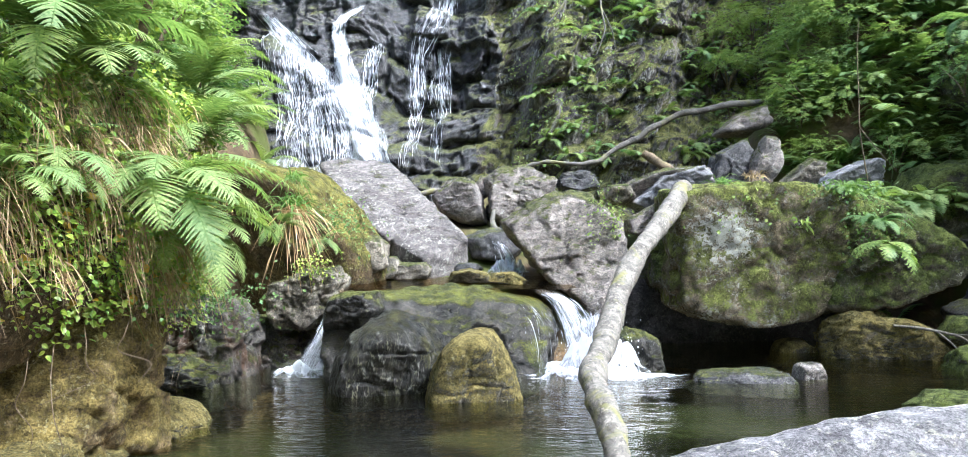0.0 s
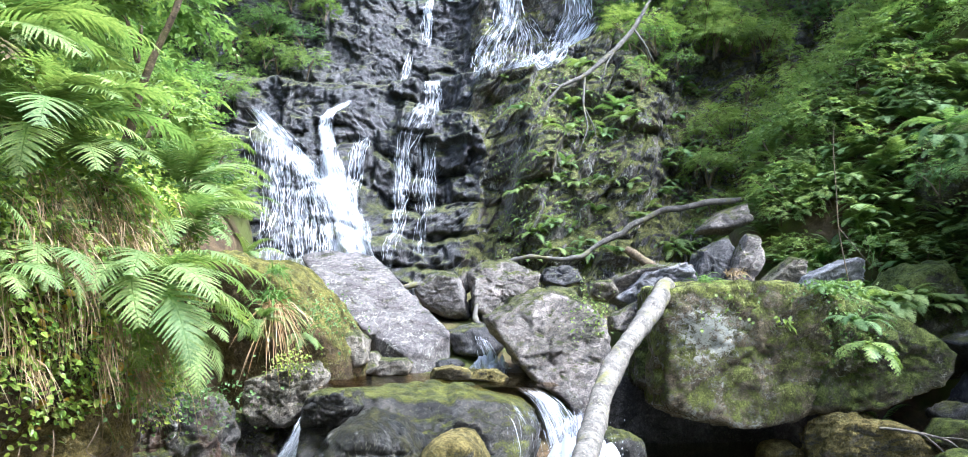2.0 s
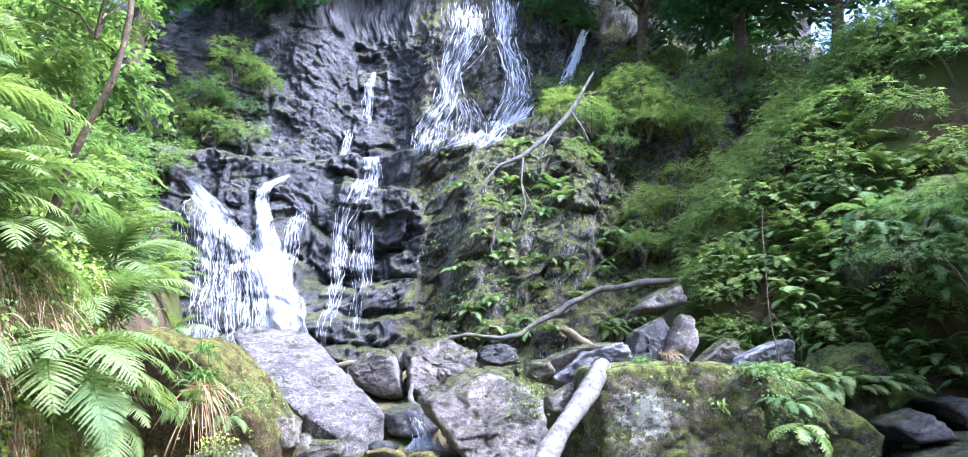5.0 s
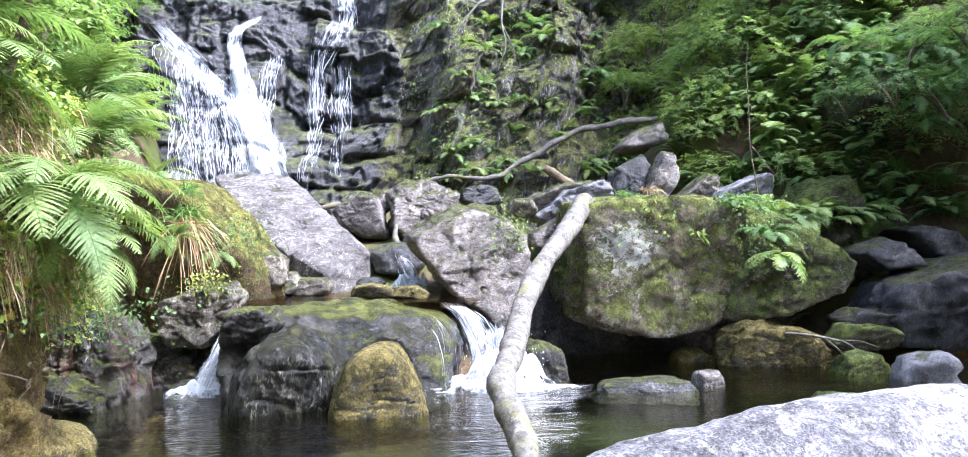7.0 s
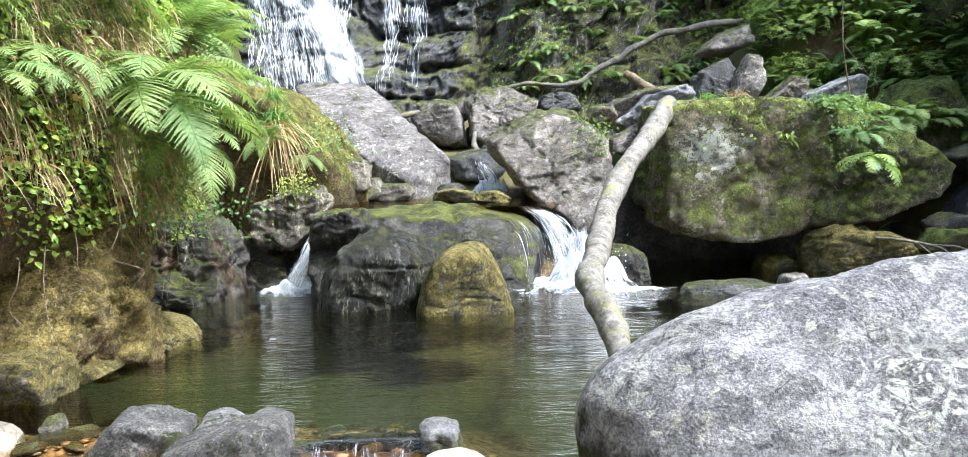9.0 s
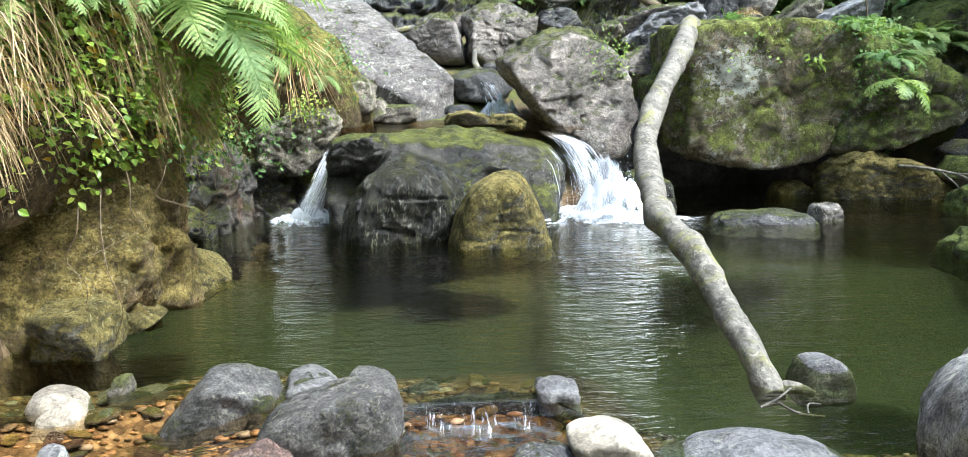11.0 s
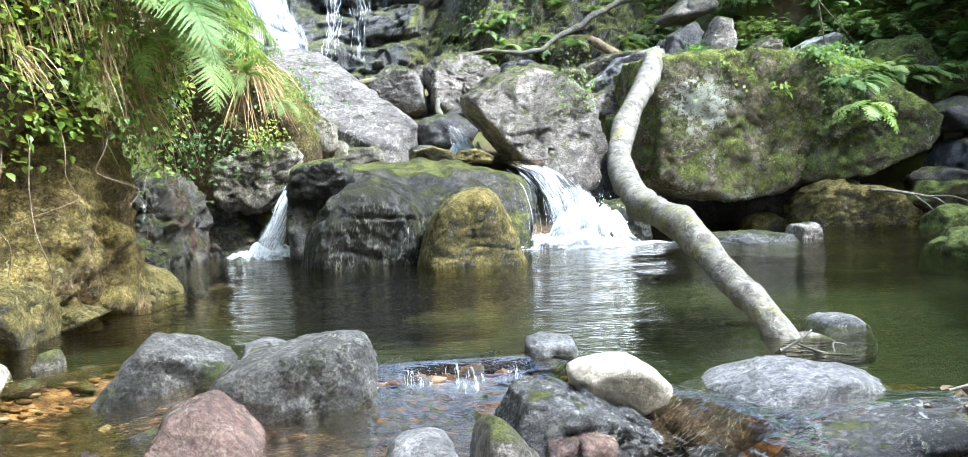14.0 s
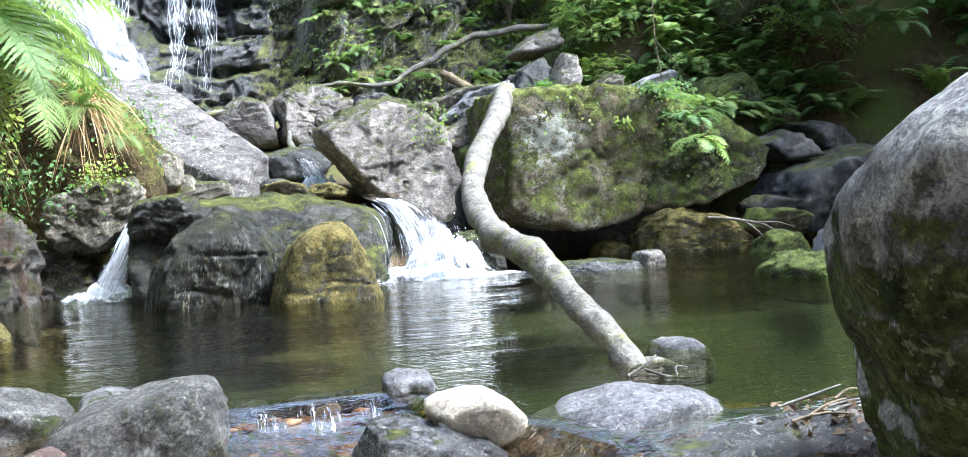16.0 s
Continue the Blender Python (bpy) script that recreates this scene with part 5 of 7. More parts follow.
boulder("stone", (1.06, 4.72, -0.07), 0.3, [(-0.17, -0.11), (-0.09, 0.08), (0.04, 0.11), (0.13, 0.07), (0.17, -0.12)], ROCK_SMOOTH, "rounded grey stone beside the sunken trunk", "stone", sub=4, sharp=5)
boulder("stone", (-2.22, 4.72, -0.05), 0.18, [(-0.05, -0.08), (-0.03, 0.1), (0.03, 0.11), (0.05, 0.07), (0.04, -0.11)], ROCK_BROWN, "small brown stone in the shallow water", "stone", sub=3)
boulder("stone", (-2.38, 4.45, -0.08), 0.3, [(-0.13, -0.14), (-0.08, 0.1), (0.01, 0.15), (0.1, 0.13), (0.13, -0.09), (0.08, -0.15)], ROCK_WHITE, "pale rounded stone in the shallow water", "stone", sub=3, sharp=9)
boulder("stone", (-2.43, 4.54, -0.05), 0.25, [(-0.13, 0.07), (-0.08, 0.12), (0.02, 0.13), (0.12, 0.09), (0.13, -0.11), (-0.02, -0.13)], ROCK_WHITE, "pale rounded stone in the shallow water", "stone", sub=3, sharp=9)
boulder("stone", (-2.38, 4.49, -0.11), 0.2, [(-0.09, -0.08), (-0.01, 0.12), (0.09, 0.11), (0.09, -0.11), (-0.02, -0.12)], ROCK_PINK, "pale tan stone in the shallow water", "stone", sub=3, sharp=9)
boulder("stone", (-2.30, 4.11, -0.14), 0.2, [(-0.09, -0.1), (-0.04, 0.11), (0.05, 0.13), (0.09, -0.08), (0.04, -0.13)], ROCK_SMOOTH, "flat grey stone in the shallow water", "stone", sub=3, sharp=10)
boulder("boulder", (-2.58, 6.90, 0.08), 0.8, [(-0.36, -0.17), (-0.31, 0.04), (-0.1, 0.17), (0.05, 0.15), (0.22, 0.06), (0.35, -0.01), (0.36, -0.13), (0.04, -0.17)], ROCK_MOSS, "mossy rock at the foot of the bank", "boulder", sub=5)
boulder("boulder", (-2.65, 5.40, 0.12), 0.7, [(-0.19, -0.16), (-0.14, 0.13), (0.05, 0.16), (0.15, 0.12), (0.19, 0.02), (0.18, -0.14)], ROCK_MOSS, "mossy green rock at the waterline", "boulder", sub=4)
boulder("stone", (-2.48, 5.80, 0.05), 0.5, [(-0.14, -0.03), (-0.08, 0.06), (0.04, 0.05), (0.14, -0.0), (0.0, -0.06)], ROCK_MOSS, "low mossy rock at the waterline", "stone", sub=4)


boulder("stone", (-0.42, 3.58, -0.14), 0.12, [(-0.06, -0.07), (-0.05, 0.07), (-0.02, 0.08), (0.05, 0.08), (0.06, -0.06), (0.02, -0.08)], ROCK_PINK, "broken tan stone in the shallow outflow", "stone", sub=3, sharp=20)
boulder("stone", (-0.33, 3.56, -0.14), 0.12, [(-0.06, -0.06), (-0.05, 0.08), (0.02, 0.08), (0.06, 0.06), (0.05, -0.08), (-0.03, -0.08)], ROCK_PINK, "broken brown stone in the shallow outflow", "stone", sub=3, sharp=20)

# the pale rock that the path passes, undercut on one side
verts, tris = rock_verts([(-0.62, -0.05, 0.42), (-0.12, 0.0, 0.52), (0.35, 0.15, 0.54), (0.95, 0.3, 0.40), (-0.9, 0.0, 0.0), (-0.87, 0.15, 0.2), (-0.82, -0.1, 0.28), (-0.5, -0.42, -0.05),
                          (0.25, -0.55, 0.05), (1.25, -0.3, 0.0), (-0.62, 0.0, -0.65), (-0.45, 0.6, -0.65), (1.2, 0.7, -0.65), (1.2, -0.4, -0.65), (-0.35, -0.35, -0.65),
                          (-0.45, 0.6, 0.1), (0.25, 0.8, 0.28), (1.1, 0.8, 0.1)], 6, 11, 0.6, 77)
ob = tagged(new("boulder", fast_mesh("boulder", verts, tris, ROCK_PALE, True)), "big pale weathered rock with a shaded green undercut side", "boulder")
ob.location = (0.99, 2.3, 0.52)

# the earth and rock of the fern bank
boulder("bank_rock", (-3.38, 6.1, 0.38), 1.9, [(-1.1, -0.4), (-1.1, 0.7), (-0.2, 0.85), (0.6, 0.85), (1.08, 0.75), (1.2, 0.45), (1.22, 0.1), (1.16, -0.12), (1.0, -0.4)], ROCK_BANK, "mossy brown rock face under the fern bank", "bank rock", sub=6, sharp=16, rough=1.45, kind="structure")
boulder("bank_rock", (-4.35, 8.3, 0.9), 3.2, [(-1.3, -1.2), (-1.2, 0.9), (-0.2, 1.05), (0.6, 0.85), (1.05, 0.4), (1.15, -0.1), (0.7, -0.5), (0.3, -1.2)], EARTH, "earthy bank overgrown with ferns", "bank", sub=5, sharp=14, kind="structure")
boulder("earth_bank", (-3.0, 12.0, 1.35), 2.2, [(-1.2, -1.4), (-1.2, 1.0), (-0.2, 1.2), (0.8, 1.05), (1.2, 0.7), (1.55, 0.2), (1.68, -0.2), (1.5, -1.3)], EARTH, "orange-brown mossy earth bank beside the leaning slab", "bank", sub=5, sharp=12, kind="structure")
boulder("bank", (-3.6, 5.9, 1.75), 3.0, [(-1.2, -1.2), (-1.2, 0.9), (-0.4, 0.95), (0.5, 0.75), (1.05, 0.3), (1.2, -0.2), (1.05, -0.75), (0.6, -1.2)], EARTH, "steep earthy bank overgrown with ferns and creepers", "bank", sub=5, sharp=12, kind="structure")

boulder("bank", (9.2, 14.3, 4.1), 3.4, [(-2.3, -0.9), (-2.1, 0.6), (-1.0, 1.3), (1.2, 1.6), (2.4, 1.2), (2.4, -1.0), (0.5, -1.25), (-1.2, -1.2)], ROCK_MOSSY, "dark earth bank overhanging a hollow", "bank", sub=5, sharp=14, kind="structure")
# added filler: shuts out light from behind and keeps the hollow black
boulder("boulder", (3.1, 12.7, 0.35), 1.4, [(-1.9, -0.7), (-1.8, 0.5), (-0.5, 0.85), (1.0, 0.8), (2.2, 0.4), (2.2, -0.7)], ROCK_DARK, "added dark filler rock that blackens the hollow under the huge boulders", "boulder", sub=4)
boulder("boulder", (6.35, 12.5, 1.75), 1.2, [(-0.6, -0.9), (-0.62, 0.3), (-0.3, 0.7), (0.35, 0.75), (0.6, 0.2), (0.55, -0.9)], ROCK_MOSSY, "upright mossy rock beside the dark hollow", "boulder", sub=4)


# ---- fallen wood ----
def limb(path, material, name, parent=None, label="", category="", sides=10, knots=0.0, seed=0, step=0.06):
    """A tapering branch along (x, y, z, radius)."""
    pts = np.array(path, float)
    leg = np.r_[0, np.cumsum(np.linalg.norm(np.diff(pts[:, :3], axis=0), axis=1))]
    count = max(6, int(leg[-1] / step))
    s = np.linspace(0, leg[-1], count)
    c = np.stack([np.interp(s, leg, pts[:, q]) for q in range(4)], 1)
    for _ in range(3):
        c[1:-1] = (c[:-2] + 2 * c[1:-1] + c[2:]) / 4
    way = np.gradient(c[:, :3], axis=0)
    way /= np.linalg.norm(way, axis=1)[:, None]
    side = np.cross(way, [0.13, 0.21, 0.97])
    side /= np.linalg.norm(side, axis=1)[:, None]
    upw = np.cross(side, way)
    t = np.linspace(0, 2 * math.pi, sides, endpoint=False)
    ring = side[:, None, :] * np.cos(t)[None, :, None] + upw[:, None, :] * np.sin(t)[None, :, None]
    r = c[:, 3:4] * (1 + 0.6 * knots * fbm(np.stack([s * 1.3, s * 0 + seed, s * 0], 1), 3, seed)[:, None])
    q = (c[:, None, :3] + ring * 0.1).reshape(-1, 3)
    r = r + (knots * 2.2 * r.mean() * fbm(q * 7, 4, seed + 3)).reshape(count, sides)
    v = (c[:, None, :3] + ring * r[:, :, None]).reshape(-1, 3)
    i = np.arange(count * sides).reshape(count, sides)
    j = np.roll(i, -1, 1)
    tris = np.concatenate([np.stack([i[:-1].ravel(), j[:-1].ravel(), j[1:].ravel()], 1), np.stack([i[:-1].ravel(), j[1:].ravel(), i[1:].ravel()], 1)])
    for row, mid in ((i[0], c[0, :3]), (i[-1], c[-1, :3])):
        v = np.vstack([v, mid])
        tris = np.vstack([tris, np.stack([row, np.roll(row, -1), np.full(sides, len(v) - 1)], 1)])
    me = fast_mesh(name, v, tris, material, True)
    if parent is None:
        return tagged(new(name, me), label, category)
    return part(name, me, parent, label)


log = tagged(new("fallen_tree"), "bleached crooked tree trunk fallen across the pool", "fallen tree")
bole = limb([(0.705, 4.43, -0.055, 0.07), (0.70, 4.47, -0.025, 0.08), (0.70, 4.60, 0.045, 0.068), (0.705, 4.78, 0.105, 0.064), (0.715, 5.0, 0.165, 0.068), (0.735, 5.3, 0.245, 0.074), (0.735, 5.52, 0.34, 0.082), (0.71, 5.65, 0.40, 0.098),
      (0.70, 5.9, 0.435, 0.080), (0.70, 6.15, 0.465, 0.085), (0.74, 6.4, 0.475, 0.105), (0.78, 6.6, 0.51, 0.088), (0.94, 7.3, 0.585, 0.10), (1.10, 8.05, 0.70, 0.112), (1.22, 8.5, 0.86, 0.098), (1.38, 8.9, 1.09, 0.108), (1.53, 9.15, 1.28, 0.100),
      (1.90, 9.85, 1.58, 0.112), (2.2, 10.5, 1.84, 0.115), (2.40, 10.95, 2.03, 0.118), (2.45, 11.05, 2.07, 0.085)],
     BARK_PALE, "trunk", log, sides=24, knots=0.07, seed=4, step=0.03)
limb([(1.05, 7.95, 0.64, 0.04), (0.98, 7.9, 0.66, 0.022)], BARK_PALE, "stub", bole, step=0.02, seed=2)
limb([(0.72, 4.50, -0.03, 0.035), (0.82, 4.46, -0.01, 0.032), (0.89, 4.42, -0.04, 0.02)], BARK_PALE, "root", bole, step=0.03, seed=8, knots=0.2)
twig = tagged(new("twig"), "thin dead twigs sticking out of the shallow water", "twig")
limb([(0.55, 4.2, 0.0, 0.006), (0.62, 4.2, 0.03, 0.006), (0.70, 4.25, 0.06, 0.004)], BARK_GREY, "branch", twig, sides=5, step=0.02)
limb([(0.62, 4.2, 0.02, 0.005), (0.68, 4.12, -0.005, 0.005), (0.78, 4.1, -0.01, 0.004)], BARK_GREY, "branch", twig, sides=5, step=0.02)
limb([(0.72, 4.12, 0.0, 0.004), (0.71, 4.14, 0.04, 0.004), (0.80, 4.18, 0.01, 0.003)], BARK_GREY, "branch", twig, sides=5, step=0.02)

branch = tagged(new("fallen_branch"), "long grey mossy branch lying over the boulder pile", "branch")
limb([(0.28, 15.1, 2.62, 0.03), (0.97, 15.0, 2.77, 0.035), (1.61, 15.0, 2.72, 0.04), (1.9, 15.1, 2.78, 0.045), (2.17, 15.2, 3.0, 0.04), (2.63, 15.3, 3.21, 0.05), (2.8, 15.3, 3.36, 0.05), (3.09, 15.4, 3.49, 0.045), (3.4, 15.5, 3.66, 0.055), (3.8, 15.5, 3.70, 0.05), (4.2, 15.5, 3.80, 0.055), (4.85, 15.6, 3.85, 0.06)],
     BARK_GREY, "limb", branch, knots=0.15, seed=12, step=0.05)
limb([(2.55, 14.5, 2.85, 0.06), (2.75, 14.4, 2.72, 0.07), (2.98, 14.2, 2.5, 0.08)], BARK_BROWN, "broken_branch", None, "short broken brown branch between the stones", "branch", knots=0.2, seed=13)
dead = tagged(new("dead_branch"), "pale dead branch hanging on the cliff", "branch")
dead_limb = limb([(4.05, 18.4, 9.05, 0.03), (3.43, 18.0, 7.94, 0.05), (2.97, 17.7, 7.37, 0.055), (2.27, 17.3, 6.68, 0.045), (1.73, 17.0, 6.37, 0.03), (1.46, 16.8, 6.0, 0.02), (1.13, 16.6, 5.55, 0.012)], BARK_GREY, "limb", dead, knots=0.1, seed=14)
for path in ([(2.27, 17.3, 6.68, 0.03), (2.19, 17.0, 5.99, 0.022), (2.26, 16.8, 5.48, 0.016), (2.05, 16.7, 4.94, 0.008)], [(2.19, 17.0, 5.99, 0.018), (2.4, 16.9, 5.5, 0.012), (2.45, 16.8, 5.05, 0.006)],
             [(3.43, 18.0, 7.94, 0.03), (3.6, 17.7, 7.5, 0.02), (3.75, 17.6, 7.1, 0.01)], [(1.73, 17.0, 6.37, 0.02), (1.5, 16.8, 6.4, 0.012), (1.3, 16.7, 6.1, 0.006)], [(2.97, 17.7, 7.37, 0.025), (2.7, 17.3, 6.9, 0.015), (2.6, 17.2, 6.5, 0.007)]):
    limb(path, BARK_GREY, "twig", dead_limb, sides=6, seed=3)
limb([(-1.35, 14.5, 2.16, 0.05), (-1.09, 14.4, 2.22, 0.055), (-0.8, 14.5, 2.28, 0.045)], BARK_PALE, "driftwood", None, "short pale piece of driftwood behind the stones", "driftwood", knots=0.2, seed=15)
hook = tagged(new("driftwood"), "bent pale stick caught above the little cascade", "driftwood")
limb([(0.08, 13.9, 1.92, 0.03), (0.02, 13.55, 1.68, 0.04), (0.19, 13.2, 1.52, 0.04), (0.43, 13.0, 1.39, 0.035), (0.66, 13.0, 1.37, 0.02)], BARK_GREY, "stick", hook, knots=0.2, seed=16)
sapling = tagged(new("sapling"), "slender bare-stemmed sapling leaning out of the fern bank", "sapling")
limb([(-1.88, 5.9, 4.5, 0.018), (-1.9, 5.9, 3.96, 0.021), (-1.96, 5.9, 3.63, 0.023), (-2.09, 5.95, 3.41, 0.025), (-2.21, 6.0, 3.14, 0.027), (-2.32, 6.1, 2.82, 0.03), (-2.6, 6.2, 2.2, 0.03)], BARK_BROWN, "stem", sapling, sides=8, knots=0.1, seed=17)
stem = tagged(new("sapling"), "thin grey sapling stem rising from the ferny slope", "sapling")
shoot = limb([(5.32, 12.6, 4.6, 0.003), (5.24, 12.5, 4.15, 0.005), (5.17, 12.3, 3.42, 0.007), (5.13, 12.2, 2.9, 0.009), (5.22, 12.1, 2.0, 0.010)], BARK_BROWN, "stem", stem, sides=8, seed=18)
limb([(5.13, 12.2, 2.95, 0.007), (5.3, 12.0, 2.6, 0.005), (5.5, 11.9, 2.3, 0.003)], BARK_BROWN, "twig", shoot, sides=6, seed=19)
roots = tagged(new("hanging_roots"), "thin bare roots and runners hanging over the bank", "roots")
for k, (x, y, z, drop) in enumerate(((-2.30, 4.9, 0.9, 0.75), (-2.28, 5.2, 0.95, 0.4), (-2.32, 6.6, 0.85, 0.6), (-2.15, 6.5, 0.9, 0.5), (-2.2, 5.6, 0.95, 0.35), (-2.05, 6.4, 1.0, 0.45), (-2.33, 4.7, 0.85, 0.5), (-2.1, 6.1, 0.95, 0.3))):
    r = random.Random(k)
    path = [(x + 0.25 * r.uniform(-1, 1) * s * 0.8, y + 0.2 * r.uniform(-1, 1) * s, z - drop * s, 0.0035 - 0.002 * s) for s in (0, 0.25, 0.5, 0.75, 1.0)]
    limb(path, BARK_ROOT, "root", roots, sides=5, step=0.03, seed=k)
edge_roots = tagged(new("twig"), "dead twigs lying at the dark edge of the pool", "twig")
for path in ([(4.6, 10.15, 0.42, 0.015), (4.83, 10.1, 0.40, 0.018), (5.06, 10.1, 0.36, 0.018), (5.3, 10.0, 0.30, 0.015), (5.45, 9.9, 0.14, 0.01)], [(5.06, 10.1, 0.36, 0.012), (5.2, 9.95, 0.2, 0.01), (5.25, 9.9, 0.05, 0.008)], [(5.2, 10.0, 0.33, 0.01), (5.4, 9.9, 0.33, 0.008), (5.6, 9.85, 0.25, 0.005)]):
    limb(path, BARK_PALE, "branch", edge_roots, sides=6, step=0.04, seed=5)


# ---- ferns ----
def frond_mesh(name, pairs, teeth, rise, droop, broad, material, seed):
    """One frond, 1 m along its stalk, growing out along +x: a stalk with toothed leaflets that shorten to the tip."""
    r = np.random.default_rng(seed)
    n = 30 if teeth > 2 else 10
    s = np.linspace(0, 1, n)
    ang = np.radians(rise - (rise + droop) * s ** 1.2)
    px = np.r_[0, np.cumsum(np.cos(ang[:-1]))] / (n - 1)
    pz = np.r_[0, np.cumsum(np.sin(ang[:-1]))] / (n - 1)
    sway = 0.03 * np.sin(s * 3 + r.uniform(0, 6))
    verts, tris = [], []
    for k in range(n - 1):
        w0, w1 = 0.009 * (1 - s[k]) + 0.0015, 0.009 * (1 - s[k + 1]) + 0.0015
        b = len(verts)
        verts += [(px[k], sway[k] - w0, pz[k]), (px[k], sway[k] + w0, pz[k] + 0.004), (px[k + 1], sway[k + 1] + w1, pz[k + 1] + 0.004), (px[k + 1], sway[k + 1] - w1, pz[k + 1])]
        tris += [(b, b + 1, b + 2), (b, b + 2, b + 3)]
    for k in range(pairs):
        t = 0.10 + 0.88 * (k + 0.5) / pairs
        length = broad * (math.sin(math.pi * min(1, 0.16 + t * 0.84) ** 0.9) ** 0.85 * 0.95 + 0.05) * (1 if t > 0.2 else 0.8)
        o = np.array([np.interp(t, s, px), np.interp(t, s, sway), np.interp(t, s, pz)])
        a = np.interp(t, s, ang)
        fwd, up = np.array([math.cos(a), 0, math.sin(a)]), np.array([-math.sin(a), 0, math.cos(a)])
        for side in (-1, 1):
            ln = length * r.uniform(0.9, 1.08)
            lean = math.radians(72 - 26 * t + r.uniform(-5, 5))
            way = fwd * math.cos(lean) + np.array([0, side, 0]) * math.sin(lean)
            across = np.cross(up, way)
            wide = 0.95 * 0.88 / pairs * (1.05 if t < 0.8 else 0.9)
            u = np.linspace(0, 1, teeth + 1)
            sag = -0.30 * ln * u ** 2 + 0.10 * ln * u + r.uniform(-0.02, 0.02) * u
            mid = o + np.outer(u * ln, way) + np.outer(sag, up)
            for j in range(teeth):
                half = wide * (1 - 0.85 * u[j]) * 0.52
                for sg in (-1, 1):
                    tip = mid[j] * 0.35 + mid[j + 1] * 0.65 + across * sg * half + way * ln / teeth * 0.35 - up * 0.12 * half
                    b = len(verts)
                    verts += [mid[j], mid[j] + across * sg * half * 0.7, tip, mid[j + 1]]
                    tris += [(b, b + 1, b + 2), (b, b + 2, b + 3)]
    return fast_mesh(name, verts, tris, material)


FRONDS = [frond_mesh("frond", 29, 7, rise, droop, broad, LEAF_FERN, k) for k, (rise, droop, broad) in enumerate(((55, 35, 0.24), (40, 55, 0.26), (70, 20, 0.22), (25, 60, 0.24)))]
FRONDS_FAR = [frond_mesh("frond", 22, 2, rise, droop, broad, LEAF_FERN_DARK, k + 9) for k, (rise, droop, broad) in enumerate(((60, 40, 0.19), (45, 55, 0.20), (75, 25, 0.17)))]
FRONDS_LIGHT = [frond_mesh("frond", 22, 2, rise, droop, broad, LEAF_FERN, k + 19) for k, (rise, droop, broad) in enumerate(((60, 40, 0.19), (45, 55, 0.20), (75, 25, 0.17)))]
FRONDS_BROAD = [frond_mesh("frond", 9, 3, rise, droop, broad, LEAF_LIGHT, k + 29) for k, (rise, droop, broad) in enumerate(((50, 30, 0.26), (30, 40, 0.28)))]


def fern(x, y, z, length, count, facing, spread, meshes, label, group, seed, lean=0):
    """A clump of fronds from one root. facing: degrees of the side it grows to, from +x; spread: how far round."""
    r = random.Random(seed)
    root = tagged(new("fern"), label, "fern", group)
    root.location = (x, y, z)
    for k in range(count):
        turn = facing + spread * ((k + r.uniform(0.1, 0.9)) / count - 0.5)
        size = length * r.uniform(0.7, 1.1)
        f = part("frond", r.choice(meshes), root)
        f.matrix_basis = pose(0, 0, 0, r.uniform(-18, 18), r.uniform(-12, 14) + lean, turn) @ Matrix.Diagonal((size, size, size, 1))
    return root


NEAR = "fresh green fern with long toothed fronds on the bank"
for k, (x, y, z, length, count, facing, spread, lean) in enumerate((
        (-2.2, 6.15, 1.80, 0.95, 13, -35, 190, 12), (-2.05, 6.35, 1.55, 0.8, 8, -40, 120, 35), (-2.65, 5.4, 2.65, 1.1, 12, -30, 170, 5), (-2.95, 5.0, 3.0, 1.1, 10, -35, 160, 10),
        (-2.75, 4.75, 2.2, 0.6, 8, -40, 150, 20), (-2.6, 5.45, 1.9, 0.65, 7, -50, 110, 15), (-2.55, 5.9, 2.5, 0.9, 9, -25, 170, 10), (-2.9, 5.6, 3.3, 1.0, 10, -30, 190, 5),
        (-2.3, 7.0, 2.2, 0.9, 10, -20, 180, 5), (-3.1, 4.6, 2.7, 0.9, 9, -40, 160, 10), (-2.45, 7.6, 2.7, 0.95, 10, -20, 200, 0), (-2.6, 5.0, 1.75, 0.6, 6, -60, 100, 15),
        (-3.3, 5.3, 3.8, 1.1, 10, -30, 190, 0), (-1.95, 8.4, 1.6, 0.4, 7, -50, 150, 20), (-3.0, 6.3, 3.6, 1.0, 10, -30, 200, 0))):
    fern(x, y, z, length, count, facing, spread, FRONDS, NEAR, "ferns on the bank", 40 + k, lean)
fern(4.48, 10.30, 1.58, 0.5, 14, -85, 210, FRONDS_FAR, "bright fern growing from the crease of the mossy boulders", "", 71, 25)
fern(4.5, 10.05, 1.35, 0.5, 10, -90, 190, FRONDS_BROAD, "broad-leaved young plant below the fern on the boulder", "", 72, 30)
fern(4.3, 10.7, 1.95, 0.4, 11, -70, 260, FRONDS_FAR, "small fern on top of the mossy boulder", "", 73, 10)
for k in range(16):
    x = 4.6 + 0.16 * k
    fern(x, 11.6 + 0.05 * k, 1.75 + 0.03 * (k % 5), 0.7, 8, -95, 230, FRONDS_LIGHT, "green fern behind the mossy boulders", "ferns behind the boulders", 130 + k, 15)
fern(-1.75, 9.3, 1.45, 0.3, 8, -50, 180, FRONDS, "small hart-like fern below the earth bank", "", 74, 25)


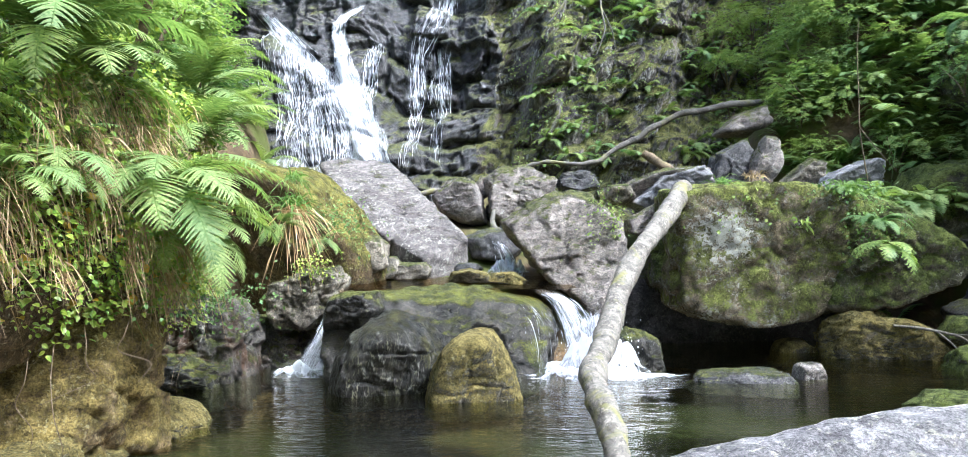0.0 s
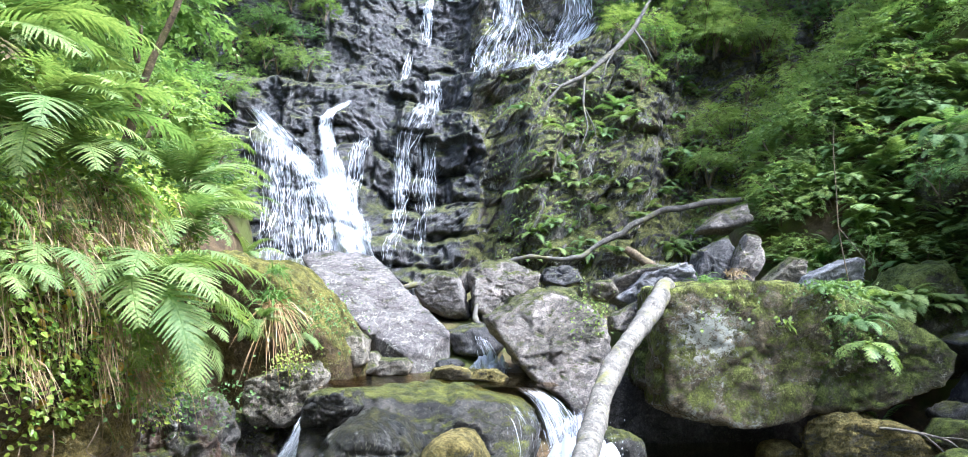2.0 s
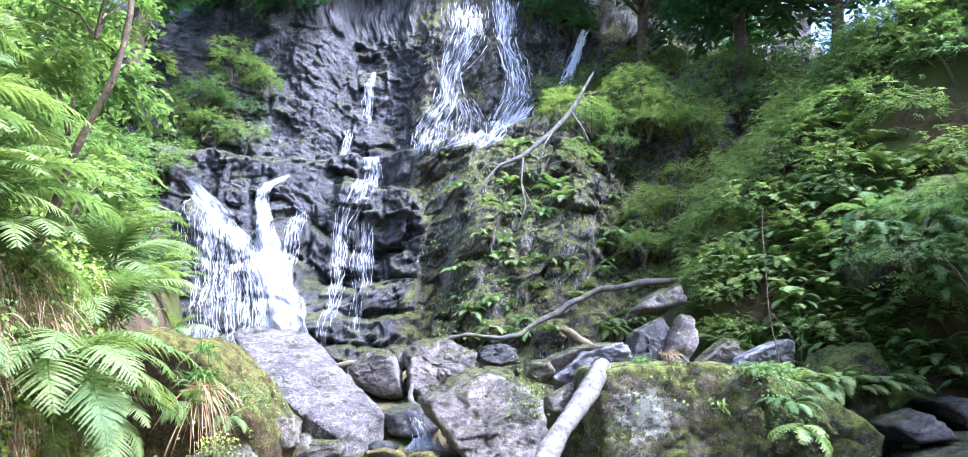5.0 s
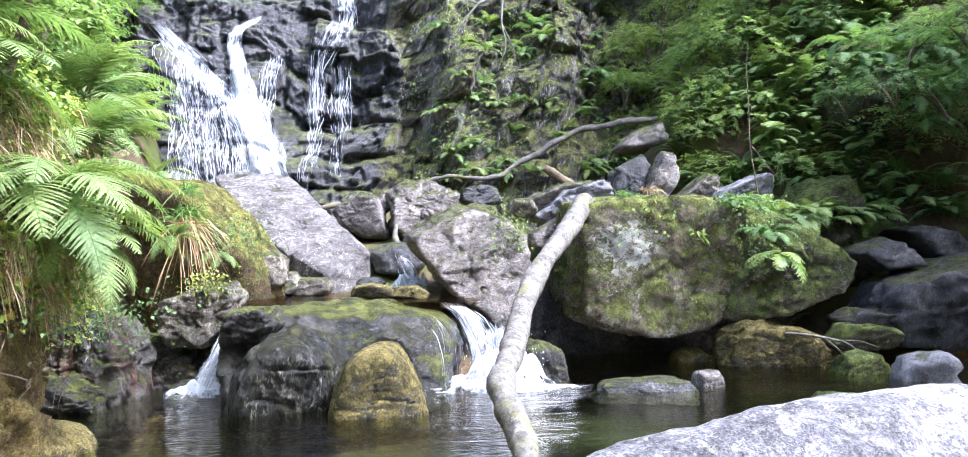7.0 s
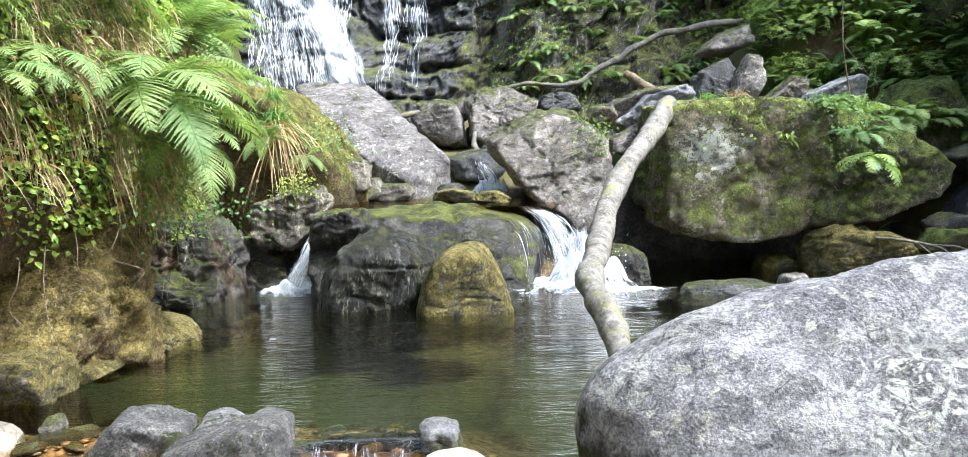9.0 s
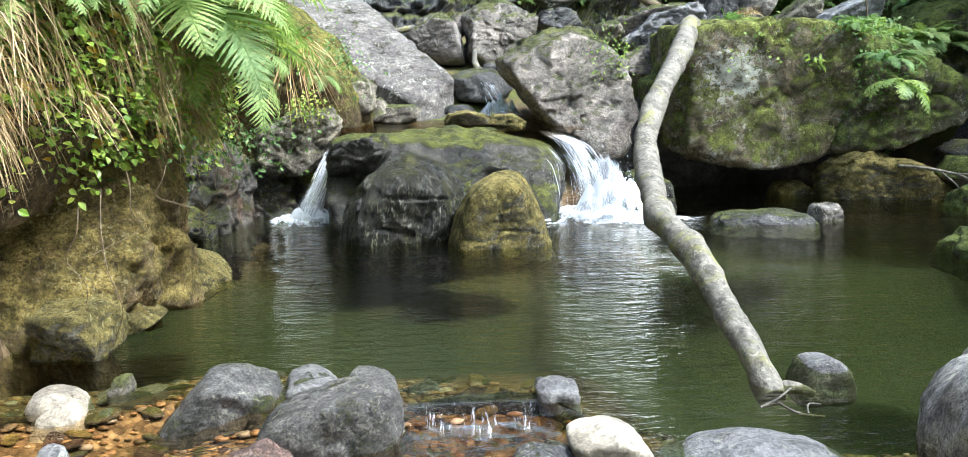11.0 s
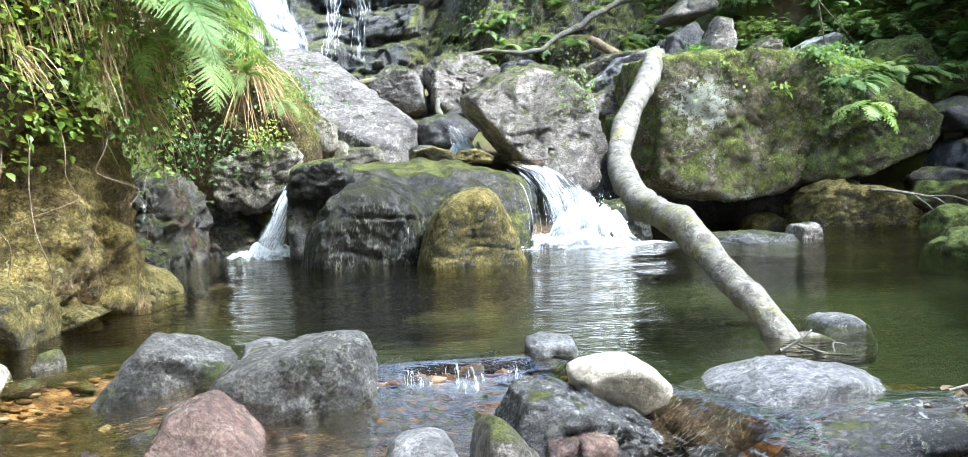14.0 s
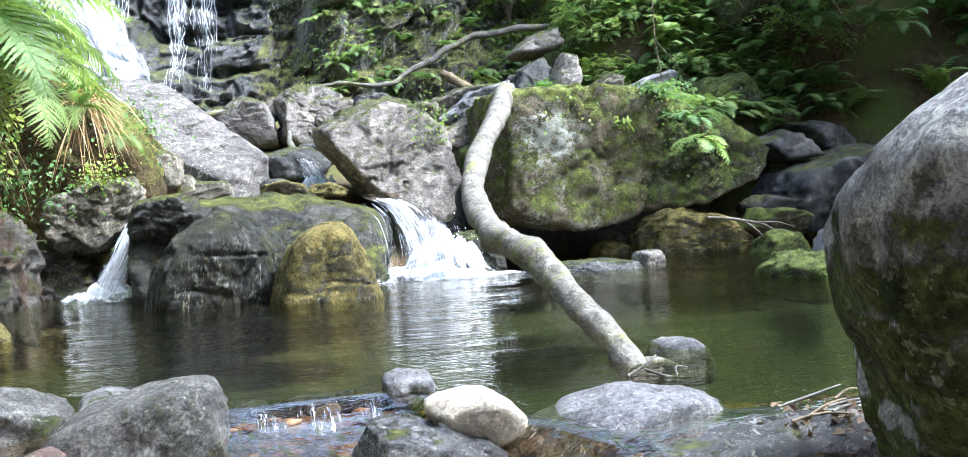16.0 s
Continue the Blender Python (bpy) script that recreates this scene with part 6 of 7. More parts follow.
def spread_ferns(count, xr, yr, zlow, length, meshes, label, group, seed, facing=-90):
    r = random.Random(seed)
    made = 0
    for _ in range(count * 12):
        if made == count:
            return
        x, y = r.uniform(*xr), r.uniform(*yr)
        z = float(ground_height(np.array([x]), np.array([y]))[0])
        if z < zlow or (abs(x) < 2.5 and y < 8):
            continue
        fern(x, y, z - 0.04, length * r.uniform(0.7, 1.25), r.randint(6, 9), facing, 300, meshes, label, group, seed * 100 + made, r.uniform(-5, 12))
        made += 1


FAR_FERN = "dark green fern on the steep slope"
spread_ferns(46, (5.0, 8.5), (11.0, 14.0), 1.7, 0.72, FRONDS_LIGHT, "green fern on the steep slope", "ferns on the slope", 3, -110)
spread_ferns(30, (4.7, 9), (13.5, 17.0), 2.3, 0.78, FRONDS_LIGHT, "green fern on the steep slope", "ferns on the slope", 4, -110)
spread_ferns(16, (7.5, 11), (8.5, 12.0), 1.9, 0.9, FRONDS_LIGHT, FAR_FERN, "ferns on the slope", 5, -140)
spread_ferns(26, (-5.8, -3.2), (7, 14), 1.9, 0.9, FRONDS_LIGHT, "green fern on the steep bank", "ferns on the bank", 6, -60)
spread_ferns(70, (4.9, 7.6), (11.6, 14.6), 1.9, 0.62, FRONDS_LIGHT, "feathery bright green bracken on the steep slope", "bracken on the slope", 7, -120)
r = random.Random(15)
for k in range(34):
    x, z = r.uniform(6.6, 11.0), r.uniform(3.1, 4.7)
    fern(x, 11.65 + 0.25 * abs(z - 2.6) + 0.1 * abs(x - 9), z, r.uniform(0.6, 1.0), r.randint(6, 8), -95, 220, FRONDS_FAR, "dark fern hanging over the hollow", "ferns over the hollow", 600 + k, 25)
r = random.Random(8)
for k in range(76):
    x, z = r.uniform(0.6, 5.6), r.choice((r.uniform(2.7, 4.6), r.uniform(2.7, 7.5)))
    fern(x, float(cliff_face(np.array([x]), np.array([z]))[0]) + 0.02, z, r.uniform(0.3, 0.62), r.randint(5, 8), -90, 200, FRONDS_LIGHT if k % 3 else FRONDS_FAR, "small fern rooted in a crack of the cliff", "ferns on the cliff", 300 + k, 20)


# ---- leafy growth ----
def leaves(centres, ways, normals, sizes, narrow=0.55, full=False):
    """Folded leaves: a kite, or a fuller oval that ends in a point."""
    n = len(centres)
    ways = ways / np.linalg.norm(ways, axis=1)[:, None]
    side = np.cross(normals, ways)
    side /= np.linalg.norm(side, axis=1)[:, None] + 1e-9
    upw = np.cross(ways, side)
    s = sizes[:, None]

    def at(along, out, lift):
        return centres + ways * s * along + side * s * narrow * out + upw * s * lift

    if full:
        ring = [at(0, 0, 0), at(0.22, 0.42, 0.06), at(0.55, 0.46, 0.07), at(1, 0, -0.15), at(0.55, -0.46, 0.07), at(0.22, -0.42, 0.06)]
        fans = ([0, 1, 2], [0, 2, 3], [0, 3, 4], [0, 4, 5])
    else:
        ring = [at(0, 0, 0), at(0.5, 0.5, 0.08), at(1, 0, -0.15), at(0.5, -0.5, 0.08)]
        fans = ([0, 1, 2], [0, 2, 3])
    i = np.arange(n)[:, None] * len(ring)
    return np.stack(ring, 1).reshape(-1, 3), np.concatenate([i + f for f in fans])


def sprig_cloud(count, per, radius, leaf, seed, narrow=0.5, droop=0.5):
    """Leaf sprays all over an uneven rounded mass: each spray is a short stalk with leaflets in two rows."""
    r = np.random.default_rng(seed)
    d = unit_rows(r.normal(size=(count, 3)))
    d[:, 2] = np.abs(d[:, 2]) * 0.9 + r.uniform(-0.35, 0.1, count)
    lump = 0.78 + 0.3 * fbm(d * 1.7 + seed, 3, seed)
    at = d * radius * (lump * r.uniform(0.55, 1.0, count) ** 0.5)[:, None]
    out = unit_rows(d * np.array([1, 1, 0.4]) + r.normal(size=(count, 3)) * 0.45 - np.array([0, 0, droop * 0.3]))
    cen, way, nor, siz = [], [], [], []
    for k in range(per):
        t = (k // 2 + 0.5) / (per / 2)
        stalk = leaf * per * 0.32
        upn = unit_rows(np.array([0, 0, 1.0]) + 0.5 * d + r.normal(size=(count, 3)) * 0.25)
        side = unit_rows(np.cross(upn, out)) * (1 if k % 2 else -1)
        cen.append(at + out * stalk * t - np.array([0, 0, 1.0]) * (droop * stalk * t ** 2 * 0.6))
        way.append(out * 0.6 + side * 0.9 + r.normal(size=(count, 3)) * 0.15 - np.array([0, 0, 0.25 * droop]))
        nor.append(upn)
        siz.append(leaf * r.uniform(0.7, 1.25, count) * (1.1 - 0.5 * abs(t - 0.4)))
    return leaves(np.concatenate(cen), np.concatenate(way), np.concatenate(nor), np.concatenate(siz), narrow)


def bush_mesh(name, count, per, leaf, material, seed, narrow=0.5, droop=0.5):
    v, t = sprig_cloud(count, per, 1.0, leaf, seed, narrow, droop)
    return fast_mesh(name, v, t, material)


BUSH_DARK = [bush_mesh("crown", 180, 9, 0.072, LEAF_BUSH, 50 + k) for k in range(3)]
BUSH_LIGHT = [bush_mesh("crown", 180, 9, 0.072, LEAF_LIGHT, 60 + k) for k in range(3)]
BUSH_TREE = [bush_mesh("crown", 85, 6, 0.25, LEAF_TREE, 70 + k) for k in range(3)]
BUSH_NEAR = [bush_mesh("crown", 150, 8, 0.125, LEAF_LIGHT, 80 + k, 0.55, 0.9) for k in range(2)]
BUSH_NEAR_DARK = [bush_mesh("crown", 150, 8, 0.125, LEAF_BUSH, 85 + k, 0.55, 0.9) for k in range(2)]


def stem_mesh(seed):
    r = random.Random(seed)
    a = r.uniform(0, 6.28)
    path = [(0, 0, -0.75, 0.03), (0.2 * math.cos(a), 0.2 * math.sin(a), -0.2, 0.022), (0.6 * math.cos(a), 0.6 * math.sin(a), r.uniform(0.1, 0.5), 0.008)]
    bm = bmesh.new()
    for (x0, y0, z0, r0), (x1, y1, z1, r1) in zip(path, path[1:]):
        p, q = Vector((x0, y0, z0)), Vector((x1, y1, z1))
        turn = (q - p).to_track_quat("Z", "Y").to_matrix().to_4x4()
        bmesh.ops.create_cone(bm, segments=5, radius1=r0, radius2=r1, depth=(q - p).length, matrix=Matrix.Translation((p + q) / 2) @ turn)
    me = bpy.data.meshes.new("stem")
    bm.to_mesh(me)
    bm.free()
    me.materials.append(BARK_BROWN)
    return me


STEMS = [stem_mesh(k) for k in range(8)]


def bush(x, y, z, size, meshes, label, group, seed, squash=0.8):
    r = random.Random(seed)
    root = tagged(new("bush"), label, "bush", group)
    root.matrix_basis = pose(x, y, z, r.uniform(-15, 15), r.uniform(-15, 15), r.uniform(0, 360)) @ Matrix.Diagonal((size, size, size * squash, 1))
    part("crown", r.choice(meshes), root)
    for k in range(3):
        part("stem", r.choice(STEMS), root)
    return root


def spread_bushes(count, xr, yr, zr, size, meshes, label, group, seed, lift=0.3):
    r = random.Random(seed)
    made = 0
    for _ in range(count * 30):
        if made == count:
            return
        x, y = r.uniform(*xr), r.uniform(*yr)
        z = float(ground_height(np.array([x]), np.array([y]))[0])
        if not zr[0] < z < zr[1]:
            continue
        s = size * r.uniform(0.65, 1.3)
        bush(x, y, z + lift * s, s, meshes, label, group, seed * 1000 + made)
        made += 1


# beside the path's bank
for k, (x, y, z, s, m) in enumerate(((-2.75, 7.5, 2.5, 0.5, 0), (-2.7, 8.2, 2.9, 0.55, 1), (-2.6, 7.0, 3.2, 0.6, 0), (-3.15, 8.6, 3.6, 0.6, 0), (-3.0, 6.4, 4.0, 0.7, 0), (-2.3, 6.3, 4.4, 0.5, 0), (-3.0, 8.0, 4.4, 0.8, 1),
                                     (-3.0, 9.2, 2.6, 0.5, 1), (-3.3, 7.4, 4.6, 0.8, 0), (-3.8, 9.5, 4.2, 0.7, 0), (-3.5, 5.4, 4.6, 0.8, 1), (-2.1, 6.1, 4.9, 0.4, 0), (-3.7, 10.5, 3.6, 0.6, 1), (-3.9, 8.6, 5.4, 0.9, 0))):
    bush(x, y, z, s, BUSH_NEAR_DARK if m else BUSH_NEAR, "leafy green shrub with feathered leaves on the bank", "shrubs on the bank", 500 + k)
spread_bushes(34, (-8.5, -4.7), (9, 17.5), (2.5, 10), 0.9, BUSH_LIGHT, "bright green shrub on the wooded bank", "shrubs on the bank", 11)
spread_bushes(26, (-9, -4.2), (12, 19), (3, 11), 1.0, BUSH_DARK, "dark green shrub on the wooded bank", "shrubs on the bank", 12)
spread_bushes(34, (5.2, 10), (12, 17.5), (2.4, 8), 0.75, BUSH_LIGHT, "green shrub among the ferns of the slope", "shrubs on the slope", 13)
spread_bushes(34, (5.6, 12), (10, 18), (2.6, 10), 0.95, BUSH_LIGHT, "green shrub on the slope", "shrubs on the slope", 14)
spread_bushes(14, (9, 13), (12.5, 17), (4, 12), 1.3, BUSH_DARK, "dark green shrub on the slope", "shrubs on the slope", 16)
spread_bushes(18, (8.2, 10.8), (13.2, 16), (5.5, 9.8), 0.8, BUSH_LIGHT, "green shrub high on the slope", "shrubs on the slope", 17)
spread_bushes(14, (4.9, 6.6), (13.6, 15.8), (2.4, 4.8), 0.55, BUSH_LIGHT, "green shrub above the boulder pile", "shrubs on the slope", 18)
r = random.Random(5)
for k in range(44):
    x = r.uniform(3.6, 9.5)
    z = float(ledge_z(x)) + r.uniform(-2.2, 1.2)
    bush(x, float(cliff_y(x, z)) - 0.6, z, r.uniform(0.5, 1.0), BUSH_LIGHT if k % 3 else BUSH_DARK, "leafy shrub overhanging the cliff's edge", "shrubs on the cliff", 700 + k)
for k in range(20):
    x, z = r.uniform(4.7, 7.2), r.uniform(5.2, 9.8)
    bush(x, float(cliff_y(x, z)) - 0.75, z, r.uniform(0.5, 0.85), BUSH_LIGHT, "leafy shrub overhanging the cliff's edge", "shrubs on the cliff", 740 + k)
for k in range(26):
    x, z = r.uniform(4.5, 7.4), r.uniform(3.0, 6.2)
    bush(x, float(cliff_y(x, z)) - 0.45, z, r.uniform(0.45, 0.8), BUSH_LIGHT, "leafy shrub growing on the rock face", "shrubs on the cliff", 1500 + k)
for k in range(26):
    x, z = r.uniform(-9.5, -4.9), r.uniform(6.4, 11.5)
    bush(x + (0.9 if z > 7.5 else 0), float(cliff_y(x, z)) - 0.7, z, r.uniform(0.6, 1.0), BUSH_LIGHT if k % 2 else BUSH_DARK, "leafy shrub beside the waterfall", "shrubs beside the waterfall", 760 + k)


def tree(x, y, z, height, seed, label, group, crowns=9, broad=1.0):
    """A trunk with limbs and a crown of many leaf masses."""
    r = random.Random(seed)
    root = tagged(new("tree"), label, "tree", group)
    root.location = (x, y, z)
    lean = r.uniform(-0.6, 0.6)
    limb([(0, 0, -0.4, 0.2), (lean * 0.3, 0, height * 0.4, 0.15), (lean, 0.2, height * 0.95, 0.05)], BARK_BROWN, "trunk", root, sides=9, knots=0.1, seed=seed, step=0.3)
    for k in range(crowns):
        a, h = r.uniform(0, 6.28), height * r.uniform(0.35, 0.95)
        reach = r.uniform(0.9, 2.1) * broad
        ex, ey, ez = lean * h / height + reach * math.cos(a), reach * math.sin(a), h + r.uniform(0, 0.6)
        limb([(lean * h / height * 0.8, 0, h - 0.5, 0.05), (ex * 0.6, ey * 0.6, h, 0.035), (ex, ey, ez, 0.012)], BARK_BROWN, "limb", root, sides=6, seed=seed + k, step=0.25)
        c = part("crown", r.choice(BUSH_TREE), root)
        s = r.uniform(0.9, 1.5) * broad
        c.matrix_basis = pose(ex, ey, ez, r.uniform(-20, 20), r.uniform(-20, 20), r.uniform(0, 360)) @ Matrix.Diagonal((s, s, s * 0.7, 1))


for k, (x, y) in enumerate(((-6.5, 19.5), (-4.2, 24.5), (-1.5, 27), (-8.5, 16.5), (6.6, 23.5), (10.5, 19.5), (4.4, 25), (10, 14.5), (8.6, 21), (1.2, 28), (-10, 20), (11.5, 18), (-3, 29), (6.5, 27))):
    z = float(ground_height(np.array([x]), np.array([y]))[0]) if y < 19 else 9.5 + 0.25 * (y - 19)
    tree(x, y, z, 5.2, 900 + k, "dark leafy tree standing above the cliff", "trees above the fall")

# trees out of view, added to block low skylight and darken reflections
for k, (x, y, h) in enumerate(((-5, -6, 8), (-1.5, -8.5, 9), (2.5, -9, 9), (6, -9.5, 8), (-8, -2.5, 8), (18, -6, 8), (13, 8.5, 6), (-7.5, 2, 7), (-10, 6, 7), (0.5, -13, 10), (-5, -12, 10), (6, -12, 10), (-12, 0, 9), (17, 0, 8), (11, -8, 10), (-10, -8, 10))):
    z = float(ground_height(np.array([x]), np.array([y]))[0])
    tree(x, y, z, h, 950 + k, "unseen leafy tree added downstream to block low skylight", "trees downstream", 7, 1.9 if y < -2 else 1.1)


# ---- creepers, grass and litter on the bank ----
def bank_x(y, z):
    """The overgrown face of the fern bank."""
    return np.interp(z, [0.6, 0.9, 1.3, 1.8, 2.4, 3.0], [-2.62, -2.5, -2.36, -2.32, -2.48, -2.85]) + np.interp(y, [4.2, 5.2, 6.0, 6.6, 7.6], [-0.55, -0.22, 0.06, 0.12, 0.1])


def creeper(name, count, yr, zr, size, material, label, seed, out=0.10, narrow=0.75):
    r = np.random.default_rng(seed)
    y, z = r.uniform(*yr, count), zr[0] + (zr[1] - zr[0]) * r.random(count) ** 0.8
    clump = fbm(np.stack([y * 2.3, z * 2.3, np.zeros(count)], 1), 3, seed) > -0.35
    y, z = y[clump], z[clump]
    n = len(y)
    c = np.stack([bank_x(y, z) + r.uniform(-0.05, out, n), y, z], 1)
    v, t = leaves(c, np.stack([r.normal(0.5, 0.5, n), r.normal(-0.3, 0.6, n), r.normal(-0.35, 0.4, n)], 1), unit_rows(np.stack([r.normal(0.6, 0.4, n), r.normal(-0.5, 0.4, n), r.normal(0.8, 0.3, n)], 1)), size * r.uniform(0.5, 1.3, n), narrow, True)
    tagged(new(name, fast_mesh(name, v, t, material)), label, "creeper", kind="stuff")


creeper("ivy", 7000, (4.0, 7.2), (0.95, 2.6), 0.043, LEAF_IVY, "bright green ivy and bramble leaves over the bank", 31, 0.22)
creeper("ivy", 5000, (4.2, 7.4), (0.75, 3.2), 0.045, LEAF_IVY, "small green creeper leaves over the bank", 32, 0.16)
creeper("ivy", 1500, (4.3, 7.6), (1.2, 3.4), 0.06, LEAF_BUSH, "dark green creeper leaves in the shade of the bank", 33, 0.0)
creeper("fallen_leaves", 110, (4.4, 6.6), (0.9, 1.9), 0.075, YELLOW, "few yellow leaves among the green", 34)


def blades(name, roots, ways, lengths, widths, sag, material, label, category, seed):
    """Bent ribbons of three joints each."""
    r = np.random.default_rng(seed)
    n = len(roots)
    ways = unit_rows(ways)
    side = unit_rows(np.cross(ways, r.normal(size=(n, 3))))
    rows = []
    for t, w in ((0, 1.0), (0.35, 0.9), (0.7, 0.6), (1.0, 0.08)):
        p = roots + ways * (lengths * t)[:, None] - np.array([0, 0, 1.0]) * (sag * lengths * t ** 2)[:, None]
        rows += [p + side * (widths * w)[:, None], p - side * (widths * w)[:, None]]
    v = np.stack(rows, 1).reshape(-1, 3)
    i = np.arange(n)[:, None] * 8
    t = np.concatenate([i + q for k in (0, 2, 4) for q in ([k, k + 1, k + 3], [k, k + 3, k + 2])])
    return tagged(new(name, fast_mesh(name, v, t, material)), label, category, kind="stuff")


r = np.random.default_rng(41)
n = 3600
y, z = r.uniform(4.0, 7.0, n), r.uniform(1.15, 2.5, n)
keep = fbm(np.stack([y * 2.6, z * 1.3, y * 0], 1), 3, 44) > 0.05
y, z = y[keep], z[keep]
n = len(y)
blades("dry_grass", np.stack([bank_x(y, z) + r.uniform(0.0, 0.2, n), y, z], 1), np.stack([r.normal(0.40, 0.22, n), r.normal(-0.15, 0.35, n), r.normal(-0.35, 0.4, n)], 1), r.uniform(0.10, 0.30, n), r.uniform(0.002, 0.0045, n), 0.9,
       STRAW, "straw-coloured dry grass hanging over the bank", "grass", 42)
bundle = np.random.default_rng(45)
b = 34
by, bz = bundle.uniform(4.2, 6.7, b), bundle.uniform(1.15, 2.1, b)
rooted = np.repeat(np.stack([bank_x(by, bz) + bundle.uniform(0.04, 0.16, b), by, bz], 1), 38, 0) + bundle.normal(size=(b * 38, 3)) * np.array([0.02, 0.05, 0.04])
lie = np.repeat(np.stack([bundle.uniform(0.2, 0.5, b), bundle.normal(-0.1, 0.25, b), bundle.uniform(-0.7, 0.1, b)], 1), 38, 0) + bundle.normal(size=(b * 38, 3)) * 0.15
blades("dry_grass", rooted, lie, bundle.uniform(0.08, 0.26, b * 38), bundle.uniform(0.0018, 0.004, b * 38), 0.9, STRAW, "bundles of straw-coloured dead grass hanging down the bank", "grass", 46)
n = 900
y, z = r.uniform(4.3, 7.0, n), r.uniform(1.1, 2.6, n)
blades("long_grass", np.stack([bank_x(y, z) - 0.02, y, z], 1), np.stack([r.normal(0.35, 0.3, n), r.normal(-0.1, 0.4, n), r.normal(0.7, 0.3, n)], 1), r.uniform(0.15, 0.4, n), r.uniform(0.003, 0.006, n), 0.7, GRASS, "green grass blades on the bank", "grass", 43)


def tuft(x, y, z, count, length, material, label, seed, facing=(0.3, -0.4, 0.6), spread=0.5, sag=0.8):
    r = np.random.default_rng(seed)
    root = np.array([x, y, z]) + r.normal(size=(count, 3)) * np.array([0.06, 0.06, 0.02])
    return blades("grass_tuft", root, np.array(facing) + r.normal(size=(count, 3)) * spread, length * r.uniform(0.5, 1.2, count), np.full(count, 0.006), sag, material, label, "grass", seed)


tuft(-2.0, 9.0, 1.80, 120, 0.45, GRASS, "green grass tuft on the edge of the earth bank", 51)
tuft(-1.98, 8.95, 1.74, 110, 0.5, STRAW, "dry straw tuft hanging from the earth bank", 52, (0.4, -0.4, 0.0), 0.35, 0.9)
tuft(-2.35, 10.6, 2.2, 90, 0.3, GRASS, "green grass tuft on the earth bank", 53)
tuft(2.9, 11.0, 2.12, 60, 0.3, GRASS, "thin grass tuft on the mossy boulder", 54)
tuft(3.95, 13.2, 2.35, 70, 0.3, STRAW, "dry grass tuft between the stones", 55)
slope = random.Random(77)
for k in range(26):
    x, y = slope.uniform(4.8, 8.0), slope.uniform(11.2, 14.5)
    z = float(ground_height(np.array([x]), np.array([y]))[0])
    if z > 1.6:
        tuft(x, y, z, 90, slope.uniform(0.6, 1.0), GRASS if k % 4 else STRAW, "long green grass on the ferny slope" if k % 4 else "dry grass on the ferny slope", 800 + k, (-0.2, -0.4, 0.9), 0.3, 0.7)


def leaf_mat_on(name, centre, radius, count, size, material, label, seed, flat=0.35, narrow=0.7):
    """A mat of small leaves lying over a rounded place."""
    r = np.random.default_rng(seed)
    d = r.normal(size=(count, 3)) * np.array(radius)
    d[:, 2] = d[:, 2] * flat + 0.25 * radius[2] * (1 - (d[:, 0] / radius[0]) ** 2 * 0.5)
    v, t = leaves(np.array(centre) + d, r.normal(size=(count, 3)) + np.array([0.1, -0.6, -0.2]), unit_rows(np.array([0, -0.4, 1.0]) + r.normal(size=(count, 3)) * 0.4), size * r.uniform(0.6, 1.3, count), narrow, True)
    tagged(new(name, fast_mesh(name, v, t, material)), label, "creeper", kind="stuff")


leaf_mat_on("creeper", (4.3, 10.75, 1.98), (0.32, 0.25, 0.15), 420, 0.045, LEAF_BUSH, "green creeper spilling over the mossy boulder", 61)
leaf_mat_on("creeper", (4.45, 10.3, 1.5), (0.16, 0.12, 0.25), 260, 0.05, LEAF_BUSH, "leafy creeper in the crease of the boulders", 62, 0.9)
leaf_mat_on("creeper", (1.45, 10.95, 1.62), (0.14, 0.1, 0.24), 280, 0.04, LEAF_LIGHT, "little plants on the angular boulder", 63, 0.9)
leaf_mat_on("creeper", (-1.72, 10.2, 1.62), (0.2, 0.14, 0.16), 320, 0.04, LEAF_BUSH, "small-leaved creeper on the earth bank", 64, 0.9)
leaf_mat_on("creeper", (-1.95, 9.75, 1.15), (0.12, 0.1, 0.1), 200, 0.035, LEAF_IVY, "small-leaved creeper above the narrow fall", 65, 0.8)
leaf_mat_on("creeper", (3.0, 10.55, 1.75), (0.25, 0.1, 0.14), 60, 0.05, LEAF_LIGHT, "scattered seedlings on the mossy boulder", 66, 0.9)
leaf_mat_on("creeper", (3.65, 10.4, 1.62), (0.07, 0.05, 0.05), 16, 0.11, LEAF_LIGHT, "star-shaped plant on the mossy boulder", 67, 0.9, 0.25)
leaf_mat_on("creeper", (-2.2, 7.0, 0.95), (0.22, 0.5, 0.14), 500, 0.035, LEAF_BUSH, "fine-leaved creeper hanging over the bank rock", 68, 0.9)

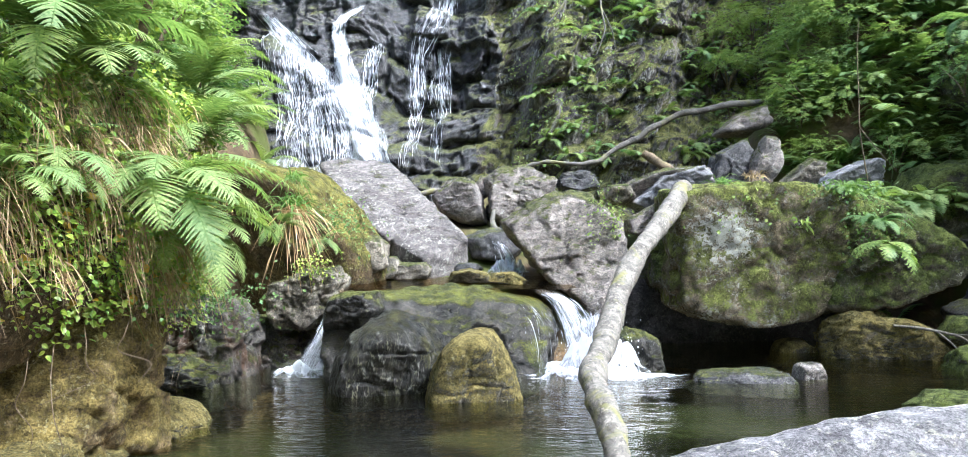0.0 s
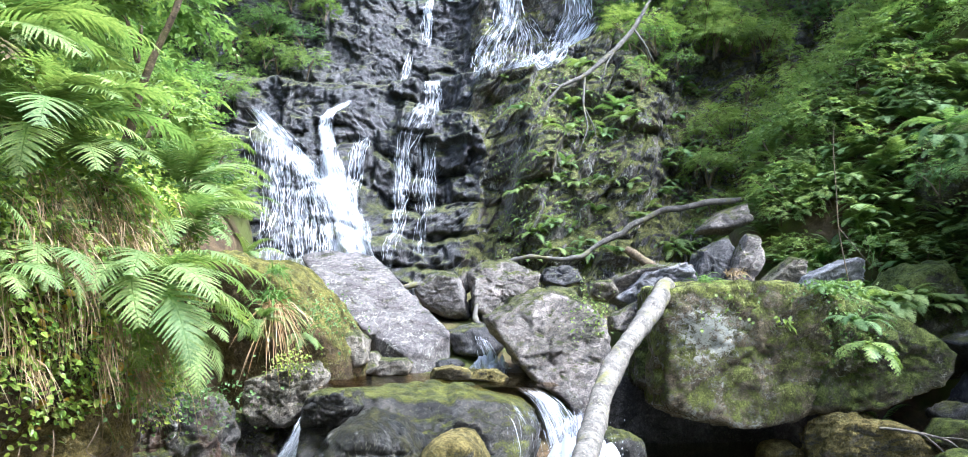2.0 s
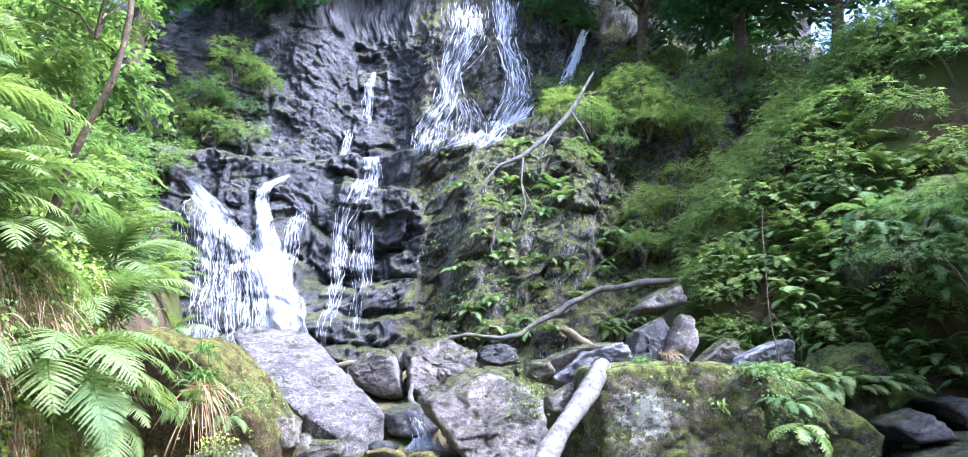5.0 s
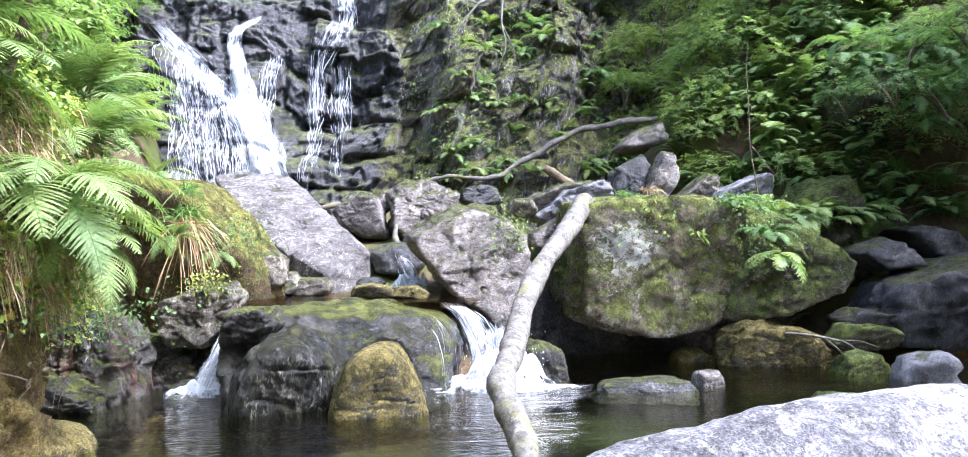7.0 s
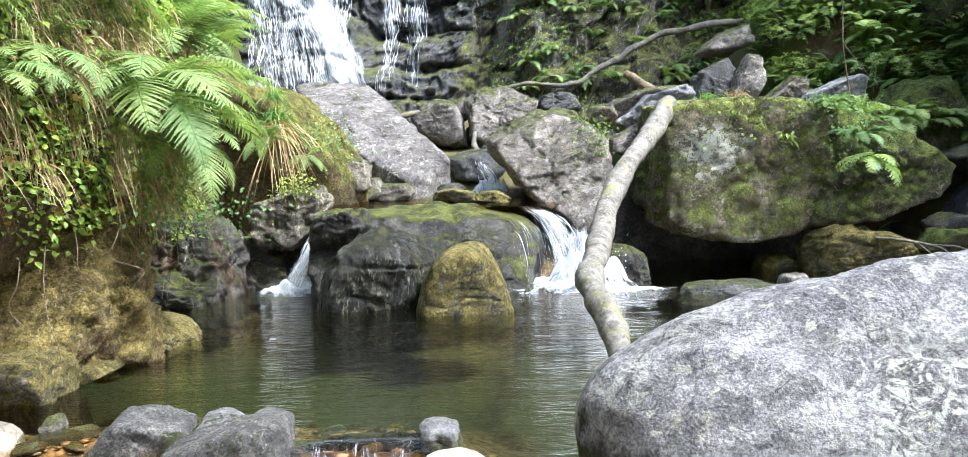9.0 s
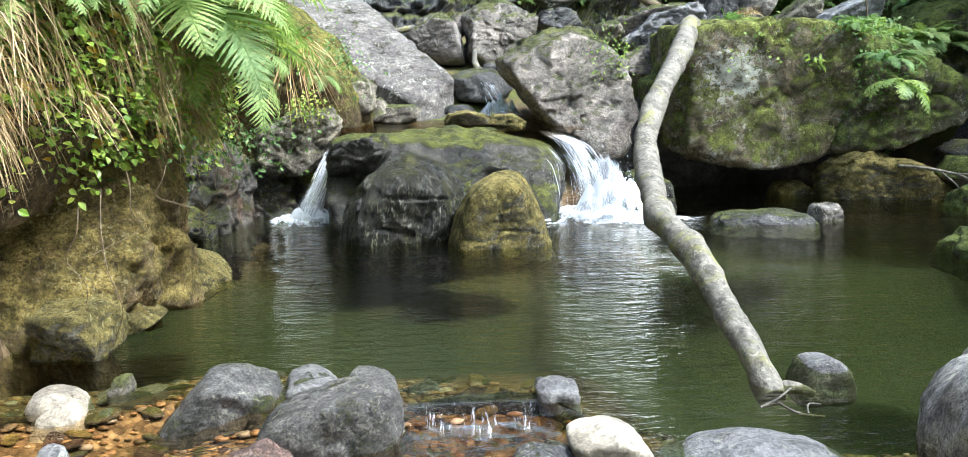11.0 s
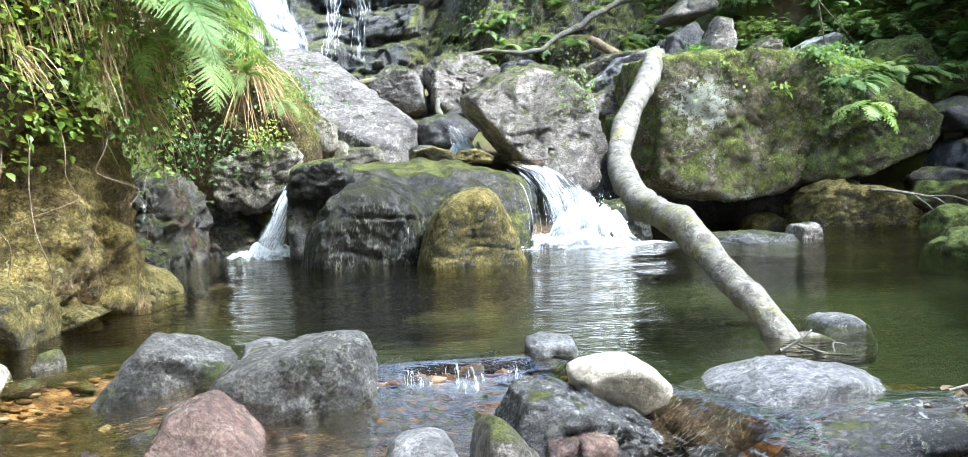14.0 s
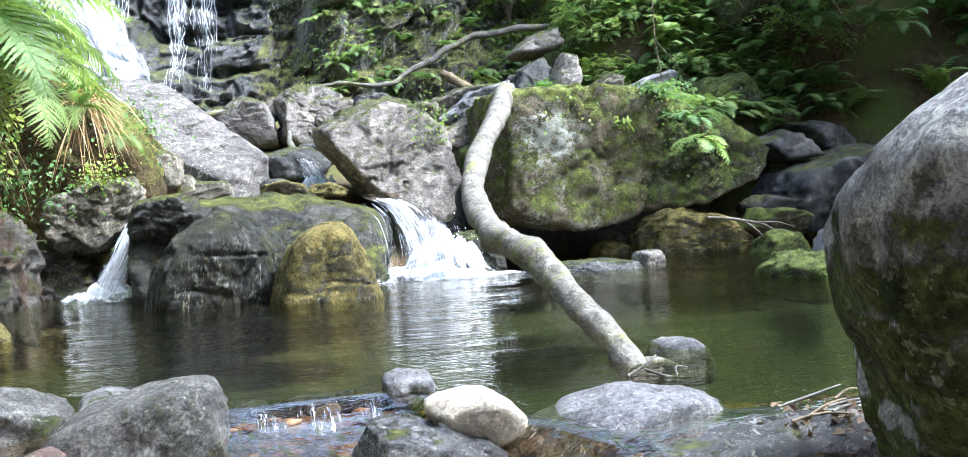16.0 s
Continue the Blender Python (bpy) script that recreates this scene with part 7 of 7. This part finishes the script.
leaf_mat_on("leaf_litter", (0.82, 3.34, -0.035), (0.14, 0.09, 0.04), 260, 0.032, DEAD, "brown dead leaves caught at the lip of the pool", 75, 0.7)
litter = tagged(new("twig"), "dead twigs caught among brown leaves", "twig")
for k in range(9):
    r = random.Random(k + 60)
    x, y, z, a = 0.82 + r.uniform(-0.2, 0.15), 3.34 + r.uniform(-0.1, 0.1), r.uniform(0.0, 0.04), r.uniform(-0.5, 0.6)
    limb([(x, y, z, 0.005), (x + 0.1 * math.cos(a), y + 0.1 * math.sin(a), z + 0.02, 0.005), (x + 0.22 * math.cos(a), y + 0.22 * math.sin(a), z + r.uniform(-0.02, 0.05), 0.003)], BARK_PALE if k % 2 else BARK_BROWN, "branch", litter, sides=5, step=0.03, seed=k)

r = np.random.default_rng(91)
n = 5200
x, z = r.uniform(0.4, 6.2, n), r.uniform(2.6, 8.0, n)
keep = fbm(np.stack([x * 1.4, z * 1.4, x * 0], 1), 4, 95) > 0.12
x, z = x[keep], z[keep]
n = len(x)
v, t = leaves(np.stack([x, cliff_face(x, z) - r.uniform(0.0, 0.12, n), z], 1), np.stack([r.normal(0, 0.6, n), r.normal(-0.7, 0.3, n), r.normal(-0.2, 0.5, n)], 1), unit_rows(np.stack([r.normal(0, 0.4, n), r.normal(-0.6, 0.3, n), r.normal(0.8, 0.3, n)], 1)), r.uniform(0.03, 0.085, n), 0.5, True)
tagged(new("cliff_plants", fast_mesh("cliff_plants", v, t, LEAF_FERN)), "small green plants growing in the cracks of the cliff", "plants", kind="stuff")
for k in range(34):
    x, y = 4.75 + 0.10 * k, 13.2 + 2.2 * ((k * 0.618) % 1)
    z = float(ground_height(np.array([x]), np.array([y]))[0])
    fern(x, y, z - 0.02, 0.65, 9, -100, 260, FRONDS_LIGHT if k % 2 else FRONDS_FAR, "green fern below the slope", "ferns on the slope", 230 + k, 8)
for k, (x, y, z, s) in enumerate(((6.9, 11.2, 2.9, 0.6), (7.5, 11.0, 2.7, 0.65), (8.1, 10.9, 2.9, 0.7), (8.7, 10.8, 3.1, 0.7), (7.2, 11.3, 3.5, 0.7), (8.0, 11.2, 3.7, 0.8), (6.4, 11.6, 2.8, 0.45))):
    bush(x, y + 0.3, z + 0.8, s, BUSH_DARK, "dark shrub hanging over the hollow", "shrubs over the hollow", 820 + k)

# ---- loose stones of the outflow ----
PEBBLES = []
for k in range(6):
    v, t = rock_verts(unit_rows(np.random.default_rng(90 + k).normal(size=(12, 3))) * np.array([1, 0.8, 0.5]), 2, 18, 1.6, 90 + k)
    PEBBLES.append((v, t))
STONE_SETS = {}
for tone, material in (("brown", ROCK_BROWN), ("grey", ROCK_SLATE), ("tan", ROCK_PINK), ("dark", ROCK_DARK), ("pale", ROCK_WHITE), ("ochre", ROCK_BANK)):
    STONE_SETS[tone] = [fast_mesh("stone", v, t, material, True) for v, t in PEBBLES]
r = random.Random(17)
for k in range(70):
    x, y = r.uniform(-3.0, 1.6), 3.2 + 1.5 * r.random()
    if x > 0.0 and y < 3.1:
        continue
    s = 0.03 + 0.09 * r.random() ** 2.0
    tone = r.choice(("brown", "brown", "ochre", "tan", "tan", "tan", "dark", "dark", "dark", "brown") if y < lip(x) - 0.1 else ("brown", "ochre", "dark"))
    z = float(ground_height(np.array([x]), np.array([y]))[0])
    ob = tagged(new("stone", r.choice(STONE_SETS[tone])), f"small {tone} stone lying in the shallow outflow", "stone", "stones of the outflow")
    ob.matrix_basis = pose(x, y, z + 0.12 * s, r.uniform(-15, 15), r.uniform(-15, 15), r.uniform(0, 360)) @ Matrix.Diagonal((s, s * r.uniform(0.7, 1), s * r.uniform(0.6, 0.9), 1))
for k in range(160):
    x, y = r.uniform(-2.7, -0.95), r.uniform(3.3, 4.55)
    s = 0.04 + 0.075 * r.random() ** 1.6
    tone = r.choice(("brown", "ochre", "tan", "tan", "dark", "dark", "brown", "brown"))
    z = float(ground_height(np.array([x]), np.array([y]))[0])
    ob = tagged(new("stone", r.choice(STONE_SETS[tone])), f"flat {tone} stone lying in the shallow outflow", "stone", "stones of the outflow")
    ob.matrix_basis = pose(x, y, z + 0.25 * s, r.uniform(-15, 15), r.uniform(-15, 15), r.uniform(0, 360)) @ Matrix.Diagonal((s, s * r.uniform(0.5, 0.9), s * r.uniform(0.45, 0.8), 1))
for k in range(30):
    x, y = r.uniform(-2.6, 0.6), r.uniform(4.6, 5.6)
    s = 0.05 + 0.09 * r.random()
    tone = r.choice(("brown", "ochre", "tan", "dark", "grey", "pale"))
    z = float(ground_height(np.array([x]), np.array([y]))[0])
    ob = tagged(new("stone", r.choice(STONE_SETS[tone])), f"{tone} stone lying on the bed of the pool", "stone", "stones of the pool bed")
    ob.matrix_basis = pose(x, y, z + 0.2 * s, r.uniform(-15, 15), r.uniform(-15, 15), r.uniform(0, 360)) @ Matrix.Diagonal((s, s * r.uniform(0.5, 0.9), s * r.uniform(0.3, 0.55), 1))
gravel, bits = [], []
g = np.random.default_rng(19)
unit, tri = sphere(1)
count = 4000
gx, gy = np.where(g.random(count) < 0.6, g.uniform(-2.9, -0.7, count), g.uniform(-3.1, 2.6, count)), g.uniform(2.6, 5.4, count)
gz = ground_height(gx, gy)
for k in range(count):
    s = 0.010 + 0.026 * g.random() ** 2
    gravel.append(unit * s * np.array([1.2, g.uniform(0.6, 1.1), 0.38]) * (1 + 0.12 * g.normal(size=(len(unit), 1))) + np.array([gx[k], gy[k], gz[k] + 0.3 * s]))
    bits.append(tri + k * len(unit))
tagged(new("gravel", fast_mesh("gravel", np.concatenate(gravel), np.concatenate(bits), GRAVEL, True)), "wet brown gravel on the bed of the outflow", "gravel", kind="stuff")
